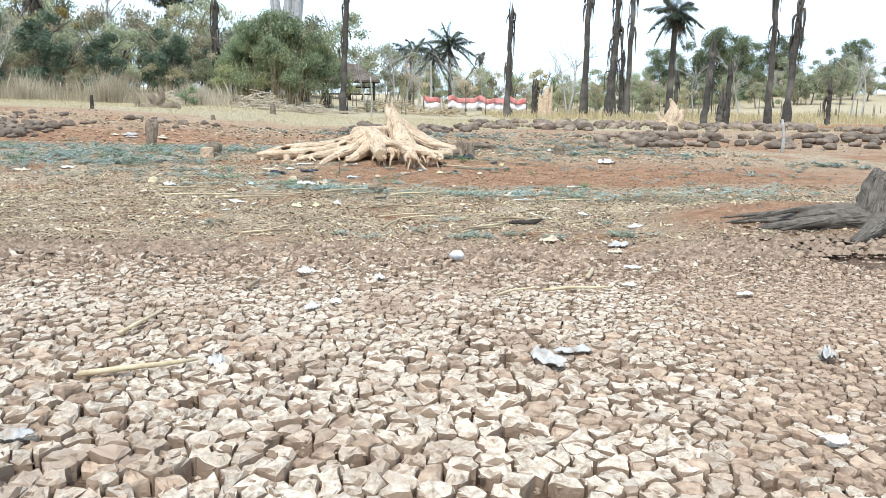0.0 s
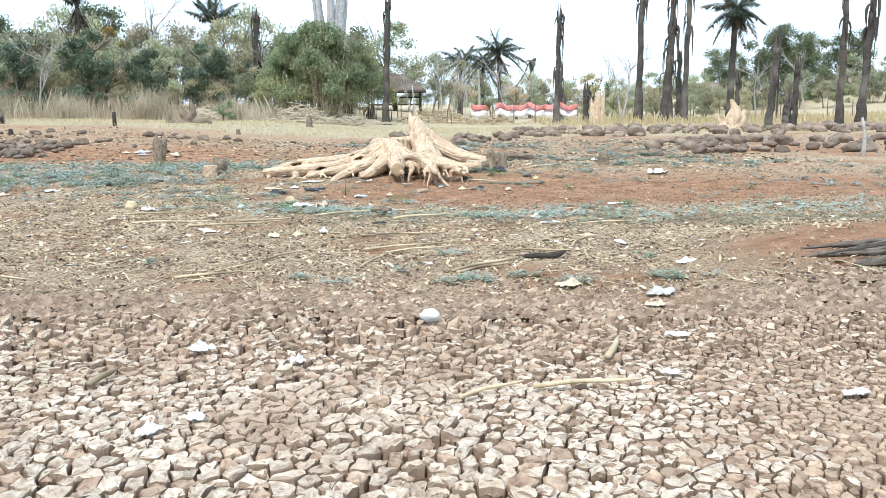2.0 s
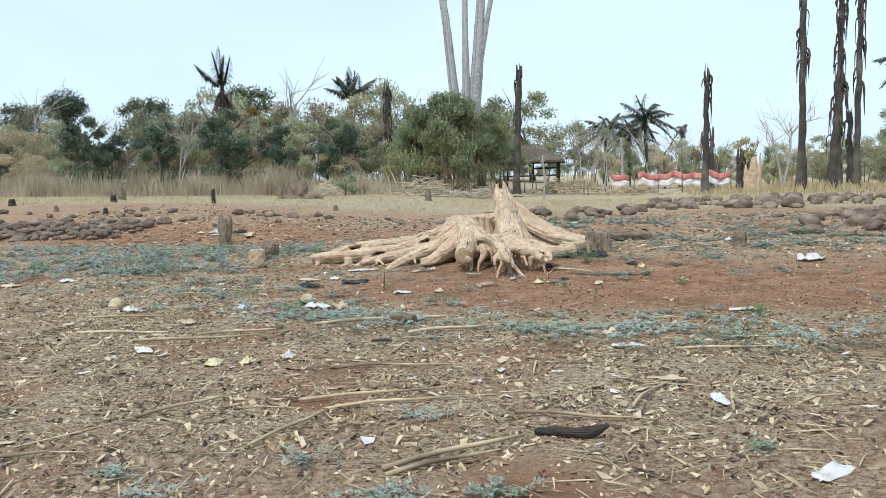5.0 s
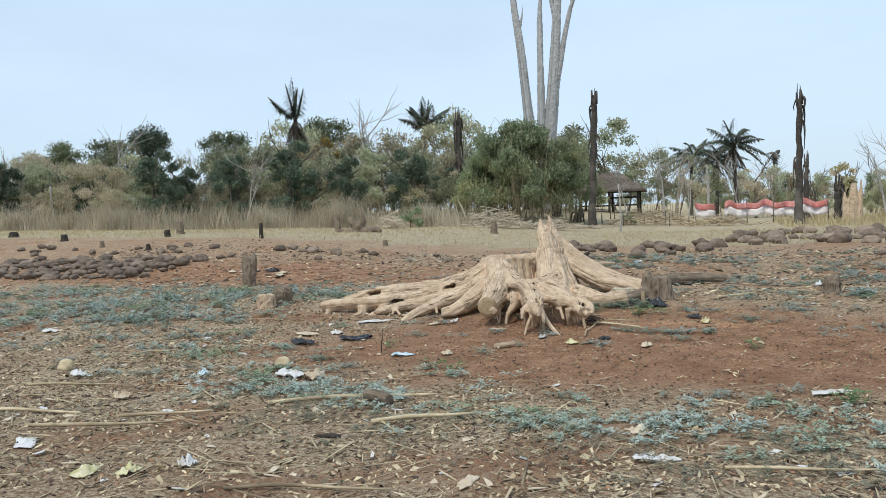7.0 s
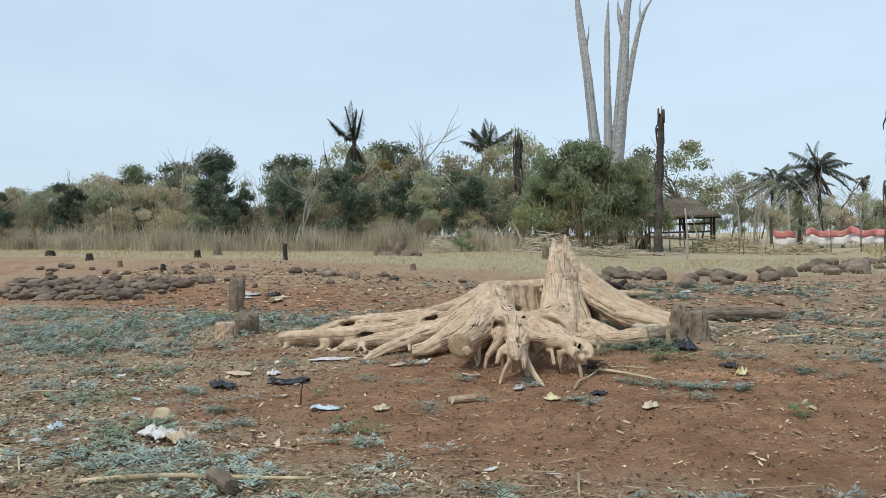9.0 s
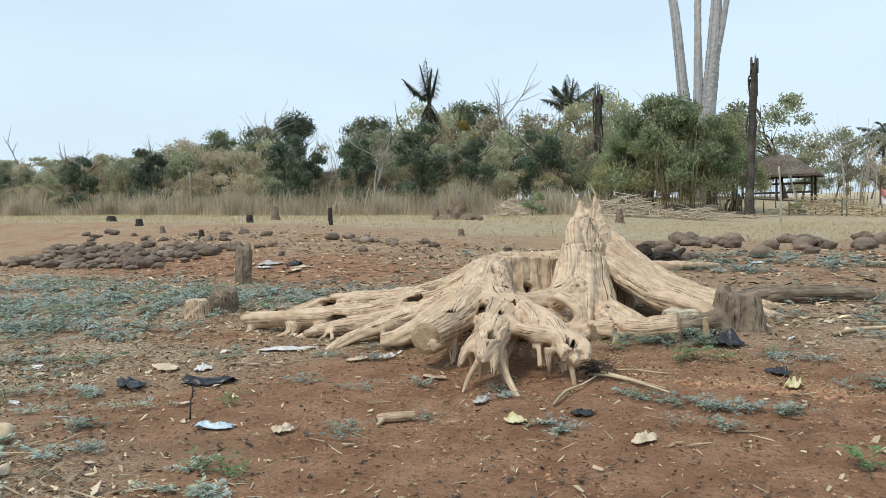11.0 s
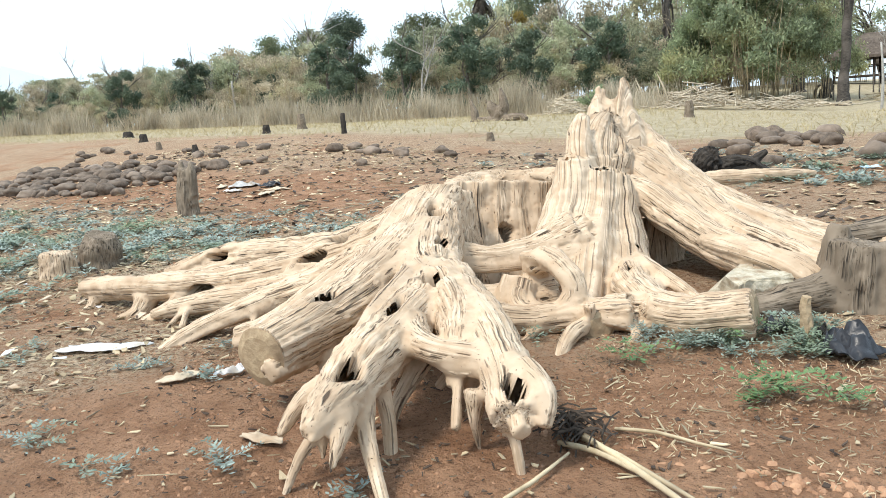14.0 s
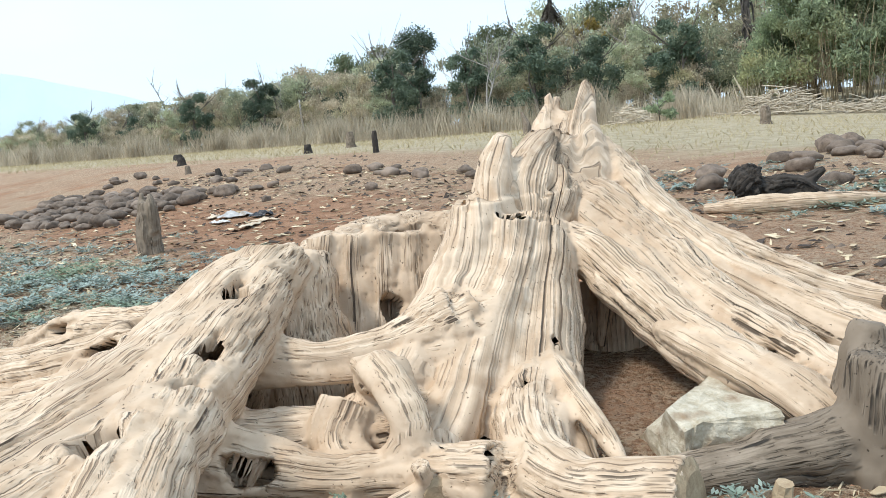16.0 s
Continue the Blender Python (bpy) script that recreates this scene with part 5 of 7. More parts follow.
def palm(height, n, length, r, mat=LEAF_PALM, rises=(-0.3, 1.35), trunk_r=0.2, skirt=10, lopsided=None, lean=0.3, droop=(0.35, 0.75)):
    ob = new("palm_tree")
    v, f = tube([(0, 0, -0.3, trunk_r * 1.35), (0.05, 0, height * 0.3, trunk_r), (lean * 0.5, 0, height * 0.7, trunk_r * 0.9), (lean, 0, height, trunk_r * 0.85)], 9, 0.35, 0.1, int(height * 10))
    part("trunk", mesh_of("trunk", v, f, PALM_BARK, True), ob)
    top = np.array([lean, 0, height])
    for k in range(n):
        az = k * 2.399 + r.uniform(-0.3, 0.3)
        rise = rises[0] + (rises[1] - rises[0]) * (k / max(1, n - 1))
        if lopsided and k < 2:
            az, rise = lopsided[k]
        a, b = frond(top, az, length * r.uniform(0.8, 1.1), rise, r.uniform(*droop), r, 0.75, 30)
        v, f = joined([a, b])
        part("frond", mesh_of("frond", v, f, mat), ob)
    bits = []
    for k in range(skirt):
        az, h = r.uniform(0, 6.28), height - r.uniform(0.1, 0.8)
        a, b = frond(np.array([lean, 0, h]), az, length * r.uniform(0.35, 0.6), -0.9, 0.35, r, 0.25, 12)
        bits += [a, b]
    if bits:
        v, f = joined(bits)
        part("dead_skirt", mesh_of("dead_skirt", v, f, FROND_DEAD), ob, "hanging dead brown fronds")
    return ob


set_thing(palm(8.8, 8, 3.4, tr, rises=(1.1, 1.5), lopsided=[(3.3, 0.72), (1.2, 1.45)], skirt=44, droop=(0.02, 0.2)), -33.8, 69.4, 0, 1.0, "half-dead palm with one long frond sticking out", "palm", sink=0.3)
set_thing(palm(8.0, 18, 3.6, tr, rises=(0.3, 1.5), droop=(0.1, 0.4)), -25.8, 79.0, 0, 1.0, "palm with a full fan of dark fronds", "palm", sink=0.3)
set_thing(palm(6.8, 24, 4.4, tr, rises=(-0.6, 1.3)), -4.0, 109, 0, 1.0, "bushy dark palm far behind the banner", "palm", sink=0.2)
set_thing(palm(7.0, 20, 4.2, tr, rises=(-0.6, 1.3)), -1.0, 106, 50, 0.95, "dark palm growing beside another palm", "palm", sink=0.2)
set_thing(palm(7.8, 20, 4.4, tr, rises=(-0.3, 1.4), skirt=26), 1.2, 97.4, 200, 1.0, "tall palm with drooping brown skirt", "palm", sink=0.2)
set_thing(palm(9.0, 16, 2.8, tr, rises=(-1.0, 1.3), mat=LEAF_PALM, skirt=44, trunk_r=0.26), 19.2, 69.4, 30, 1.0, "dying palm wrapped in grey dead fronds", "palm", sink=0.2)
set_thing(palm(10.5, 6, 1.6, tr, rises=(-1.2, 0.9), mat=FROND_DEAD, skirt=26, trunk_r=0.22), 5.0, 108, 30, 0.7, "small half-dead palm in the distance", "palm", sink=0.2)


def dead_trunk(height, r0, r, ragged=10, lean=(0.0, 0.0)):
    """A dead palm trunk: rough, with a splintered top and hanging rags of fibre."""
    ob = new("dead_palm_trunk")
    n = 26
    pts = [(lean[0] * i / n + 0.03 * math.sin(i * 0.9), lean[1] * i / n, -0.3 + height * i / n, r0 * (1.45 - 0.55 * min(1, i / 5)) * (1 - 0.25 * i / n) * r.uniform(0.88, 1.1)) for i in range(n + 1)]
    v, f = tube(pts, 10, 1, 0.16, int(r.integers(999)), curve=False)
    part("trunk", mesh_of("trunk", v, f, PALM_BARK, True), ob)
    sh = []
    tx, ty = lean
    for k in range(5):
        a = k * 1.3
        q = r0 * 0.5
        sh.append(tube([(tx + math.cos(a) * q, ty + math.sin(a) * q, height - 0.6, r0 * 0.35), (tx + math.cos(a) * q * 1.3, ty + math.sin(a) * q, height + r.uniform(-0.1, 0.3), r0 * 0.2), (tx + math.cos(a) * q * 0.9, ty, height + r.uniform(0.1, 0.8), r0 * 0.04)], 5, 0.2))
    for k in range(ragged):
        h = height * (1 - 0.5 * r.uniform() ** 1.6)
        a = r.uniform(0, 6.28)
        x, y = lean[0] * h / height, lean[1] * h / height
        d = np.array([math.cos(a), math.sin(a)]) * r0
        k2 = r.uniform(1.05, 1.5)
        sh.append(tube([(x + d[0] * 0.7, y + d[1] * 0.7, h, 0.05), (x + d[0] * k2, y + d[1] * k2, h - r.uniform(0.1, 0.4), r.uniform(0.03, 0.08)), (x + d[0] * r.uniform(0.9, 1.7), y + d[1] * k2, h - r.uniform(0.5, 2.2), 0.015)], 4, 0.3, 0.3))
    for v, f in sh:
        part("splinter", mesh_of("splinter", v, f, PALM_BARK, True), ob)
    return ob


DEAD = "dead dark palm trunk with a broken ragged top"
for x, y, h, r0, rag, lean in [(-7.2, 61.1, 8.6, 0.27, 9, (0.35, 0)), (5.1, 63.1, 7.9, 0.26, 10, (0.15, 0)), (12.0, 69.0, 16.0, 0.3, 34, (0.1, 0)), (13.1, 64.7, 7.2, 0.36, 26, (0.5, 0)), (15.0, 72.5, 15.0, 0.3, 40, (0.3, 0)), (14.5, 64.4, 12.5, 0.24, 24, (0.25, 0)), (19.2, 48.3, 9.3, 0.2, 18, (0.0, 0)), (19.4, 46.2, 9.0, 0.22, 18, (0.4, 0)), (13.4, 41.9, 4.0, 0.2, 5, (0.25, 0)), (15.1, 43.4, 3.1, 0.17, 3, (0.05, 0)), (16.0, 47.4, 1.5, 0.22, 5, (0.2, 0)), (-17.6, 65.2, 7.6, 0.25, 24, (0.05, 0)), (-11.3, 69.5, 2.4, 0.42, 4, (0.0, 0)), (-9.2, 66.0, 0.9, 0.35, 3, (0.2, 0)), (7.7, 68.0, 2.6, 0.3, 6, (0.1, 0)), (6.4, 76, 4.6, 0.22, 4, (0, 0)), (17.1, 60.0, 3.2, 0.2, 2, (0, 0)), (24.5, 52, 2.6, 0.18, 2, (0, 0)), (16.6, 76, 5.6, 0.24, 10, (0, 0))]:
    set_thing(dead_trunk(h, r0, tr, rag, lean), x, y, 0, 1.0, DEAD if h > 3 else "short dark remains of a palm trunk", "dead palm", "dead palm trunks")

small_tree = tree_mesh("tree", 4.2, 1.5, LEAF_DRY, 900, 0.13, tr, bark=DARK_WOOD, trunk_r=0.13, base=0.35)
set_thing(small_tree, 8.2, 70.0, 0, 1.0, "small thin tree with brown-green leaves", "tree")

# ---- the giant silver dead tree
wx, wy = -13.9, 76.0
wz = float(gz(wx, wy))
GIANT = [[(wx, wy, wz - 0.4, 1.35), (wx, wy, wz + 3, 1.0), (wx + 0.1, wy, wz + 5.5, 0.85)],
                           [(wx - 0.5, wy, wz + 3, 0.75), (wx - 1.05, wy, wz + 8, 0.5), (wx - 1.5, wy, wz + 13, 0.42), (wx - 2.0, wy, wz + 17, 0.34), (wx - 2.35, wy, wz + 20.5, 0.16)],
                           [(wx - 1.75, wy, wz + 14.5, 0.2), (wx - 1.4, wy, wz + 16, 0.12), (wx - 1.25, wy, wz + 17.2, 0.03)],
                           [(wx + 0.1, wy - 0.2, wz + 5, 0.5), (wx + 0.15, wy - 0.2, wz + 11, 0.34), (wx + 0.2, wy - 0.2, wz + 15.5, 0.28), (wx + 0.4, wy - 0.2, wz + 19, 0.05)],
                           [(wx + 0.5, wy, wz + 4, 0.7), (wx + 1.1, wy, wz + 9.5, 0.6), (wx + 1.4, wy, wz + 13, 0.5), (wx + 1.7, wy, wz + 17, 0.38), (wx + 2.3, wy, wz + 21, 0.22), (wx + 2.4, wy, wz + 22.5, 0.05)],
                           [(wx + 1.5, wy, wz + 15.5, 0.3), (wx + 1.15, wy, wz + 17.6, 0.2), (wx + 1.1, wy, wz + 18.7, 0.04)],
                           [(wx + 1.0, wy, wz + 8.5, 0.4), (wx + 1.7, wy, wz + 11.5, 0.28), (wx + 2.4, wy, wz + 15, 0.24), (wx + 3.1, wy, wz + 17.3, 0.16), (wx + 4.3, wy, wz + 19.0, 0.03)],
                           [(wx + 2.9, wy, wz + 16.6, 0.15), (wx + 2.8, wy, wz + 17.8, 0.1), (wx + 3.0, wy, wz + 18.8, 0.02)]]
giant = new("dead_tree")
giant.location = (wx, wy, wz)
for k, limb in enumerate(GIANT):
    ob = fuse("limb" if k else "trunk", [[(a, b, c, r * 0.86) for a, b, c, r in limb]], 0.07 if k in (2, 5) or len(limb) > 4 else 0.08, WOOD_WHITE, 0.03, (), (wx, wy, wz), 300 + k)
    ob.location = (0, 0, 0)
    ob.parent = giant
tagged(giant, "giant bare silver-grey dead tree with broken upright limbs", "dead tree")

# ---- huts


def hut(x, y, w, d, eave, rise, rz, label, walls=False):
    ob = thing("hut", x, y, None, rz, label, "hut", "huts behind the shore")
    ov = 0.55
    W, D = w / 2 + ov, d / 2 + ov
    rl = w * 0.16
    v = [(-W, -D, eave), (W, -D, eave), (W, D, eave), (-W, D, eave), (-rl, 0, eave + rise), (rl, 0, eave + rise)]
    v += [(a, b, c - 0.16) for a, b, c in v]
    f = [(0, 1, 5, 4), (1, 2, 5), (2, 3, 4, 5), (3, 0, 4), (7, 6, 10, 11), (8, 7, 11), (9, 8, 11, 10), (6, 9, 10), (0, 6, 7, 1), (1, 7, 8, 2), (2, 8, 9, 3), (3, 9, 6, 0)]
    part("roof", mesh_of("roof", v, f, THATCH), ob, "dark weathered thatch roof")
    for sx in (-1, 0, 1):
        for sy in (-1, 1):
            a, b = tube([(sx * w / 2, sy * d / 2, -0.3, 0.09), (sx * w / 2, sy * d / 2, eave + 0.1, 0.08)], 8, 1)
            part("post", mesh_of("post", a, b, DARK_WOOD, True), ob)

    def box(name, x0, x1, y0, y1, z0, z1, m, label=""):
        vv = [(p, q, s) for p in (x0, x1) for q in (y0, y1) for s in (z0, z1)]
        ff = [(0, 1, 3, 2), (4, 6, 7, 5), (0, 4, 5, 1), (2, 3, 7, 6), (0, 2, 6, 4), (1, 5, 7, 3)]
        return part(name, mesh_of(name, vv, ff, m), ob, label)

    box("floor_deck", -w / 2, w / 2, -d / 2, d / 2, 0.45, 0.55, DARK_WOOD)
    if walls:
        for y0 in (-d / 2, d / 2 - 0.06):
            box("wall_panel", -w / 2 + 0.1, w / 2 - 0.1, y0, y0 + 0.06, 0.55, eave, BARK)
    else:
        for y0 in (-d / 2, d / 2 - 0.05):
            box("rail", -w / 2, w / 2, y0, y0 + 0.05, 1.1, 1.18, DARK_WOOD)
    return ob


hut(-8.5, 77.7, 4.6, 3.6, 1.75, 1.5, 4, "open thatched hut on dark posts behind dead trees")
hut(-28.5, 86.0, 2.6, 2.4, 2.5, 1.4, 10, "small brown hut half hidden by bushes", True)


def house(x, y, w, d, h, rise, label, rz=0):
    ob = thing("house", x, y, None, rz, label, "house", "houses on the far hill")
    vv = [(p, q, s) for p in (-w / 2, w / 2) for q in (-d / 2, d / 2) for s in (-1.0, h)]
    part("wall", mesh_of("wall", vv, [(0, 1, 3, 2), (4, 6, 7, 5), (0, 4, 5, 1), (2, 3, 7, 6)], PLASTER), ob)
    W, D = w / 2 + 0.6, d / 2 + 0.6
    v = [(-W, -D, h - 0.2), (W, -D, h - 0.2), (W, D, h - 0.2), (-W, D, h - 0.2), (-W, 0, h + rise), (W, 0, h + rise)]
    v += [(a, b, c - 0.2) for a, b, c in v]
    part("roof", mesh_of("roof", v, [(0, 1, 5, 4), (2, 3, 4, 5), (7, 6, 10, 11), (9, 8, 11, 10), (0, 6, 7, 1), (2, 8, 9, 3), (1, 7, 11, 5), (5, 11, 8, 2), (0, 4, 10, 6), (4, 3, 9, 10)], CLAY_TILE), ob, "brown clay tile roof")
    for wxx in (-w * 0.28, w * 0.28):
        wv = [(wxx + a, -d / 2 - b, s) for a in (-0.5, 0.5) for b in (-0.02, 0.06) for s in (0.9, 2.0)]
        part("window", mesh_of("window", wv, [(0, 1, 3, 2), (4, 6, 7, 5), (0, 4, 5, 1), (2, 3, 7, 6), (0, 2, 6, 4), (1, 5, 7, 3)], DARK_WOOD), ob)
    return ob


house(60, 148, 6, 5, 1.9, 1.3, "low house with a brown tile roof among trees", -15)
house(78, 166, 6, 5, 2.6, 1.2, "pale house higher on the far hill", -20)
house(36, 146, 7, 6, 2.2, 1.5, "distant house with a brown roof behind stakes", -5)

# ---- red and white banner strung along the far edge
ban = thing("banner", -1.3, 69.5, None, 0, "long sagging red and white cloth banner on stakes", "banner")
ban_len = 8.6
for name, z0, z1, m in (("red_strip", 1.05, 1.5, RED_CLOTH), ("white_strip", 0.5, 1.05, WHITE_CLOTH)):
    v, f, n = [], [], 70
    for i in range(n + 1):
        x = ban_len * i / n
        sag = 0.22 * abs(math.sin(x * 1.35)) + 0.06 * math.sin(x * 5)
        dy = 0.14 * math.sin(x * 4.2) + 0.08 * math.sin(x * 9.7) + 0.15 * x / ban_len
        gap = z1 - z0
        for j in range(4):
            v.append((x, dy * (1 + 0.3 * j), z0 + gap * j / 3 - sag * (0.55 + 0.45 * (z0 + gap * j / 3) / 1.25)))
    f = [(i * 4 + j, (i + 1) * 4 + j, (i + 1) * 4 + j + 1, i * 4 + j + 1) for i in range(n) for j in range(3)]
    f = [q for q in f if not (10 < q[0] // 4 < 16)]
    strip = part(name, mesh_of(name, v, f, m, True), ban, "faded red cloth" if "red" in name else "dusty white cloth")
    so = strip.modifiers.new("thick", "SOLIDIFY")
    so.thickness = 0.01
for x in np.linspace(0, ban_len, 6):
    a, b = tube([(x, 0.1, -0.2, 0.035), (x, 0.1, 1.6, 0.03)], 6, 1)
    part("stake", mesh_of("stake", a, b, BARK, True), ban)

# ---- brush heaps of cut branches


def brush_heap(x, y, w, d, h, n, label, m=TWIG):
    out = []
    for _ in range(n):
        a, L = tr.uniform(0, 6.28), tr.uniform(0.5, 1.8)
        px, py = tr.normal(0, w / 2.4), tr.normal(0, d / 2.4)
        top = h * math.exp(-((px / w * 1.8) ** 2 + (py / d * 1.8) ** 2))
        z = top * tr.uniform(0.2, 1.0) + 0.03
        dx, dy, dz = math.cos(a) * L / 2, math.sin(a) * L / 2, tr.uniform(-0.25, 0.45) * L * 0.5
        out.append(tube([(px - dx, py - dy, max(0.02, z - dz), 0.022), (px, py, z + 0.05, 0.02), (px + dx, py + dy, max(0.02, z + dz), 0.01)], 4, 0.6))
    v, f = joined(out)
    return thing("brush_heap", x, y, None, 0, label, "branches", kind="stuff", me=mesh_of("brush_heap", v, f, m, True))


brush_heap(-12.0, 54.5, 2.6, 1.6, 1.1, 260, "pale heap of cut dry branches", HEAP)
brush_heap(-9.0, 56.5, 3.0, 1.6, 0.6, 160, "scattered dry branches on the bank", HEAP)
brush_heap(-4.0, 66.0, 4.0, 2.5, 1.2, 240, "tangle of dead branches by the hut")
brush_heap(0.5, 64.5, 3.0, 2.0, 0.7, 130, "low tangle of dead branches")
brush_heap(-16.5, 50.5, 0.9, 0.7, 0.9, 60, "small heap of pale branches", HEAP)
small_bush = tree_mesh("bush", 1.5, 0.9, LEAF_GREEN, 900, 0.10, tr, trunk_r=0.04, base=0.05)
set_thing(small_bush, -15.9, 51.8, 0, 1.0, "small round green bush at the end of the reeds", "bush")
again(small_bush, -5.5, 66, 40, 0.7, label="small green bush beside dead branches")

# ---- reeds and grass
REEDS = [(-14, 53.0), (-22, 52.5), (-36, 52), (-50, 51), (-68, 46), (-90, 40), (-125, 34)]
rr = np.random.default_rng(5)


def blades(n, place, h0, h1, width, lean):
    """Upright narrow blades at places in plan."""
    p = place(n)
    z = gz(p[:, 0], p[:, 1]) - 0.02
    h = rr.uniform(h0, h1, n) * (0.75 + 0.35 * np.sin(p[:, 0] * 0.9 + 1.3 * np.sin(p[:, 1])) * np.sin(p[:, 0] * 0.37) + 0.15 * rr.uniform(-1, 1, n))
    a = rr.uniform(0, 6.28, n)
    ln = rr.normal(0, lean, (n, 2)) * h[:, None]
    w = width * rr.uniform(0.6, 1.3, n)
    sx, sy = np.cos(a) * w, np.sin(a) * w
    v = np.empty((n, 5, 3))
    v[:, 0] = np.stack([p[:, 0] - sx, p[:, 1] - sy, z], -1)
    v[:, 1] = np.stack([p[:, 0] + sx, p[:, 1] + sy, z], -1)
    v[:, 2] = np.stack([p[:, 0] + sx * 0.8 + ln[:, 0] * 0.45, p[:, 1] + sy * 0.8 + ln[:, 1] * 0.45, z + h * 0.6], -1)
    v[:, 3] = np.stack([p[:, 0] + ln[:, 0], p[:, 1] + ln[:, 1], z + h], -1)
    v[:, 4] = np.stack([p[:, 0] - sx * 0.8 + ln[:, 0] * 0.45, p[:, 1] - sy * 0.8 + ln[:, 1] * 0.45, z + h * 0.6], -1)
    i = np.arange(n)[:, None] * 5
    return v.reshape(-1, 3), (i + np.array([0, 1, 2, 3, 4])).tolist()


def reed_place(n):
    s = rr.uniform(0, 1, n) ** 1.15
    s = s + 0.01 * np.sin(s * 140)
    q = np.array([along(REEDS, min(1.0, max(0.0, k))) for k in s])
    q[:, 1] += np.abs(rr.normal(0, 4.2, n)) * rr.uniform(0.2, 1, n) + 0.8 * np.sin(q[:, 0] * 0.7) + 1.2 * np.sin(q[:, 0] * 0.23)
    q[:, 0] += rr.normal(0, 0.3, n)
    return q


v, f = blades(38000, reed_place, 0.35, 2.2, 0.012, 0.22)
tagged(new("reeds", mesh_of("reeds", v, f, REED)), "broad belt of tall dry straw-coloured reeds", "reeds", kind="stuff")


def bank_place(n):
    x = rr.uniform(-75, 26, n)
    y = 33.0 + rr.uniform(0, 1, n) ** 0.8 * 20 + np.where(x > 3, 2.0 * (x - 3) / 10, 0)
    return np.stack([x, y], -1)


v, f = blades(36000, bank_place, 0.04, 0.2, 0.012, 0.7)
tagged(new("grass", mesh_of("grass", v, f, STRAW)), "short dry yellow grass on the bank", "grass", kind="stuff")


def field_place(n):
    return np.stack([rr.uniform(4, 40, n), rr.uniform(56, 82, n)], -1)


v, f = blades(9000, field_place, 0.15, 0.8, 0.035, 0.25)
tagged(new("grass", mesh_of("grass", v, f, STRAW)), "tall dry yellow grass beyond the dead palms", "grass", kind="stuff")

# ---------------------------------------------------------------- stones


def rock_mesh(r, flat=0.55):
    bm = bmesh.new()
    bmesh.ops.create_icosphere(bm, subdivisions=3, radius=0.5)
    off = Vector((r.uniform(0, 50), r.uniform(0, 50), 0))
    sx, sy = r.uniform(0.8, 1.25), r.uniform(0.65, 1.0)
    for q in bm.verts:
        k = 1 + 0.34 * noise.noise(q.co * 2.4 + off) + 0.10 * noise.noise(q.co * 6 + off)
        q.co = Vector((q.co.x * k * sx, q.co.y * k * sy, q.co.z * k * flat))
    me = bpy.data.meshes.new("rock")
    bm.to_mesh(me)
    bm.free()
    me.polygons.foreach_set("use_smooth", [True] * len(me.polygons))
    return me


sr = np.random.default_rng(33)
rocks = [rock_mesh(sr, sr.uniform(0.42, 0.64)) for _ in range(8)]
for me in rocks:
    me.materials.append(STONE)
spots = []


def scatter_rocks(n, x0, x1, y0, y1, s0, s1, rows=None, label="dark rounded river stone on the dry lake bed", group="stones on the lake bed", loose=None):
    made, tries = 0, 0
    while made < n and tries < n * 30:
        tries += 1
        x, y = sr.uniform(x0, x1), sr.uniform(y0, y1)
        if rows:
            y = sr.choice(rows)(x) + sr.normal(0, 0.35)
        s = sr.uniform(s0, s1)
        if any((x - a) ** 2 + (y - b) ** 2 < (0.36 * (s + c)) ** 2 for a, b, c in spots[-160:]):
            continue
        spots.append((x, y, s))
        if loose is not None:
            me = rocks[int(sr.integers(8))]
            co = np.empty(len(me.vertices) * 3)
            me.vertices.foreach_get("co", co)
            a, z = sr.uniform(0, 6.28), float(gz(x, y)) + s * sr.uniform(0.08, 0.2)
            q = co.reshape(-1, 3) * s
            loose.append((np.stack([q[:, 0] * math.cos(a) - q[:, 1] * math.sin(a) + x, q[:, 0] * math.sin(a) + q[:, 1] * math.cos(a) + y, q[:, 2] + z], -1), [tuple(p.vertices) for p in me.polygons]))
            made += 1
            continue
        ob = thing("rock", x, y, float(gz(x, y)) + s * sr.uniform(0.08, 0.2), sr.uniform(0, 360), label, "stone", group, me=rocks[int(sr.integers(8))])
        ob.scale = (s, s, s * sr.uniform(0.8, 1.2))
        made += 1


scatter_rocks(130, -19.5, -12.8, 25.8, 28.8, 0.22, 0.5, label="dark rounded stone in a row along the shore", group="stone rows near the bank")
scatter_rocks(18, -22, -13.5, 29.5, 31.5, 0.2, 0.4)
scatter_rocks(10, -12.5, -6.0, 30.6, 31.5, 0.22, 0.5)
scatter_rocks(4, -12.5, -8.0, 28.0, 29.5, 0.2, 0.35)
scatter_rocks(26, -3.5, 1.5, 31.5, 34.5, 0.25, 0.55, label="dark stone in a loose patch", group="stone patch behind the stump")
scatter_rocks(6, -4.5, 0.5, 28.8, 31.0, 0.3, 0.5)
scatter_rocks(90, 5.0, 19.0, 25.8, 30.5, 0.3, 0.68, label="dark rounded stone on the reddish bed", group="stone field")
far_stones = []
scatter_rocks(150, 1.0, 19.0, 33.5, 46.0, 0.3, 0.8, loose=far_stones)
scatter_rocks(40, 16.0, 30.0, 30.0, 40.0, 0.4, 0.9, loose=far_stones)
v, f = joined(far_stones)
tagged(new("stones", mesh_of("stones", v, f, STONE, True)), "crowded field of dark brown stones", "stones", kind="stuff")
bm = bmesh.new()
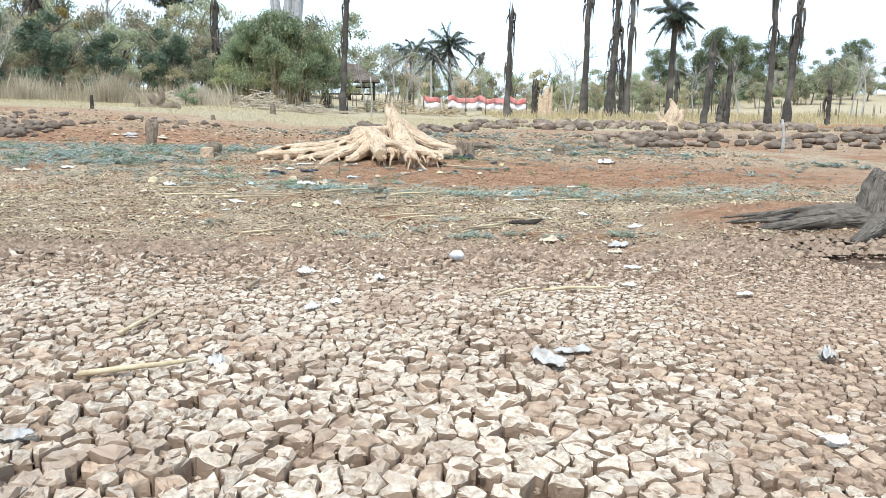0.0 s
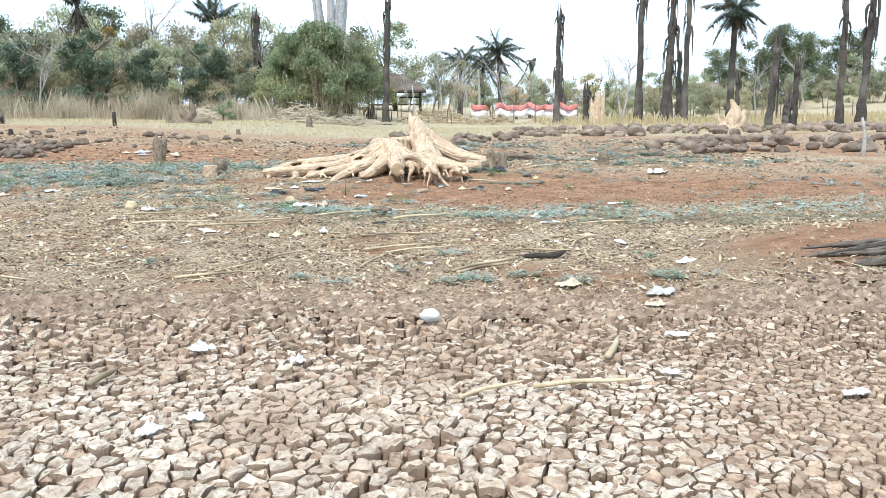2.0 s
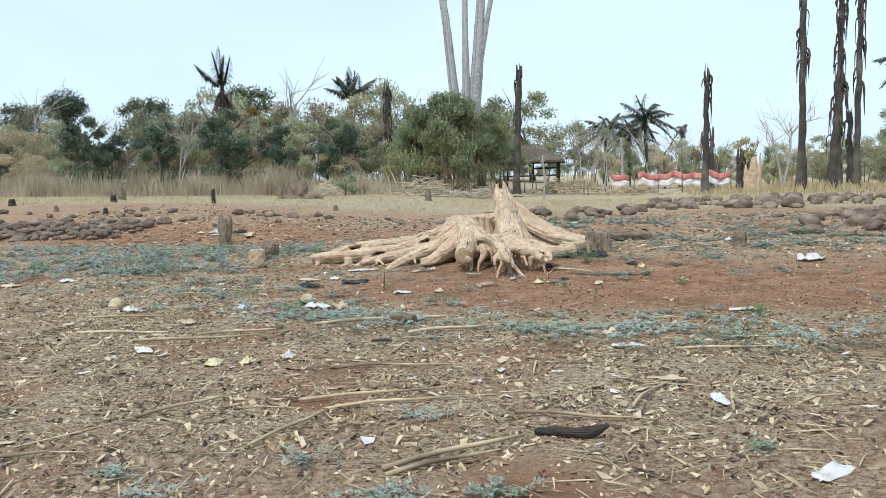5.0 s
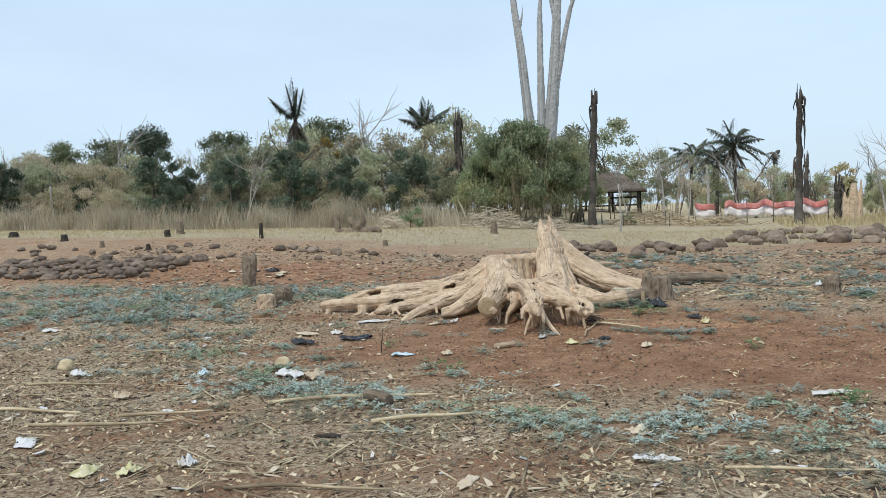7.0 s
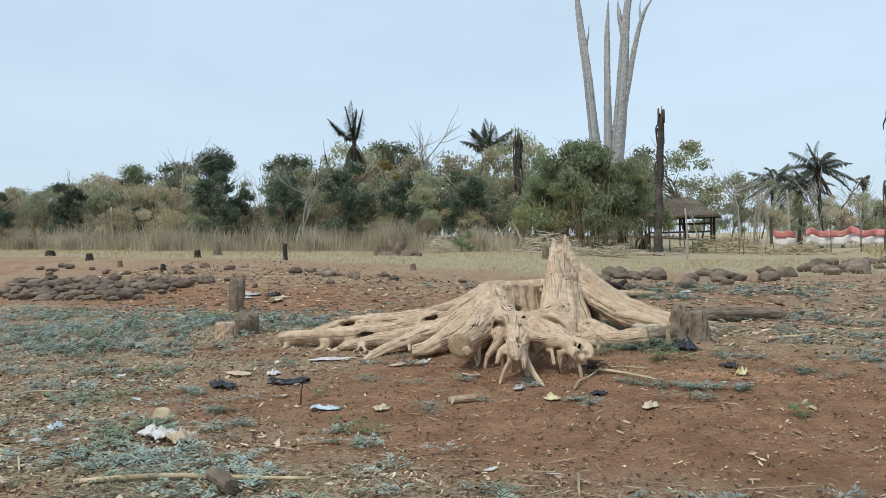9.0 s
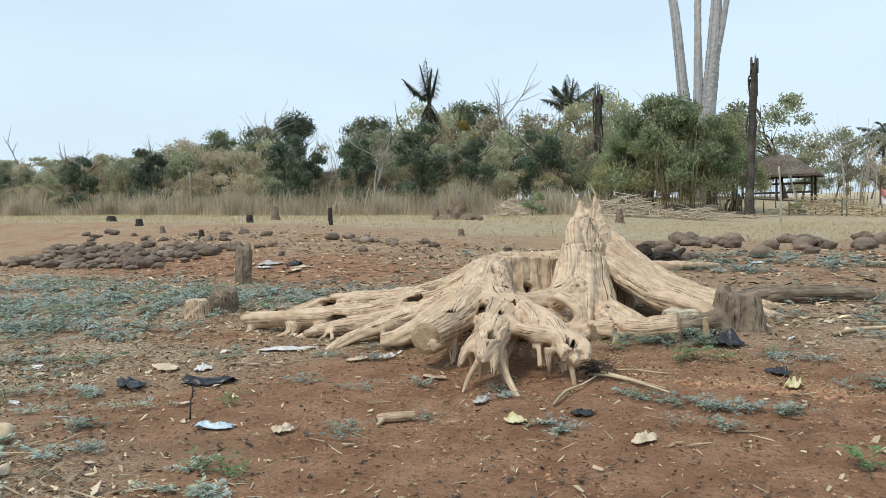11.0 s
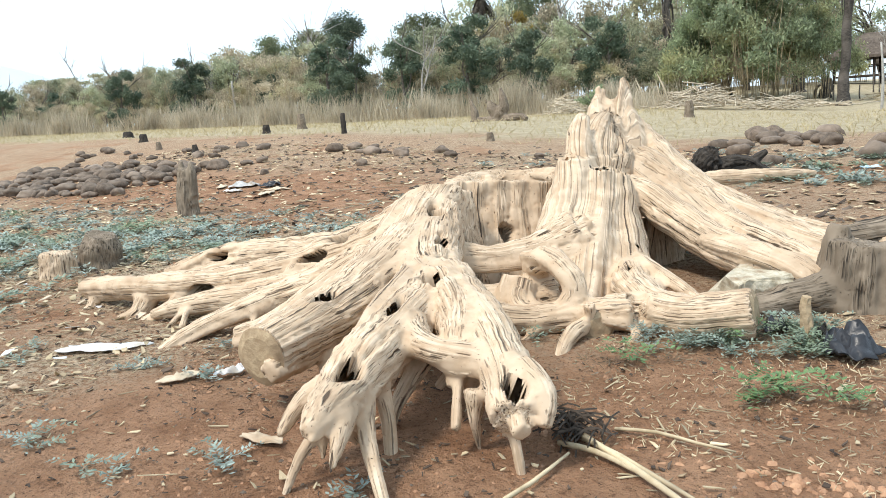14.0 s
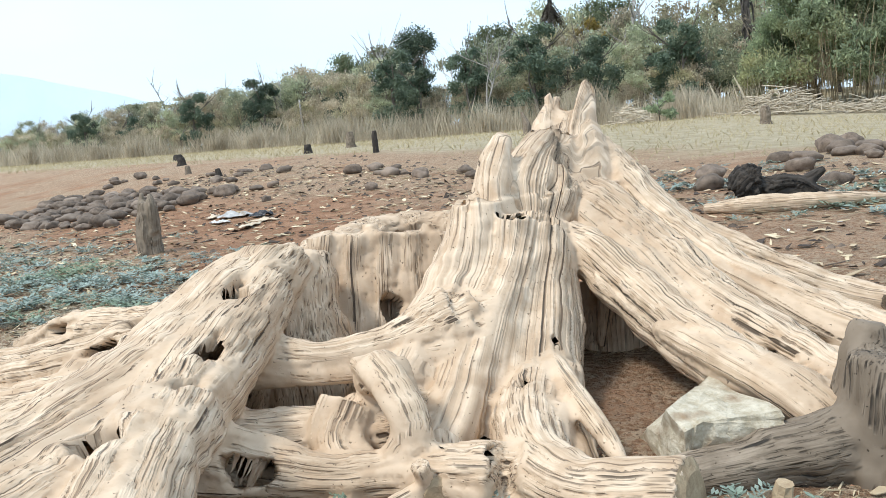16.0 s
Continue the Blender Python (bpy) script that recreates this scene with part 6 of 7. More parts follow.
for _ in range(15):
    q = Vector(unit(1, sr)[0])
    bm.verts.new((max(-0.4, min(0.42, q.x)) * 1.2, max(-0.36, min(0.38, q.y)), max(-0.3, min(0.3, q.z)) * 1.05))
bmesh.ops.convex_hull(bm, input=bm.verts)
bmesh.ops.triangulate(bm, faces=list(bm.faces))
bmesh.ops.subdivide_edges(bm, edges=list(bm.edges), cuts=5, use_grid_fill=True)
for q in bm.verts:
    q.co *= 1 + 0.16 * noise.noise(q.co * 3.5) + 0.09 * abs(noise.noise(q.co * 9)) - 0.05 * abs(noise.noise(q.co * 21))
pale = bpy.data.meshes.new("rock")
bm.to_mesh(pale)
bm.free()
pale.materials.append(STONE_PALE)
ps = thing("rock", 0.06, 22.27, 0.16, -40, "pale chalky broken stone beside the stump's roots", "stone", me=pale)
ps.scale = (0.5, 0.42, 0.44)
ps = thing("rock", -1.28, 21.82, 0.14, 10, "rounded brown stone lying inside the hollow", "stone", me=rocks[0])
ps.scale = (0.26, 0.2, 0.24)

# ---------------------------------------------------------------- rubbish and small wood on the bed


def sheet(w, d, h, m, r, cells=20, name="plastic_bag"):
    """A thin crumpled sheet with an uneven outline, lying in folds."""
    off = Vector((r.uniform(0, 90), r.uniform(0, 90), 0))
    ny2 = max(6, int(cells * d / w))
    v, f = [], []
    for j in range(ny2 + 1):
        for i in range(cells + 1):
            a, b = i / cells * 2 - 1, j / ny2 * 2 - 1
            a, b = a * math.sqrt(1 - 0.42 * b * b), b * math.sqrt(1 - 0.42 * a * a)
            e = 1 - 0.35 * abs(noise.noise(Vector((a * 1.3, b * 1.3, 7)) + off))
            k = 0.86 + 0.2 * noise.noise(Vector((a * 1.2, b * 1.2, 0)) + off)
            p = Vector((a * 2.4, b * 2.4, 2)) + off
            z = 0.6 * h * (abs(noise.noise(p * 0.7)) * 1.5 + abs(noise.noise(p * 1.7)) * 0.5 + 0.12 * noise.noise(p * 4)) * (1.1 - 0.85 * max(abs(a), abs(b)) ** 2)
            v.append((a * w / 2 * k * e + 0.05 * w * noise.noise(p * 1.3), b * d / 2 * k * e + 0.07 * d * noise.noise(p * 1.2 + Vector((3, 3, 3))), 0.006 + max(0.0, z)))
    f = [(j * (cells + 1) + i, j * (cells + 1) + i + 1, (j + 1) * (cells + 1) + i + 1, (j + 1) * (cells + 1) + i) for j in range(ny2) for i in range(cells)]
    v += [(x, y, max(0.0, z - 0.005)) for x, y, z in v]
    n = (cells + 1) * (ny2 + 1)
    f += [tuple(n + q for q in reversed(k)) for k in f]
    rim = [i for i in range(cells + 1)] + [j * (cells + 1) + cells for j in range(1, ny2 + 1)] + [ny2 * (cells + 1) + i for i in range(cells - 1, -1, -1)] + [j * (cells + 1) for j in range(ny2 - 1, 0, -1)]
    f += [(rim[i], rim[i - 1], n + rim[i - 1], n + rim[i]) for i in range(len(rim))]
    return mesh_of(name, v, f, m, True)


def balled(size, m, r, name="plastic_bag"):
    bm = bmesh.new()
    bmesh.ops.create_icosphere(bm, subdivisions=3, radius=0.5)
    off = Vector((r.uniform(0, 90), 0, 0))
    for q in bm.verts:
        k = 1 + 0.45 * abs(noise.noise(q.co * 3 + off)) - 0.2 * abs(noise.noise(q.co * 7 + off))
        q.co = Vector((q.co.x * k, q.co.y * k * 0.85, max(-0.3, q.co.z * k * 0.7) + 0.3)) * size
    me = bpy.data.meshes.new(name)
    bm.to_mesh(me)
    bm.free()
    me.materials.append(m)
    me.polygons.foreach_set("use_smooth", [True] * len(me.polygons))
    return me


br = np.random.default_rng(64)


def rest_z(x, y):
    """Height of the mud plates' tops or of the soil."""
    return float(gz(x, y)) + 0.012


def drop(name, x, y, w, d, h, m, label, cat, rz=None, group=""):
    return thing(name, x, y, rest_z(x, y), br.uniform(0, 360) if rz is None else rz, label, cat, group, me=sheet(w, d, h, m, br, name=name))


thing("plastic_bag", 0.2, 8.36, rest_z(0.2, 8.36), 20, "balled-up white plastic bag on cracked mud", "bag", me=balled(0.15, WHITE_BAG, br))
for x, y, w, d, h, m, lab in [
    (-1.24, 7.5, 0.22, 0.12, 0.09, WHITE_BAG, "crumpled white plastic bag between mud plates"),
    (-0.53, 7.22, 0.12, 0.10, 0.09, WHITE_BAG, "small white plastic scrap on the mud"),
    (-0.95, 6.0, 0.16, 0.11, 0.07, WHITE_BAG, "folded white plastic scrap on the mud"),
    (-0.79, 6.2, 0.13, 0.10, 0.08, WHITE_BAG, "puffed white plastic scrap on the mud"),
    (1.94, 7.95, 0.24, 0.11, 0.05, WHITE_BAG, "flat white plastic bag on the brown mud"),
    (1.71, 7.05, 0.15, 0.08, 0.05, WHITE_BAG, "thin white wrapper on the mud"),
    (2.6, 6.7, 0.2, 0.1, 0.05, WHITE_BAG, "dusty white plastic strip on the mud"),
    (0.68, 4.75, 0.36, 0.2, 0.12, GREY_BAG, "torn grey plastic bag stuck in a crack"),
    (0.86, 4.95, 0.3, 0.12, 0.06, GREY_BAG, "grey dusty plastic strip on mud plates"),
    (-1.3, 4.62, 0.13, 0.13, 0.12, GREY_BAG, "clear crumpled plastic cup on the mud"),
    (-1.92, 3.5, 0.2, 0.13, 0.06, GREY_BAG, "bluish grey plastic scrap among mud plates"),
    (1.85, 3.55, 0.16, 0.1, 0.06, WHITE_BAG, "white torn plastic scrap among mud plates"),
    (2.45, 4.9, 0.12, 0.16, 0.12, GREY_BAG, "grey plastic sleeve standing in a crack"),
    (-2.72, 16.62, 0.6, 0.34, 0.13, WHITE_BAG, "large torn white plastic bag on the weeds"),
    (-2.35, 16.5, 0.3, 0.26, 0.2, TAN_CLOTH, "dirty tan rag heaped beside a white bag"),
    (-5.35, 16.2, 0.34, 0.2, 0.1, WHITE_BAG, "white crumpled paper beside a coconut"),
    (-3.8, 16.5, 0.2, 0.16, 0.1, BLUE_BAG, "pale blue plastic cup and wrapper"),
    (-3.55, 16.1, 0.16, 0.09, 0.06, WHITE_BAG, "thin white wrapper on the litter"),
    (-3.9, 15.3, 0.26, 0.22, 0.14, TAN_CLOTH, "tan crumpled sack on dry stalks"),
    (-3.4, 13.65, 0.42, 0.2, 0.06, WHITE_BAG, "flat whitish plastic sheet with a dark edge"),
    (-2.3, 13.15, 0.32, 0.2, 0.08, YELLOW_BAG, "yellow snack wrappers lying together"),
    (-2.0, 13.25, 0.22, 0.16, 0.09, YELLOW_BAG, "crumpled yellow wrapper on dry litter"),
    (-1.7, 13.5, 0.2, 0.16, 0.12, WHITE_BAG, "small puffed white bag on dry litter"),
    (1.85, 13.0, 0.4, 0.12, 0.04, TAN_CLOTH, "long pale paper strip on the soil"),
    (2.2, 12.3, 0.4, 0.12, 0.04, WHITE_BAG, "long thin white strip on the soil"),
    (2.62, 10.7, 0.42, 0.16, 0.06, WHITE_BAG, "white plastic strip near the mound"),
    (1.35, 9.8, 0.22, 0.3, 0.08, TAN_CLOTH, "tan cardboard scrap on crumbled earth"),
    (2.1, 9.35, 0.32, 0.24, 0.1, GREY_BAG, "grey-brown flat scrap on crumbled earth"),
    (1.98, 8.9, 0.2, 0.14, 0.06, TAN_CLOTH, "pale dry husk on crumbled earth"),
    (1.3, 15.1, 0.3, 0.2, 0.08, TAN_CLOTH, "folded tan paper on the weedy strip"),
    (1.5, 14.4, 0.4, 0.12, 0.05, WHITE_BAG, "white flat wrapper on the weedy strip"),
    (0.4, 13.6, 0.36, 0.12, 0.06, TAN_CLOTH, "pale broad dry sheath on litter"),
    (2.8, 16.75, 0.5, 0.14, 0.05, WHITE_BAG, "long white cloth strip beside a weed"),
    (-3.65, 18.5, 0.5, 0.26, 0.12, BLACK_BAG, "dark brown-black plastic bag on red soil"),
    (-3.0, 18.82, 0.62, 0.24, 0.13, BLACK_BAG, "long crumpled black plastic bag on red soil"),
    (-3.95, 19.12, 0.55, 0.26, 0.06, TAN_CLOTH, "flattened tan cardboard on red soil"),
    (-3.5, 19.2, 0.26, 0.2, 0.1, WHITE_BAG, "off-white crumpled paper beside cardboard"),
    (-3.35, 20.2, 0.7, 0.22, 0.05, WHITE_BAG, "long pale paper lying before the roots"),
    (-2.08, 20.24, 0.22, 0.1, 0.06, WHITE_BAG, "small white and red wrapper under the roots"),
    (-2.3, 20.05, 0.3, 0.12, 0.05, TAN_CLOTH, "torn tan paper strip under the roots"),
    (-1.88, 17.87, 0.34, 0.18, 0.07, BLUE_BAG, "blue and white striped plastic bag"),
    (-1.36, 18.02, 0.2, 0.17, 0.07, TAN_CLOTH, "folded cream paper on bare soil"),
    (0.02, 18.85, 0.22, 0.18, 0.1, YELLOW_BAG, "crushed yellow-white plastic wrapper"),
    (0.38, 19.18, 0.22, 0.14, 0.07, BLACK_BAG, "dark rag on bare soil"),
    (0.94, 18.8, 0.26, 0.15, 0.07, TAN_CLOTH, "cream paper bag lying on bare soil"),
    (0.78, 21.62, 0.5, 0.34, 0.26, BLACK_BAG, "glossy black plastic bag before the sawn stump"),
    (0.4, 21.8, 0.2, 0.16, 0.14, BLACK_BAG, "black plastic bundle beneath the sawn root"),
    (1.39, 20.74, 0.3, 0.16, 0.08, BLACK_BAG, "thin black plastic scrap on grey weeds"),
    (1.56, 20.38, 0.16, 0.14, 0.12, YELLOW_BAG, "bright yellow-green wrapper by broken clods"),
    (-0.45, 19.2, 0.2, 0.12, 0.08, GREY_BAG, "grey dusty rag below the roots"),
    (-1.2, 19.7, 0.3, 0.1, 0.04, TAN_CLOTH, "brittle tan strip under the sawn root"),
    (4.3, 21.0, 0.6, 0.35, 0.18, WHITE_BAG, "white plastic heap on the reddish bed"),
    (3.3, 24.4, 0.3, 0.2, 0.1, WHITE_BAG, "white scrap on the reddish bed"),
    (-10.1, 26.9, 0.7, 0.35, 0.14, GREY_BAG, "grey flattened sheet heaped with driftwood"),
    (-9.5, 27.0, 0.5, 0.3, 0.16, BLACK_BAG, "dark rotted rubbish heaped with driftwood"),
    (-10.6, 26.8, 0.6, 0.22, 0.1, TAN_CLOTH, "tan bark slab heaped with driftwood"),
    (-9.0, 26.7, 0.6, 0.2, 0.08, TAN_CLOTH, "sun-bleached bark slab by a post"),
    (-8.9, 26.4, 0.9, 0.3, 0.08, TAN_CLOTH, "long tan sheet lying by a post"),
    (-9.9, 26.5, 0.45, 0.25, 0.08, WHITE_BAG, "off-white rubbish beside a post"),
    (-9.4, 18.4, 0.5, 0.3, 0.1, TAN_CLOTH, "pale rubbish at the edge of the weeds"),
    (-8.6, 18.9, 0.4, 0.25, 0.1, WHITE_BAG, "white rubbish at the edge of the weeds"),
    (-6.9, 20.3, 0.22, 0.16, 0.1, BLACK_BAG, "black scrap among blue-green weeds"),
    (-0.35, 28.6, 0.3, 0.2, 0.06, BLUE_BAG, "small blue-white scrap on far soil"),
]:
    cat = "bag" if "bag" in lab else ("paper" if "paper" in lab or "card" in lab else "litter")
    drop("paper_scrap" if cat == "paper" else ("plastic_bag" if cat == "bag" else "litter_scrap"), x, y, w, d, h, m, lab, cat)


def stick(x0, y0, x1, y1, r0, label, m=TWIG, lift=0.02, name="stick", bend=0.06):
    z0, z1 = rest_z(x0, y0) + r0 * 0.6, rest_z(x1, y1) + r0 * 0.6 + lift
    mx, my = (x0 + x1) / 2, (y0 + y1) / 2
    L = math.hypot(x1 - x0, y1 - y0)
    nx2, ny3 = -(y1 - y0) / L, (x1 - x0) / L
    b = bend * L * br.uniform(-1, 1)
    zm = (z0 + z1) / 2
    v, f = tube([(x0 - mx, y0 - my, z0 - zm, r0), (nx2 * b - (x1 - x0) * 0.15, ny3 * b - (y1 - y0) * 0.15, 0.01, r0 * 0.95), (nx2 * b * 0.6 + (x1 - x0) * 0.2, ny3 * b * 0.6 + (y1 - y0) * 0.2, 0.005, r0 * 0.8), (x1 - mx, y1 - my, z1 - zm, r0 * 0.5)], 7, 0.12, 0.12, int(br.integers(999)))
    return thing(name, mx, my, zm, 0, label, "stick", "dry sticks on the ground", me=mesh_of(name, v, f, m, True))


DRYSTICK = "dry pale stick lying on the ground"
for a in [(0.1, 19.3, 0.1, 20.12, 0.011), (-0.02, 20.35, 0.82, 19.82, 0.014), (0.05, 20.3, 0.72, 19.95, 0.012), (0.0, 20.22, 0.5, 20.05, 0.012), (0.15, 20.42, 0.65, 20.38, 0.008), (-2.2, 15.35, -0.7, 15.95, 0.02), (-3.3, 14.6, -2.5, 14.9, 0.016), (-3.9, 14.1, -2.6, 14.45, 0.018), (-0.9, 14.9, -0.1, 15.3, 0.02), (0.25, 10.6, 0.95, 11.3, 0.018), (0.3, 10.5, 0.85, 11.0, 0.015), (-0.9, 12.0, 0.2, 12.5, 0.014), (-0.6, 11.8, 0.3, 12.2, 0.012), (-0.75, 10.9, -0.55, 11.7, 0.013), (-1.9, 11.4, -1.5, 12.0, 0.013), (1.6, 12.1, 1.85, 12.8, 0.012), (1.95, 14.3, 2.9, 14.4, 0.012), (2.9, 10.5, 3.0, 10.9, 0.014), (-2.5, 10.2, -1.9, 10.5, 0.015), (0.9, 6.75, 1.5, 6.85, 0.014), (0.5, 6.55, 0.85, 6.8, 0.012), (1.38, 7.35, 1.5, 7.75, 0.022), (-2.0, 4.35, -1.4, 4.6, 0.018), (-2.1, 5.2, -2.0, 5.8, 0.014), (-1.6, 6.7, -1.55, 6.95, 0.02), (1.6, 22.3, 2.2, 23.0, 0.02), (-5.5, 15.6, -4.4, 15.75, 0.014), (-4.9, 14.5, -3.7, 14.55, 0.016), (-5.6, 17.5, -5.1, 17.7, 0.012), (-1.1, 13.1, 0.0, 13.3, 0.013), (0.8, 11.9, 1.6, 11.75, 0.014)]:
    stick(*a, DRYSTICK)
stick(-2.2, 17.93, -2.19, 17.96, 0.007, "thin dark stick standing in the soil", DARK_WOOD, 0.3)
v, f = tube([(0, 0, -0.06, 0.034), (0.004, 0.0, 0.08, 0.031), (-0.004, 0.006, 0.17, 0.028), (0.004, 0.0, 0.225, 0.022)], 8, 0.03, 0.16, 5)
thing("wooden_stake", 0.57, 21.73, None, 20, "short weathered stake standing before the stump", "stake", me=mesh_of("wooden_stake", v, f, CUT))

piece = fuse("wood_piece", [[(-0.88, 18.46, -0.085, 0.032), (-0.78, 18.55, -0.08, 0.038), (-0.67, 18.64, -0.075, 0.028)], [(-0.84, 18.49, -0.09, 0.02), (-0.8, 18.36, -0.1, 0.012)]], 0.008, WOOD, 0.004, [(-0.9, 18.43, -0.05, 0.05, 0.03)], (-0.78, 18.55, -0.1), 400)
tagged(piece, "broken bleached branch piece on bare soil", "wood piece")
piece = fuse("wood_piece", [[(-1.35, 15.75, -0.13, 0.05), (-1.2, 15.65, -0.12, 0.06), (-1.02, 15.55, -0.13, 0.055)]], 0.01, WOOD_GREY, 0.004, (), (-1.2, 15.65, -0.17), 401)
tagged(piece, "short brown log piece among weeds", "wood piece")
piece = fuse("wood_piece", [[(1.0, 11.42, -0.15, 0.02), (1.15, 11.4, -0.14, 0.035), (1.35, 11.38, -0.13, 0.04), (1.47, 11.4, -0.08, 0.015)]], 0.008, WOOD_DARK, 0.006, [(1.25, 11.4, -0.03, 0.09, 0.04)], (1.25, 11.4, -0.16), 402)
tagged(piece, "dark curled piece of bark on the ground", "bark")
piece = fuse("wood_piece", [[(-1.16, 14.37, -0.17, 0.012), (-1.05, 14.4, -0.165, 0.022), (-0.93, 14.41, -0.165, 0.015)]], 0.008, WOOD_DARK, 0.004, (), (-1.05, 14.4, -0.17), 403)
tagged(piece, "dark knotted branch piece on dry litter", "bark")
for x, y, s, lab in [(-5.75, 16.4, 0.19, "round brown coconut on the soil"), (-3.05, 17.0, 0.17, "brown coconut husk beside a white bag")]:
    ob = thing("coconut", x, y, rest_z(x, y) + s * 0.3, 0, lab, "coconut", me=rocks[3].copy())
    ob.data.materials.clear()
    ob.data.materials.append(TWIG)
    ob.scale = (s, s, s * 1.4)
nest = []
for k in range(70):
    a = br.uniform(0, 6.28)
    c = np.array([0.02 + br.normal(0, 0.07), 20.32 + br.normal(0, 0.05), 0])
    z = float(gz(c[0], c[1])) + br.uniform(0.01, 0.09)
    d = np.array([math.cos(a), math.sin(a), br.uniform(-0.2, 0.3)]) * br.uniform(0.04, 0.1)
    nest.append(tube([(*(c + d * -1 + (0, 0, z)), 0.004), (*(c + (0, 0, z + 0.02)), 0.005), (*(c + d + (0, 0, z)), 0.002)], 3, 0.05))
v, f = joined(nest)
tagged(new("root_fibre", mesh_of("root_fibre", v, f, DARK_WOOD)), "tangled nest of black root fibres", "fibre", kind="stuff")

# ---------------------------------------------------------------- weeds
wr = np.random.default_rng(12)


def weed_patch(name, spots_, m, leaf, label, height=0.05):
    """Sprawling low weeds: (x, y, rx, ry, plants) in plan, feathery leaflets along creeping stems."""
    c, ax, ay = [], [], []
    for x, y, rx, ry, n in spots_:
        hubs = wr.normal(0, 0.55, (max(2, n // 3), 2))
        for _ in range(max(2, int(n * 0.38))):
            q = hubs[int(wr.integers(len(hubs)))] + wr.normal(0, 0.16, 2)
            px, py = x + q[0] * rx, y + q[1] * ry
            for _s in range(int(wr.integers(3, 7))):
                a, L = wr.uniform(0, 6.28), wr.uniform(0.06, 0.2) * (leaf / 0.014) ** 0.5
                k = int(wr.integers(6, 11))
                t = np.linspace(0.1, 1, k)
                sx, sy = px + np.cos(a) * L * t, py + np.sin(a) * L * t
                h = height * wr.uniform(0.3, 1.3) * np.sin(t * 2.2) + 0.012
                for s in (-1, 1):
                    b = a + s * wr.uniform(0.6, 1.2)
                    ll = leaf * wr.uniform(0.7, 1.4, k)
                    dx, dy = np.cos(b) * ll, np.sin(b) * ll
                    dz = wr.uniform(-0.3, 0.6, k) * ll
                    c.append(np.stack([sx + dx, sy + dy, h + dz], -1))
                    ax.append(np.stack([dx, dy, dz], -1))
                    ay.append(np.stack([-dy, dx, wr.uniform(-0.4, 0.4, k) * ll], -1) * 0.42)
    c, ax, ay = np.vstack(c), np.vstack(ax), np.vstack(ay)
    c[:, 2] += gz(c[:, 0], c[:, 1])
    v, f = quads(c, ax, ay)
    return tagged(new(name, mesh_of(name, v, f, m)), label, "weeds", kind="stuff")


weed_patch("weeds", [(-9.0, 21.6, 3.2, 1.7, 480), (-7.4, 20.2, 1.6, 0.8, 150), (-11.5, 20.0, 2.5, 1.4, 260), (-6.2, 22.8, 1.5, 0.9, 110), (-12.5, 23, 2.5, 1.0, 120), (-7.0, 23.3, 1.6, 0.5, 90)], WEED, 0.026, "carpet of blue-grey creeping weeds on the bed", 0.08)
weed_patch("weeds", [(-2.2, 15.95, 1.2, 0.42, 150), (-3.2, 16.5, 1.2, 0.6, 60), (2.2, 15.4, 3.2, 0.5, 200), (4.8, 15.6, 2.5, 0.6, 110), (-0.2, 15.3, 1.8, 0.5, 60), (-4.4, 17.7, 1.0, 0.5, 60), (-1.2, 16.9, 1.2, 0.3, 30), (6.5, 16.5, 2.0, 0.8, 60)], WEED, 0.017, "strip of grey-green weeds over dry litter", 0.05)
weed_patch("weeds", [(0.71, 19.75, 0.22, 0.07, 14), (0.9, 19.68, 0.2, 0.06, 8), (1.12, 19.64, 0.16, 0.07, 9), (1.34, 19.7, 0.14, 0.06, 8), (1.6, 19.72, 0.3, 0.1, 16), (1.29, 19.2, 0.2, 0.07, 12), (0.21, 18.9, 0.12, 0.05, 7), (0.37, 18.87, 0.14, 0.06, 8), (-2.28, 19.21, 0.16, 0.06, 8), (-0.53, 18.69, 0.1, 0.06, 6), (-0.45, 19.45, 0.16, 0.08, 9), (-1.11, 19.46, 0.15, 0.08, 8), (-1.6, 19.2, 0.15, 0.06, 6), (1.74, 16.49, 0.25, 0.1, 12), (2.14, 16.37, 0.3, 0.12, 16), (2.47, 16.8, 0.15, 0.07, 7), (0.5, 16.25, 0.3, 0.1, 10), (-2.6, 20.1, 0.25, 0.1, 12), (-3.7, 19.8, 0.4, 0.2, 16), (-2.5, 20.6, 0.3, 0.1, 10), (2.2, 20.6, 0.6, 0.3, 26), (2.9, 21.6, 0.9, 0.5, 40), (1.6, 21.3, 0.5, 0.25, 26), (3.8, 20.0, 1.0, 0.4, 34), (-1.9, 17.3, 0.4, 0.2, 10), (-2.9, 17.6, 0.5, 0.25, 16)], WEED, 0.014, "small scattered blue-grey weeds on bare soil", 0.035)
weed_patch("weeds", [(0.16, 21.45, 0.2, 0.12, 64), (0.5, 21.82, 0.14, 0.08, 40), (0.15, 21.62, 0.1, 0.06, 30), (0.64, 21.56, 0.1, 0.07, 40), (-0.62, 21.2, 0.08, 0.06, 6), (-0.95, 18.1, 0.2, 0.1, 12)], WEED, 0.012, "blue-green leafy weeds at the stump's foot", 0.06)
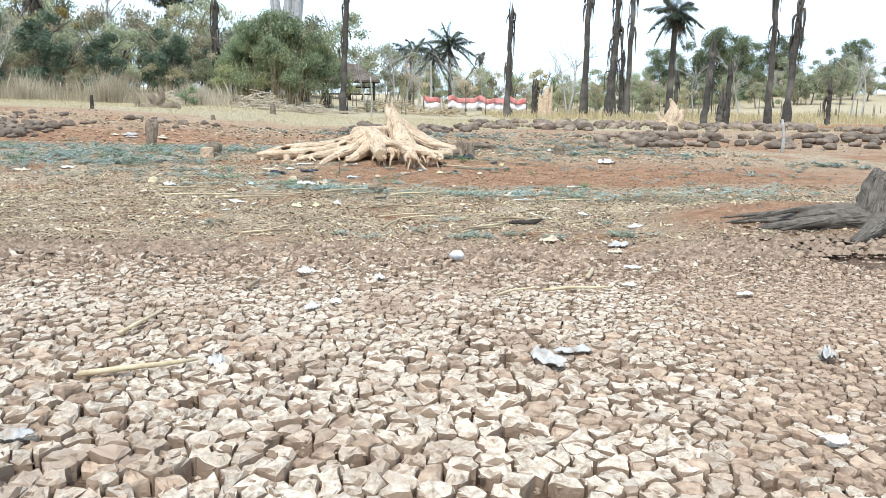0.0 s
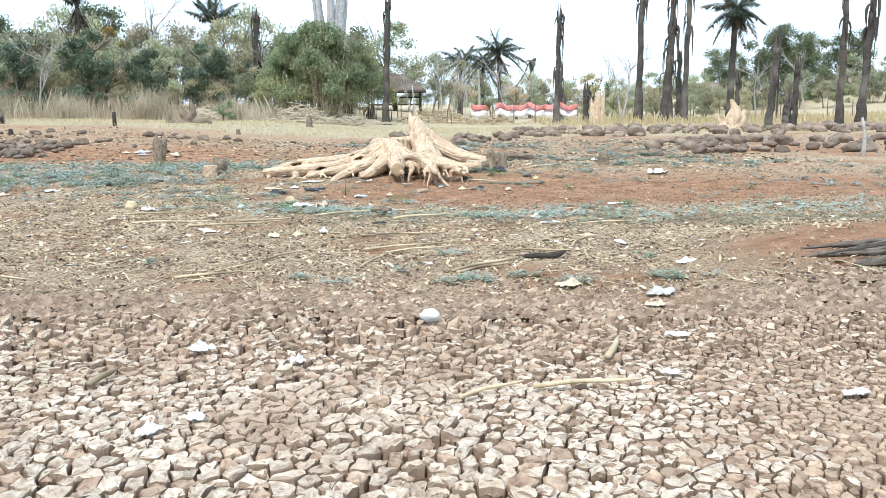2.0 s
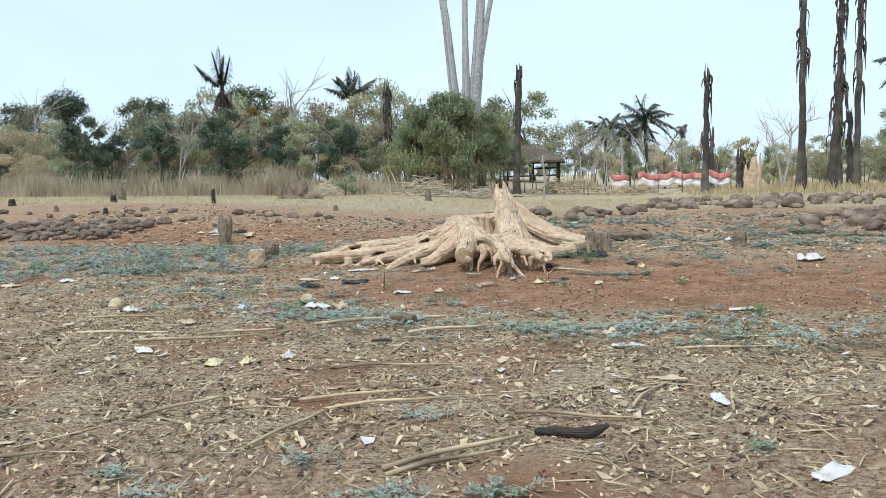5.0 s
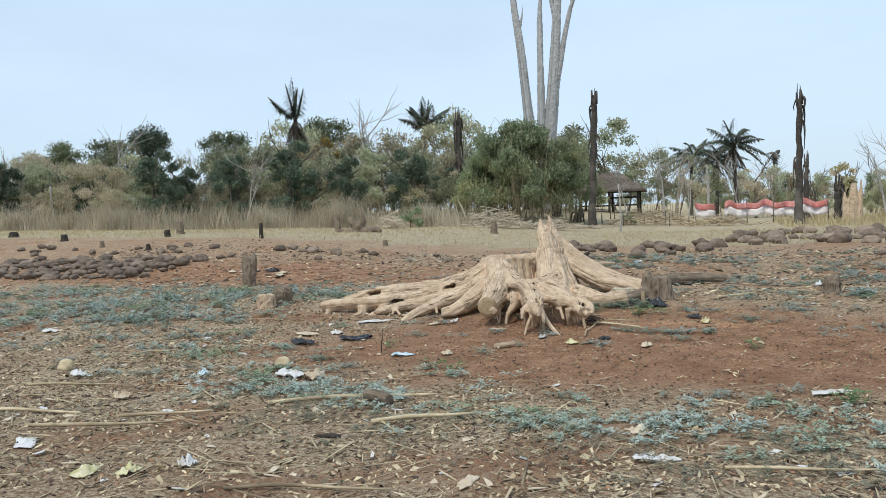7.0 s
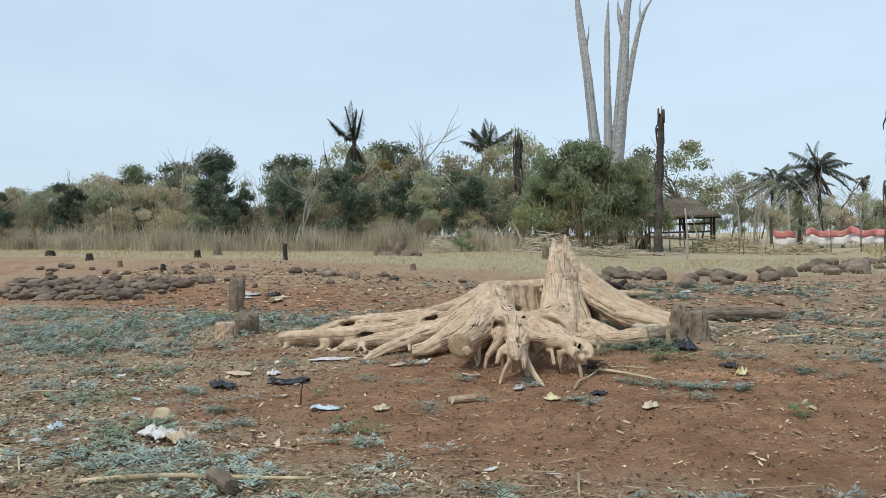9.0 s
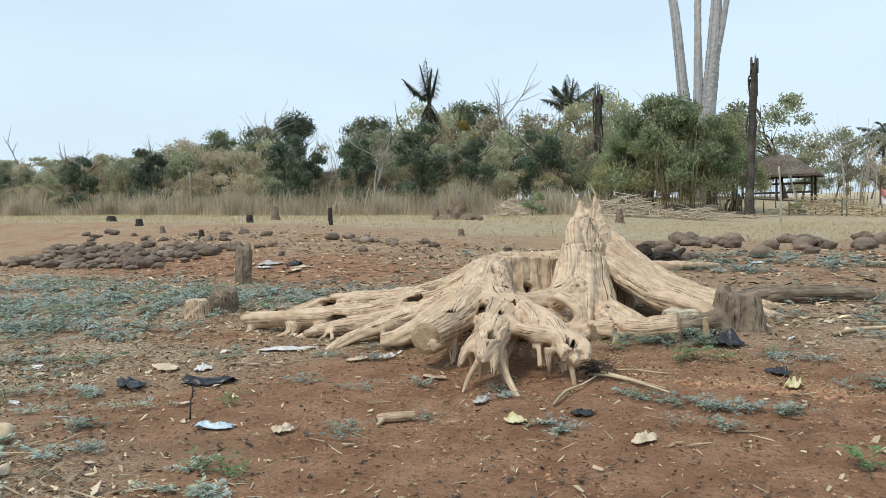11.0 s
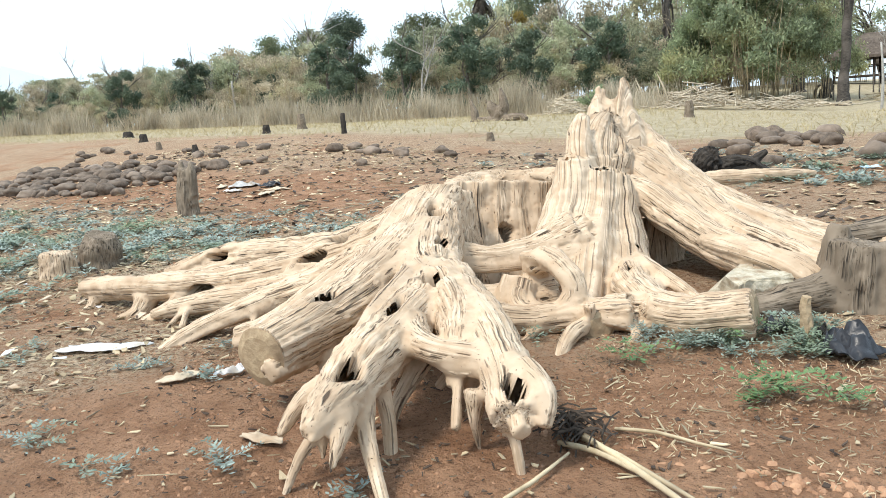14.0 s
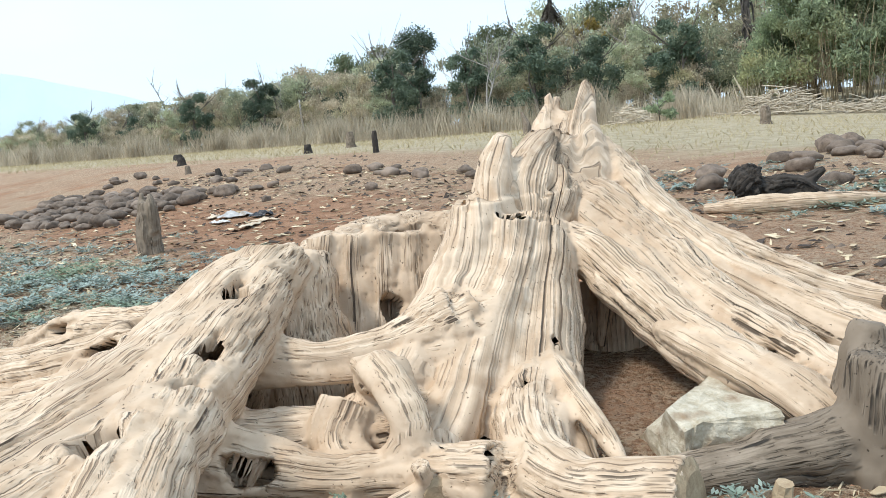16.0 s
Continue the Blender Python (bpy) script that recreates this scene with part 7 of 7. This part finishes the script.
weed_patch("weeds", [(0.33, 21.55, 0.08, 0.06, 5), (-0.1, 21.1, 0.05, 0.04, 3), (0.62, 21.06, 0.07, 0.04, 3), (0.88, 21.0, 0.08, 0.04, 3), (2.9, 16.45, 0.1, 0.06, 14), (-1.0, 17.15, 0.25, 0.1, 12), (-2.3, 18.3, 0.12, 0.08, 6), (0.5, 20.95, 0.1, 0.06, 6), (2.18, 18.75, 0.1, 0.08, 6), (-5.2, 19.0, 0.3, 0.1, 8)], WEED_GREEN, 0.016, "small fresh green weed sprouts", 0.09)
weed_patch("weeds", [(0.65, 10.15, 0.3, 0.1, 16), (1.0, 10.3, 0.2, 0.08, 9), (1.44, 9.93, 0.22, 0.1, 12), (2.22, 10.08, 0.14, 0.07, 8), (2.6, 9.95, 0.2, 0.06, 8), (-0.76, 9.99, 0.12, 0.1, 7), (-1.29, 10.25, 0.16, 0.1, 8), (0.2, 9.95, 0.18, 0.06, 7), (-3.1, 11.2, 0.15, 0.05, 5), (-0.3, 10.7, 0.1, 0.06, 4), (0.0, 11.7, 0.4, 0.1, 6), (2.3, 11.2, 0.3, 0.1, 5)], WEED, 0.016, "tufts of teal weeds among crumbled earth", 0.05)
weed_patch("weeds", [(0.5, 28.5, 3.5, 1.5, 170), (3.5, 25.5, 3.0, 1.2, 130), (-3.5, 29.5, 2.0, 0.8, 50), (6, 23, 3.0, 1.0, 90), (9, 20.5, 3, 1.0, 60), (-14, 21.5, 2.5, 1.0, 70)], WEED, 0.03, "thin grey-green weeds on the far bed", 0.05)

weed_patch("weeds", [(2.6, 14.6, 3.6, 0.9, 520), (-1.2, 15.2, 2.4, 0.8, 220), (5.5, 14.2, 2.5, 1.0, 220), (-4.0, 16.6, 2.2, 1.0, 170)], WEED_GREY, 0.010, "dry grey-green creeping weeds matted over litter", 0.03)
weed_patch("weeds", [(-10.0, 24.2, 5.0, 1.2, 190), (-4.5, 25.0, 3.0, 1.2, 110), (3.0, 24.0, 4.0, 1.5, 190), (6.5, 18.2, 2.5, 1.2, 70), (-6.5, 18.4, 2.5, 1.0, 160), (2.5, 27.5, 4.0, 1.5, 150), (7.0, 30.5, 5.0, 1.2, 120), (-4.0, 31.0, 4.0, 0.8, 60)], WEED, 0.018, "thin pale blue-green weeds strewn over the bed", 0.04)

# ---------------------------------------------------------------- loose litter, clods and mud plates
cr2 = np.random.default_rng(77)


def litter_weight(x, y):
    _, li, _, _ = zones(x, y)
    return li


def pick(n, x0, x1, y0, y1, power=1.0, use_litter=True):
    """Spots in plan, thicker where the bed is littered."""
    x, y = cr2.uniform(x0, x1, n * 2), y0 + (y1 - y0) * cr2.uniform(0, 1, n * 2) ** power
    if use_litter:
        keep = cr2.uniform(0, 1, n * 2) < litter_weight(x, y) ** 1.5 + 0.06
        x, y = x[keep], y[keep]
    stump_room = ((x + 1.2) / 1.5) ** 2 + ((y - 22.3) / 1.3) ** 2 > 1
    x, y = x[stump_room], y[stump_room]
    return x[:n], y[:n]


def clods(n, x, y, s, m, name, label, flat=0.6, cat="clods"):
    n = len(x)
    base = np.array([(1, 0, 0), (0.3, 0.9, 0), (-0.8, 0.55, 0), (-0.85, -0.5, 0), (0.25, -0.95, 0), (0.1, 0.05, 1), (-0.3, 0.35, 0.8), (0.45, -0.3, 0.85)])
    tri = [(0, 1, 5), (1, 6, 5), (1, 2, 6), (2, 3, 6), (3, 7, 5), (3, 5, 6), (3, 4, 7), (4, 0, 7), (0, 5, 7)]
    a = cr2.uniform(0, 6.28, n)
    v = base[None] * cr2.uniform(0.65, 1.3, (n, 8, 3))
    v = np.stack([v[..., 0] * np.cos(a)[:, None] - v[..., 1] * np.sin(a)[:, None], v[..., 0] * np.sin(a)[:, None] + v[..., 1] * np.cos(a)[:, None], v[..., 2] * flat], -1)
    v = v * s[:, None, None] * 0.5
    v[..., 0] += x[:, None]
    v[..., 1] += y[:, None]
    v[..., 2] += (gz(x, y) - 0.15 * s)[:, None]
    f = (np.arange(n)[:, None, None] * 8 + np.array(tri)[None]).reshape(-1, 3)
    return tagged(new(name, mesh_of(name, v.reshape(-1, 3), f.tolist(), m)), label, cat, kind="stuff")


x, y = pick(11000, -8.5, 8.0, 8.6, 13.2, 1.25)
clods(0, x, y, cr2.uniform(0.03, 0.12, len(x)) * np.clip(1.25 - (y - 9) / 8, 0.5, 1.2), CLOD, "clods", "crumbled clods of dry brown earth")
x, y = pick(9000, -9.0, 7.0, 12.5, 26.0)
clods(0, x, y, cr2.uniform(0.012, 0.05, len(x)), EARTH, "clods", "small crumbs of dry red-brown earth")
x, y = cr2.normal(1.4, 0.55, 380), cr2.normal(20.35, 0.09, 380)
clods(0, x, y, cr2.uniform(0.02, 0.075, 380), EARTH, "clods", "broken cracked edge of dried earth")
x, y = cr2.normal(0.25, 0.15, 50), cr2.normal(18.85, 0.08, 50)
clods(0, x, y, cr2.uniform(0.02, 0.07, 50), EARTH, "clods", "little heap of reddish clods")
x, y = cr2.uniform(-0.9, 2.6, 900), cr2.uniform(20.4, 22.3, 900)
clods(0, x, y, cr2.uniform(0.01, 0.035, 900), EARTH, "clods", "gravelly crumbs at the stump's foot")


x, y = cr2.uniform(-6, 6.5, 5200), cr2.normal(18.2, 1.3, 5200)
clods(0, x, y, cr2.uniform(0.008, 0.03, 5200) * cr2.choice([1, 1, 1, 1.7], 5200), EARTH, "grit", "fine grit and crumbs on bare red soil", cat="grit")


x, y = cr2.uniform(-3.5, 3.2, 6000), cr2.uniform(18.9, 22.2, 6000)
clods(0, x, y, cr2.uniform(0.006, 0.026, 6000) * cr2.choice([1, 1, 1, 1.6], 6000), EARTH, "grit", "gravelly brown crumbs round the stump's foot", cat="grit")
x, y = cr2.uniform(-3.5, 3.2, 1500), cr2.uniform(18.9, 22.2, 1500)
clods(0, x, y, cr2.uniform(0.008, 0.03, 1500), STONE, "grit", "small dark pebbles round the stump's foot", cat="grit")


def flakes(n, x, y, L, W, m, name, label, tilt=0.35, lift=0.012, cat="litter"):
    n = len(x)
    a = cr2.uniform(0, 6.28, n)
    l2, w2 = L * cr2.uniform(0.4, 1.4, n) / 2, W * cr2.uniform(0.5, 1.3, n) / 2
    c = np.stack([x, y, gz(x, y) + lift + l2 * tilt * 0.4], -1)
    ax = np.stack([np.cos(a) * l2, np.sin(a) * l2, cr2.normal(0, tilt, n) * l2], -1)
    ay = np.stack([-np.sin(a) * w2, np.cos(a) * w2, cr2.normal(0, tilt, n) * w2], -1)
    j = cr2.uniform(0.25, 1.15, (n, 4, 1))
    v = np.stack([c - (ax + ay) * j[:, 0], c + (ax - ay) * j[:, 1], c + (ax + ay) * j[:, 2], c + (ay - ax) * j[:, 3]], 1)
    v[:, :, 2] += cr2.normal(0, 0.12, (n, 4)) * w2[:, None]
    v = np.concatenate([v, v - np.array([0, 0, 0.004])], 1)
    k = np.arange(n)[:, None, None] * 8
    f = (k + np.array([(0, 1, 2, 3), (7, 6, 5, 4), (0, 4, 5, 1), (1, 5, 6, 2), (2, 6, 7, 3), (3, 7, 4, 0)])[None]).reshape(-1, 4)
    return tagged(new(name, mesh_of(name, v.reshape(-1, 3), f.tolist(), m)), label, cat, kind="stuff")


x, y = pick(9500, -11.0, 9.5, 9.5, 26.0)
flakes(0, x, y, 0.07, 0.04, CHIP, "litter", "pale dry leaf and bark chips strewn about")
x, y = pick(4200, -10.0, 8.5, 9.5, 26.0)
flakes(0, x, y, 0.07, 0.035, DARK_BIT, "litter", "dark rotted leaf and bark bits strewn about", 0.25)
x, y = pick(420, -9.0, 7.0, 10.0, 24.0)
flakes(0, x, y, 0.14, 0.06, TAN_CLOTH, "litter", "tan bark slabs and cardboard bits strewn about", 0.14, 0.015)
x, y = pick(230, -9.0, 7.0, 11.0, 27.0)
flakes(0, x, y, 0.11, 0.07, WHITE_BAG, "litter", "small white paper and plastic scraps strewn about", 0.16, 0.012)
x, y = pick(14000, -8.0, 8.0, 9.5, 19.0)
flakes(0, x, y, 0.035, 0.018, CHIP, "litter", "fine pale crumbs of leaf and bark", 0.4)
x, y = pick(7000, -8.0, 8.0, 9.5, 19.0)
flakes(0, x, y, 0.04, 0.02, DARK_BIT, "litter", "fine dark crumbs of leaf and bark", 0.4)
x, y = pick(9000, -8.0, 6.5, 9.5, 24.0)
flakes(0, x, y, 0.15, 0.009, TWIG, "straw", "fine broken straw and stalks on the bed", 0.12, 0.008, "straw")
x, y = cr2.uniform(-7, 7, 3800), cr2.uniform(16.0, 21.5, 3800)
flakes(0, x, y, 0.035, 0.016, DARK_BIT, "litter", "dark specks of rotted leaf on red soil", 0.3)
x, y = cr2.uniform(-7, 7, 2200), cr2.uniform(16.0, 21.5, 2200)
flakes(0, x, y, 0.03, 0.014, CHIP, "litter", "pale specks of bark on red soil", 0.3)
x, y = cr2.uniform(-6, 5, 420), cr2.uniform(16.5, 20.5, 420)
flakes(0, x, y, 0.055, 0.02, CHIP, "litter", "few dry bits of leaf on bare soil", 0.3)
x, y = pick(900, -8.0, 6.0, 9.5, 17.0)
flakes(0, x, y, 0.42, 0.016, TWIG, "straw", "longer dry stalks lying on the litter", 0.06, 0.02, "straw")
x, y = pick(3800, -18, 8, 22.5, 31.5, use_litter=False)
flakes(0, x, y, 0.13, 0.05, CHIP, "litter", "pale wood chips and shreds on the far red bed", 0.16, 0.012)
x, y = pick(2600, -18, 8, 22.5, 31.5, use_litter=False)
flakes(0, x, y, 0.14, 0.06, DARK_BIT, "litter", "dark leaf bits and shreds on the far red bed", 0.2, 0.012)
x, y = pick(700, -16, 5, 22.5, 31.5, use_litter=False)
flakes(0, x, y, 0.5, 0.02, TWIG, "straw", "dry stalks lying on the far red bed", 0.06, 0.02, "straw")
x, y = pick(1500, -18, 14, 24, 33, use_litter=False)
clods(0, x, y, cr2.uniform(0.04, 0.16, len(x)), STONE, "pebbles", "dark pebbles and clods on the far bed", cat="pebbles")
x, y = cr2.uniform(-0.4, 2.4, 2600), cr2.uniform(20.3, 22.2, 2600)
flakes(0, x, y, 0.035, 0.0035, TWIG, "straw", "short dry grass stubble before the stump", 0.5, 0.006, "straw")


def clip(poly, px, py, qx, qy):
    """The part of a polygon nearer to p than to q."""
    mx, my, dx, dy = (px + qx) / 2, (py + qy) / 2, qx - px, qy - py
    out = []
    for i in range(len(poly)):
        a, b = poly[i], poly[(i + 1) % len(poly)]
        da, db = (a[0] - mx) * dx + (a[1] - my) * dy, (b[0] - mx) * dx + (b[1] - my) * dy
        if da <= 0:
            out.append(a)
        if da * db < 0:
            t = da / (da - db)
            out.append((a[0] + t * (b[0] - a[0]), a[1] + t * (b[1] - a[1])))
    return out


def plate_size(x, y):
    s = np.interp(y, [-2, 1.2, 2, 4.6, 6.0, 7.5, 9.5, 11], [0.34, 0.3, 0.225, 0.195, 0.135, 0.10, 0.085, 0.075])
    return s * np.interp(x + 0.35 * (y - 4) * -0.2, [-6, 0.6, 1.6, 3], [1.0, 1.0, 0.6, 0.48]) * 0.63


pr = np.random.default_rng(99)
cand = np.stack([pr.uniform(-7.5, 8, 190000), pr.uniform(-3.5, 10.8, 190000)], -1)
ragged = np.array([noise.noise((a * 0.5, b * 0.5, 1.0)) for a, b in cand])
cand = cand[((cand[:, 0] - 0.2) / 6.8) ** 2 + ((cand[:, 1] - 3.2) / 7.2) ** 2 < 0.9 + 0.35 * ragged]
cell, grid, sites = 0.1, {}, []
for x, y in cand:
    s = float(plate_size(x, y)) * pr.choice([0.62, 0.9, 1.2]) * pr.uniform(0.85, 1.15)
    i, j, k = int(x // cell), int(y // cell), int(s // cell) + 1
    if any((x - a) ** 2 + (y - b) ** 2 < s * s for p in range(i - k, i + k + 1) for q in range(j - k, j + k + 1) for a, b in grid.get((p, q), ())):
        continue
    grid.setdefault((i, j), []).append((x, y))
    sites.append((x, y))
plates = []
for x, y in sites:
    s = float(plate_size(x, y))
    R = 1.7 * s
    poly = [(x - R, y - R), (x + R, y - R), (x + R, y + R), (x - R, y + R)]
    i, j, k = int(x // cell), int(y // cell), int(2.4 * s / cell) + 1
    near_s = [(a, b) for p in range(i - k, i + k + 1) for q in range(j - k, j + k + 1) for a, b in grid.get((p, q), ()) if (a, b) != (x, y)]
    near_s.sort(key=lambda q: (q[0] - x) ** 2 + (q[1] - y) ** 2)
    for a, b in near_s[:16]:
        poly = clip(poly, x, y, a, b)
    if len(poly) >= 3:
        plates.append((x, y, s, poly))


def plate(x, y, s, poly):
    """One dried mud plate about its own centre: ragged sides, rounded edge, uneven top."""
    cx, cy = np.mean([p[0] for p in poly]), np.mean([p[1] for p in poly])
    ring = []
    for i in range(len(poly)):
        a, b = poly[i], poly[(i + 1) % len(poly)]
        L = math.hypot(b[0] - a[0], b[1] - a[1])
        if L < 0.12 * s:
            continue
        ring.append(a)
        if L > 0.4 * s:
            j = pr.uniform(-0.1, 0.08) * s
            ring.append(((a[0] + b[0]) / 2 + (b[1] - a[1]) / L * j, (a[1] + b[1]) / 2 - (b[0] - a[0]) / L * j))
    n = len(ring)
    if n < 3:
        return None
    gap = min(0.3, 0.04 + 0.0065 / s * math.exp(pr.normal(0, 0.65)))
    loose = float(np.clip((y - 6.6) / 1.6, 0, 1))  # plates break up into tilted rubble
    if loose > 0.2 and pr.uniform() < 0.3 * loose:
        return None
    if pr.uniform() < 0.05:  # a plate broken away
        return None
    tx, ty = pr.normal(0, 0.075 + 0.23 * loose, 2)
    up = pr.normal(0, (0.085 + 0.18 * loose) * s) + (0.05 * s)
    v = []
    for shrink, dz in ((1 - gap * 1.15, -0.11), (1 - gap * 0.85, -0.07 * s), ((1 - gap) * 0.84, 0.0)):
        for px, py in ring:
            k = shrink * pr.uniform(0.88, 1.06)
            dx, dy = (px - cx) * k, (py - cy) * k
            v.append((dx, dy, dz + (up + dx * tx + dy * ty if dz > -0.07 else 0) + pr.normal(0, 0.065 * s) * (dz > -0.07)))
    for px, py in ring:
        k = (1 - gap) * 0.5 * pr.uniform(0.8, 1.15)
        dx, dy = (px - cx) * k, (py - cy) * k
        v.append((dx, dy, up + dx * tx + dy * ty + pr.normal(0.02, 0.055) * s))
    v.append((pr.normal(0, 0.12) * s, pr.normal(0, 0.12) * s, up + pr.normal(0.02, 0.035) * s))
    f = [(r * n + i, r * n + (i + 1) % n, (r + 1) * n + (i + 1) % n, (r + 1) * n + i) for r in range(3) for i in range(n)]
    f += [(3 * n + i, 3 * n + (i + 1) % n, 4 * n) for i in range(n)]
    return (cx, cy, float(gz(cx, cy)) - 0.012), v, f


x, y = pr.uniform(-6, 6.5, 11000), pr.uniform(0.0, 10.4, 11000)
crumbs = clods(0, x, y, pr.uniform(0.015, 0.05, len(x)) * np.clip(0.7 + (y - 4) / 6, 0.7, 1.6), CLOD, "clods", "earth crumbs lying between the mud plates")
crumbs.location.z = -0.012
# the plates the walker passes first are pieces of their own, the rest one carpet
plates.sort(key=lambda p: (p[0] - 0.1) ** 2 * 1.3 + (p[1] - 3.4) ** 2)
rest, rubble = [], []
for k, p in enumerate(plates):
    made = plate(*p)
    if made is None:
        continue
    o, v, f = made
    if pr.uniform() < max(0.6 * np.clip((p[1] - 6.2) / 1.6, 0, 1), 0.85 * np.clip((p[0] - 0.6 - 0.1 * p[1]) / 1.1, 0, 1), 0.14):
        rubble.append((np.array(v) + np.array(o), f))
    elif k < 300:
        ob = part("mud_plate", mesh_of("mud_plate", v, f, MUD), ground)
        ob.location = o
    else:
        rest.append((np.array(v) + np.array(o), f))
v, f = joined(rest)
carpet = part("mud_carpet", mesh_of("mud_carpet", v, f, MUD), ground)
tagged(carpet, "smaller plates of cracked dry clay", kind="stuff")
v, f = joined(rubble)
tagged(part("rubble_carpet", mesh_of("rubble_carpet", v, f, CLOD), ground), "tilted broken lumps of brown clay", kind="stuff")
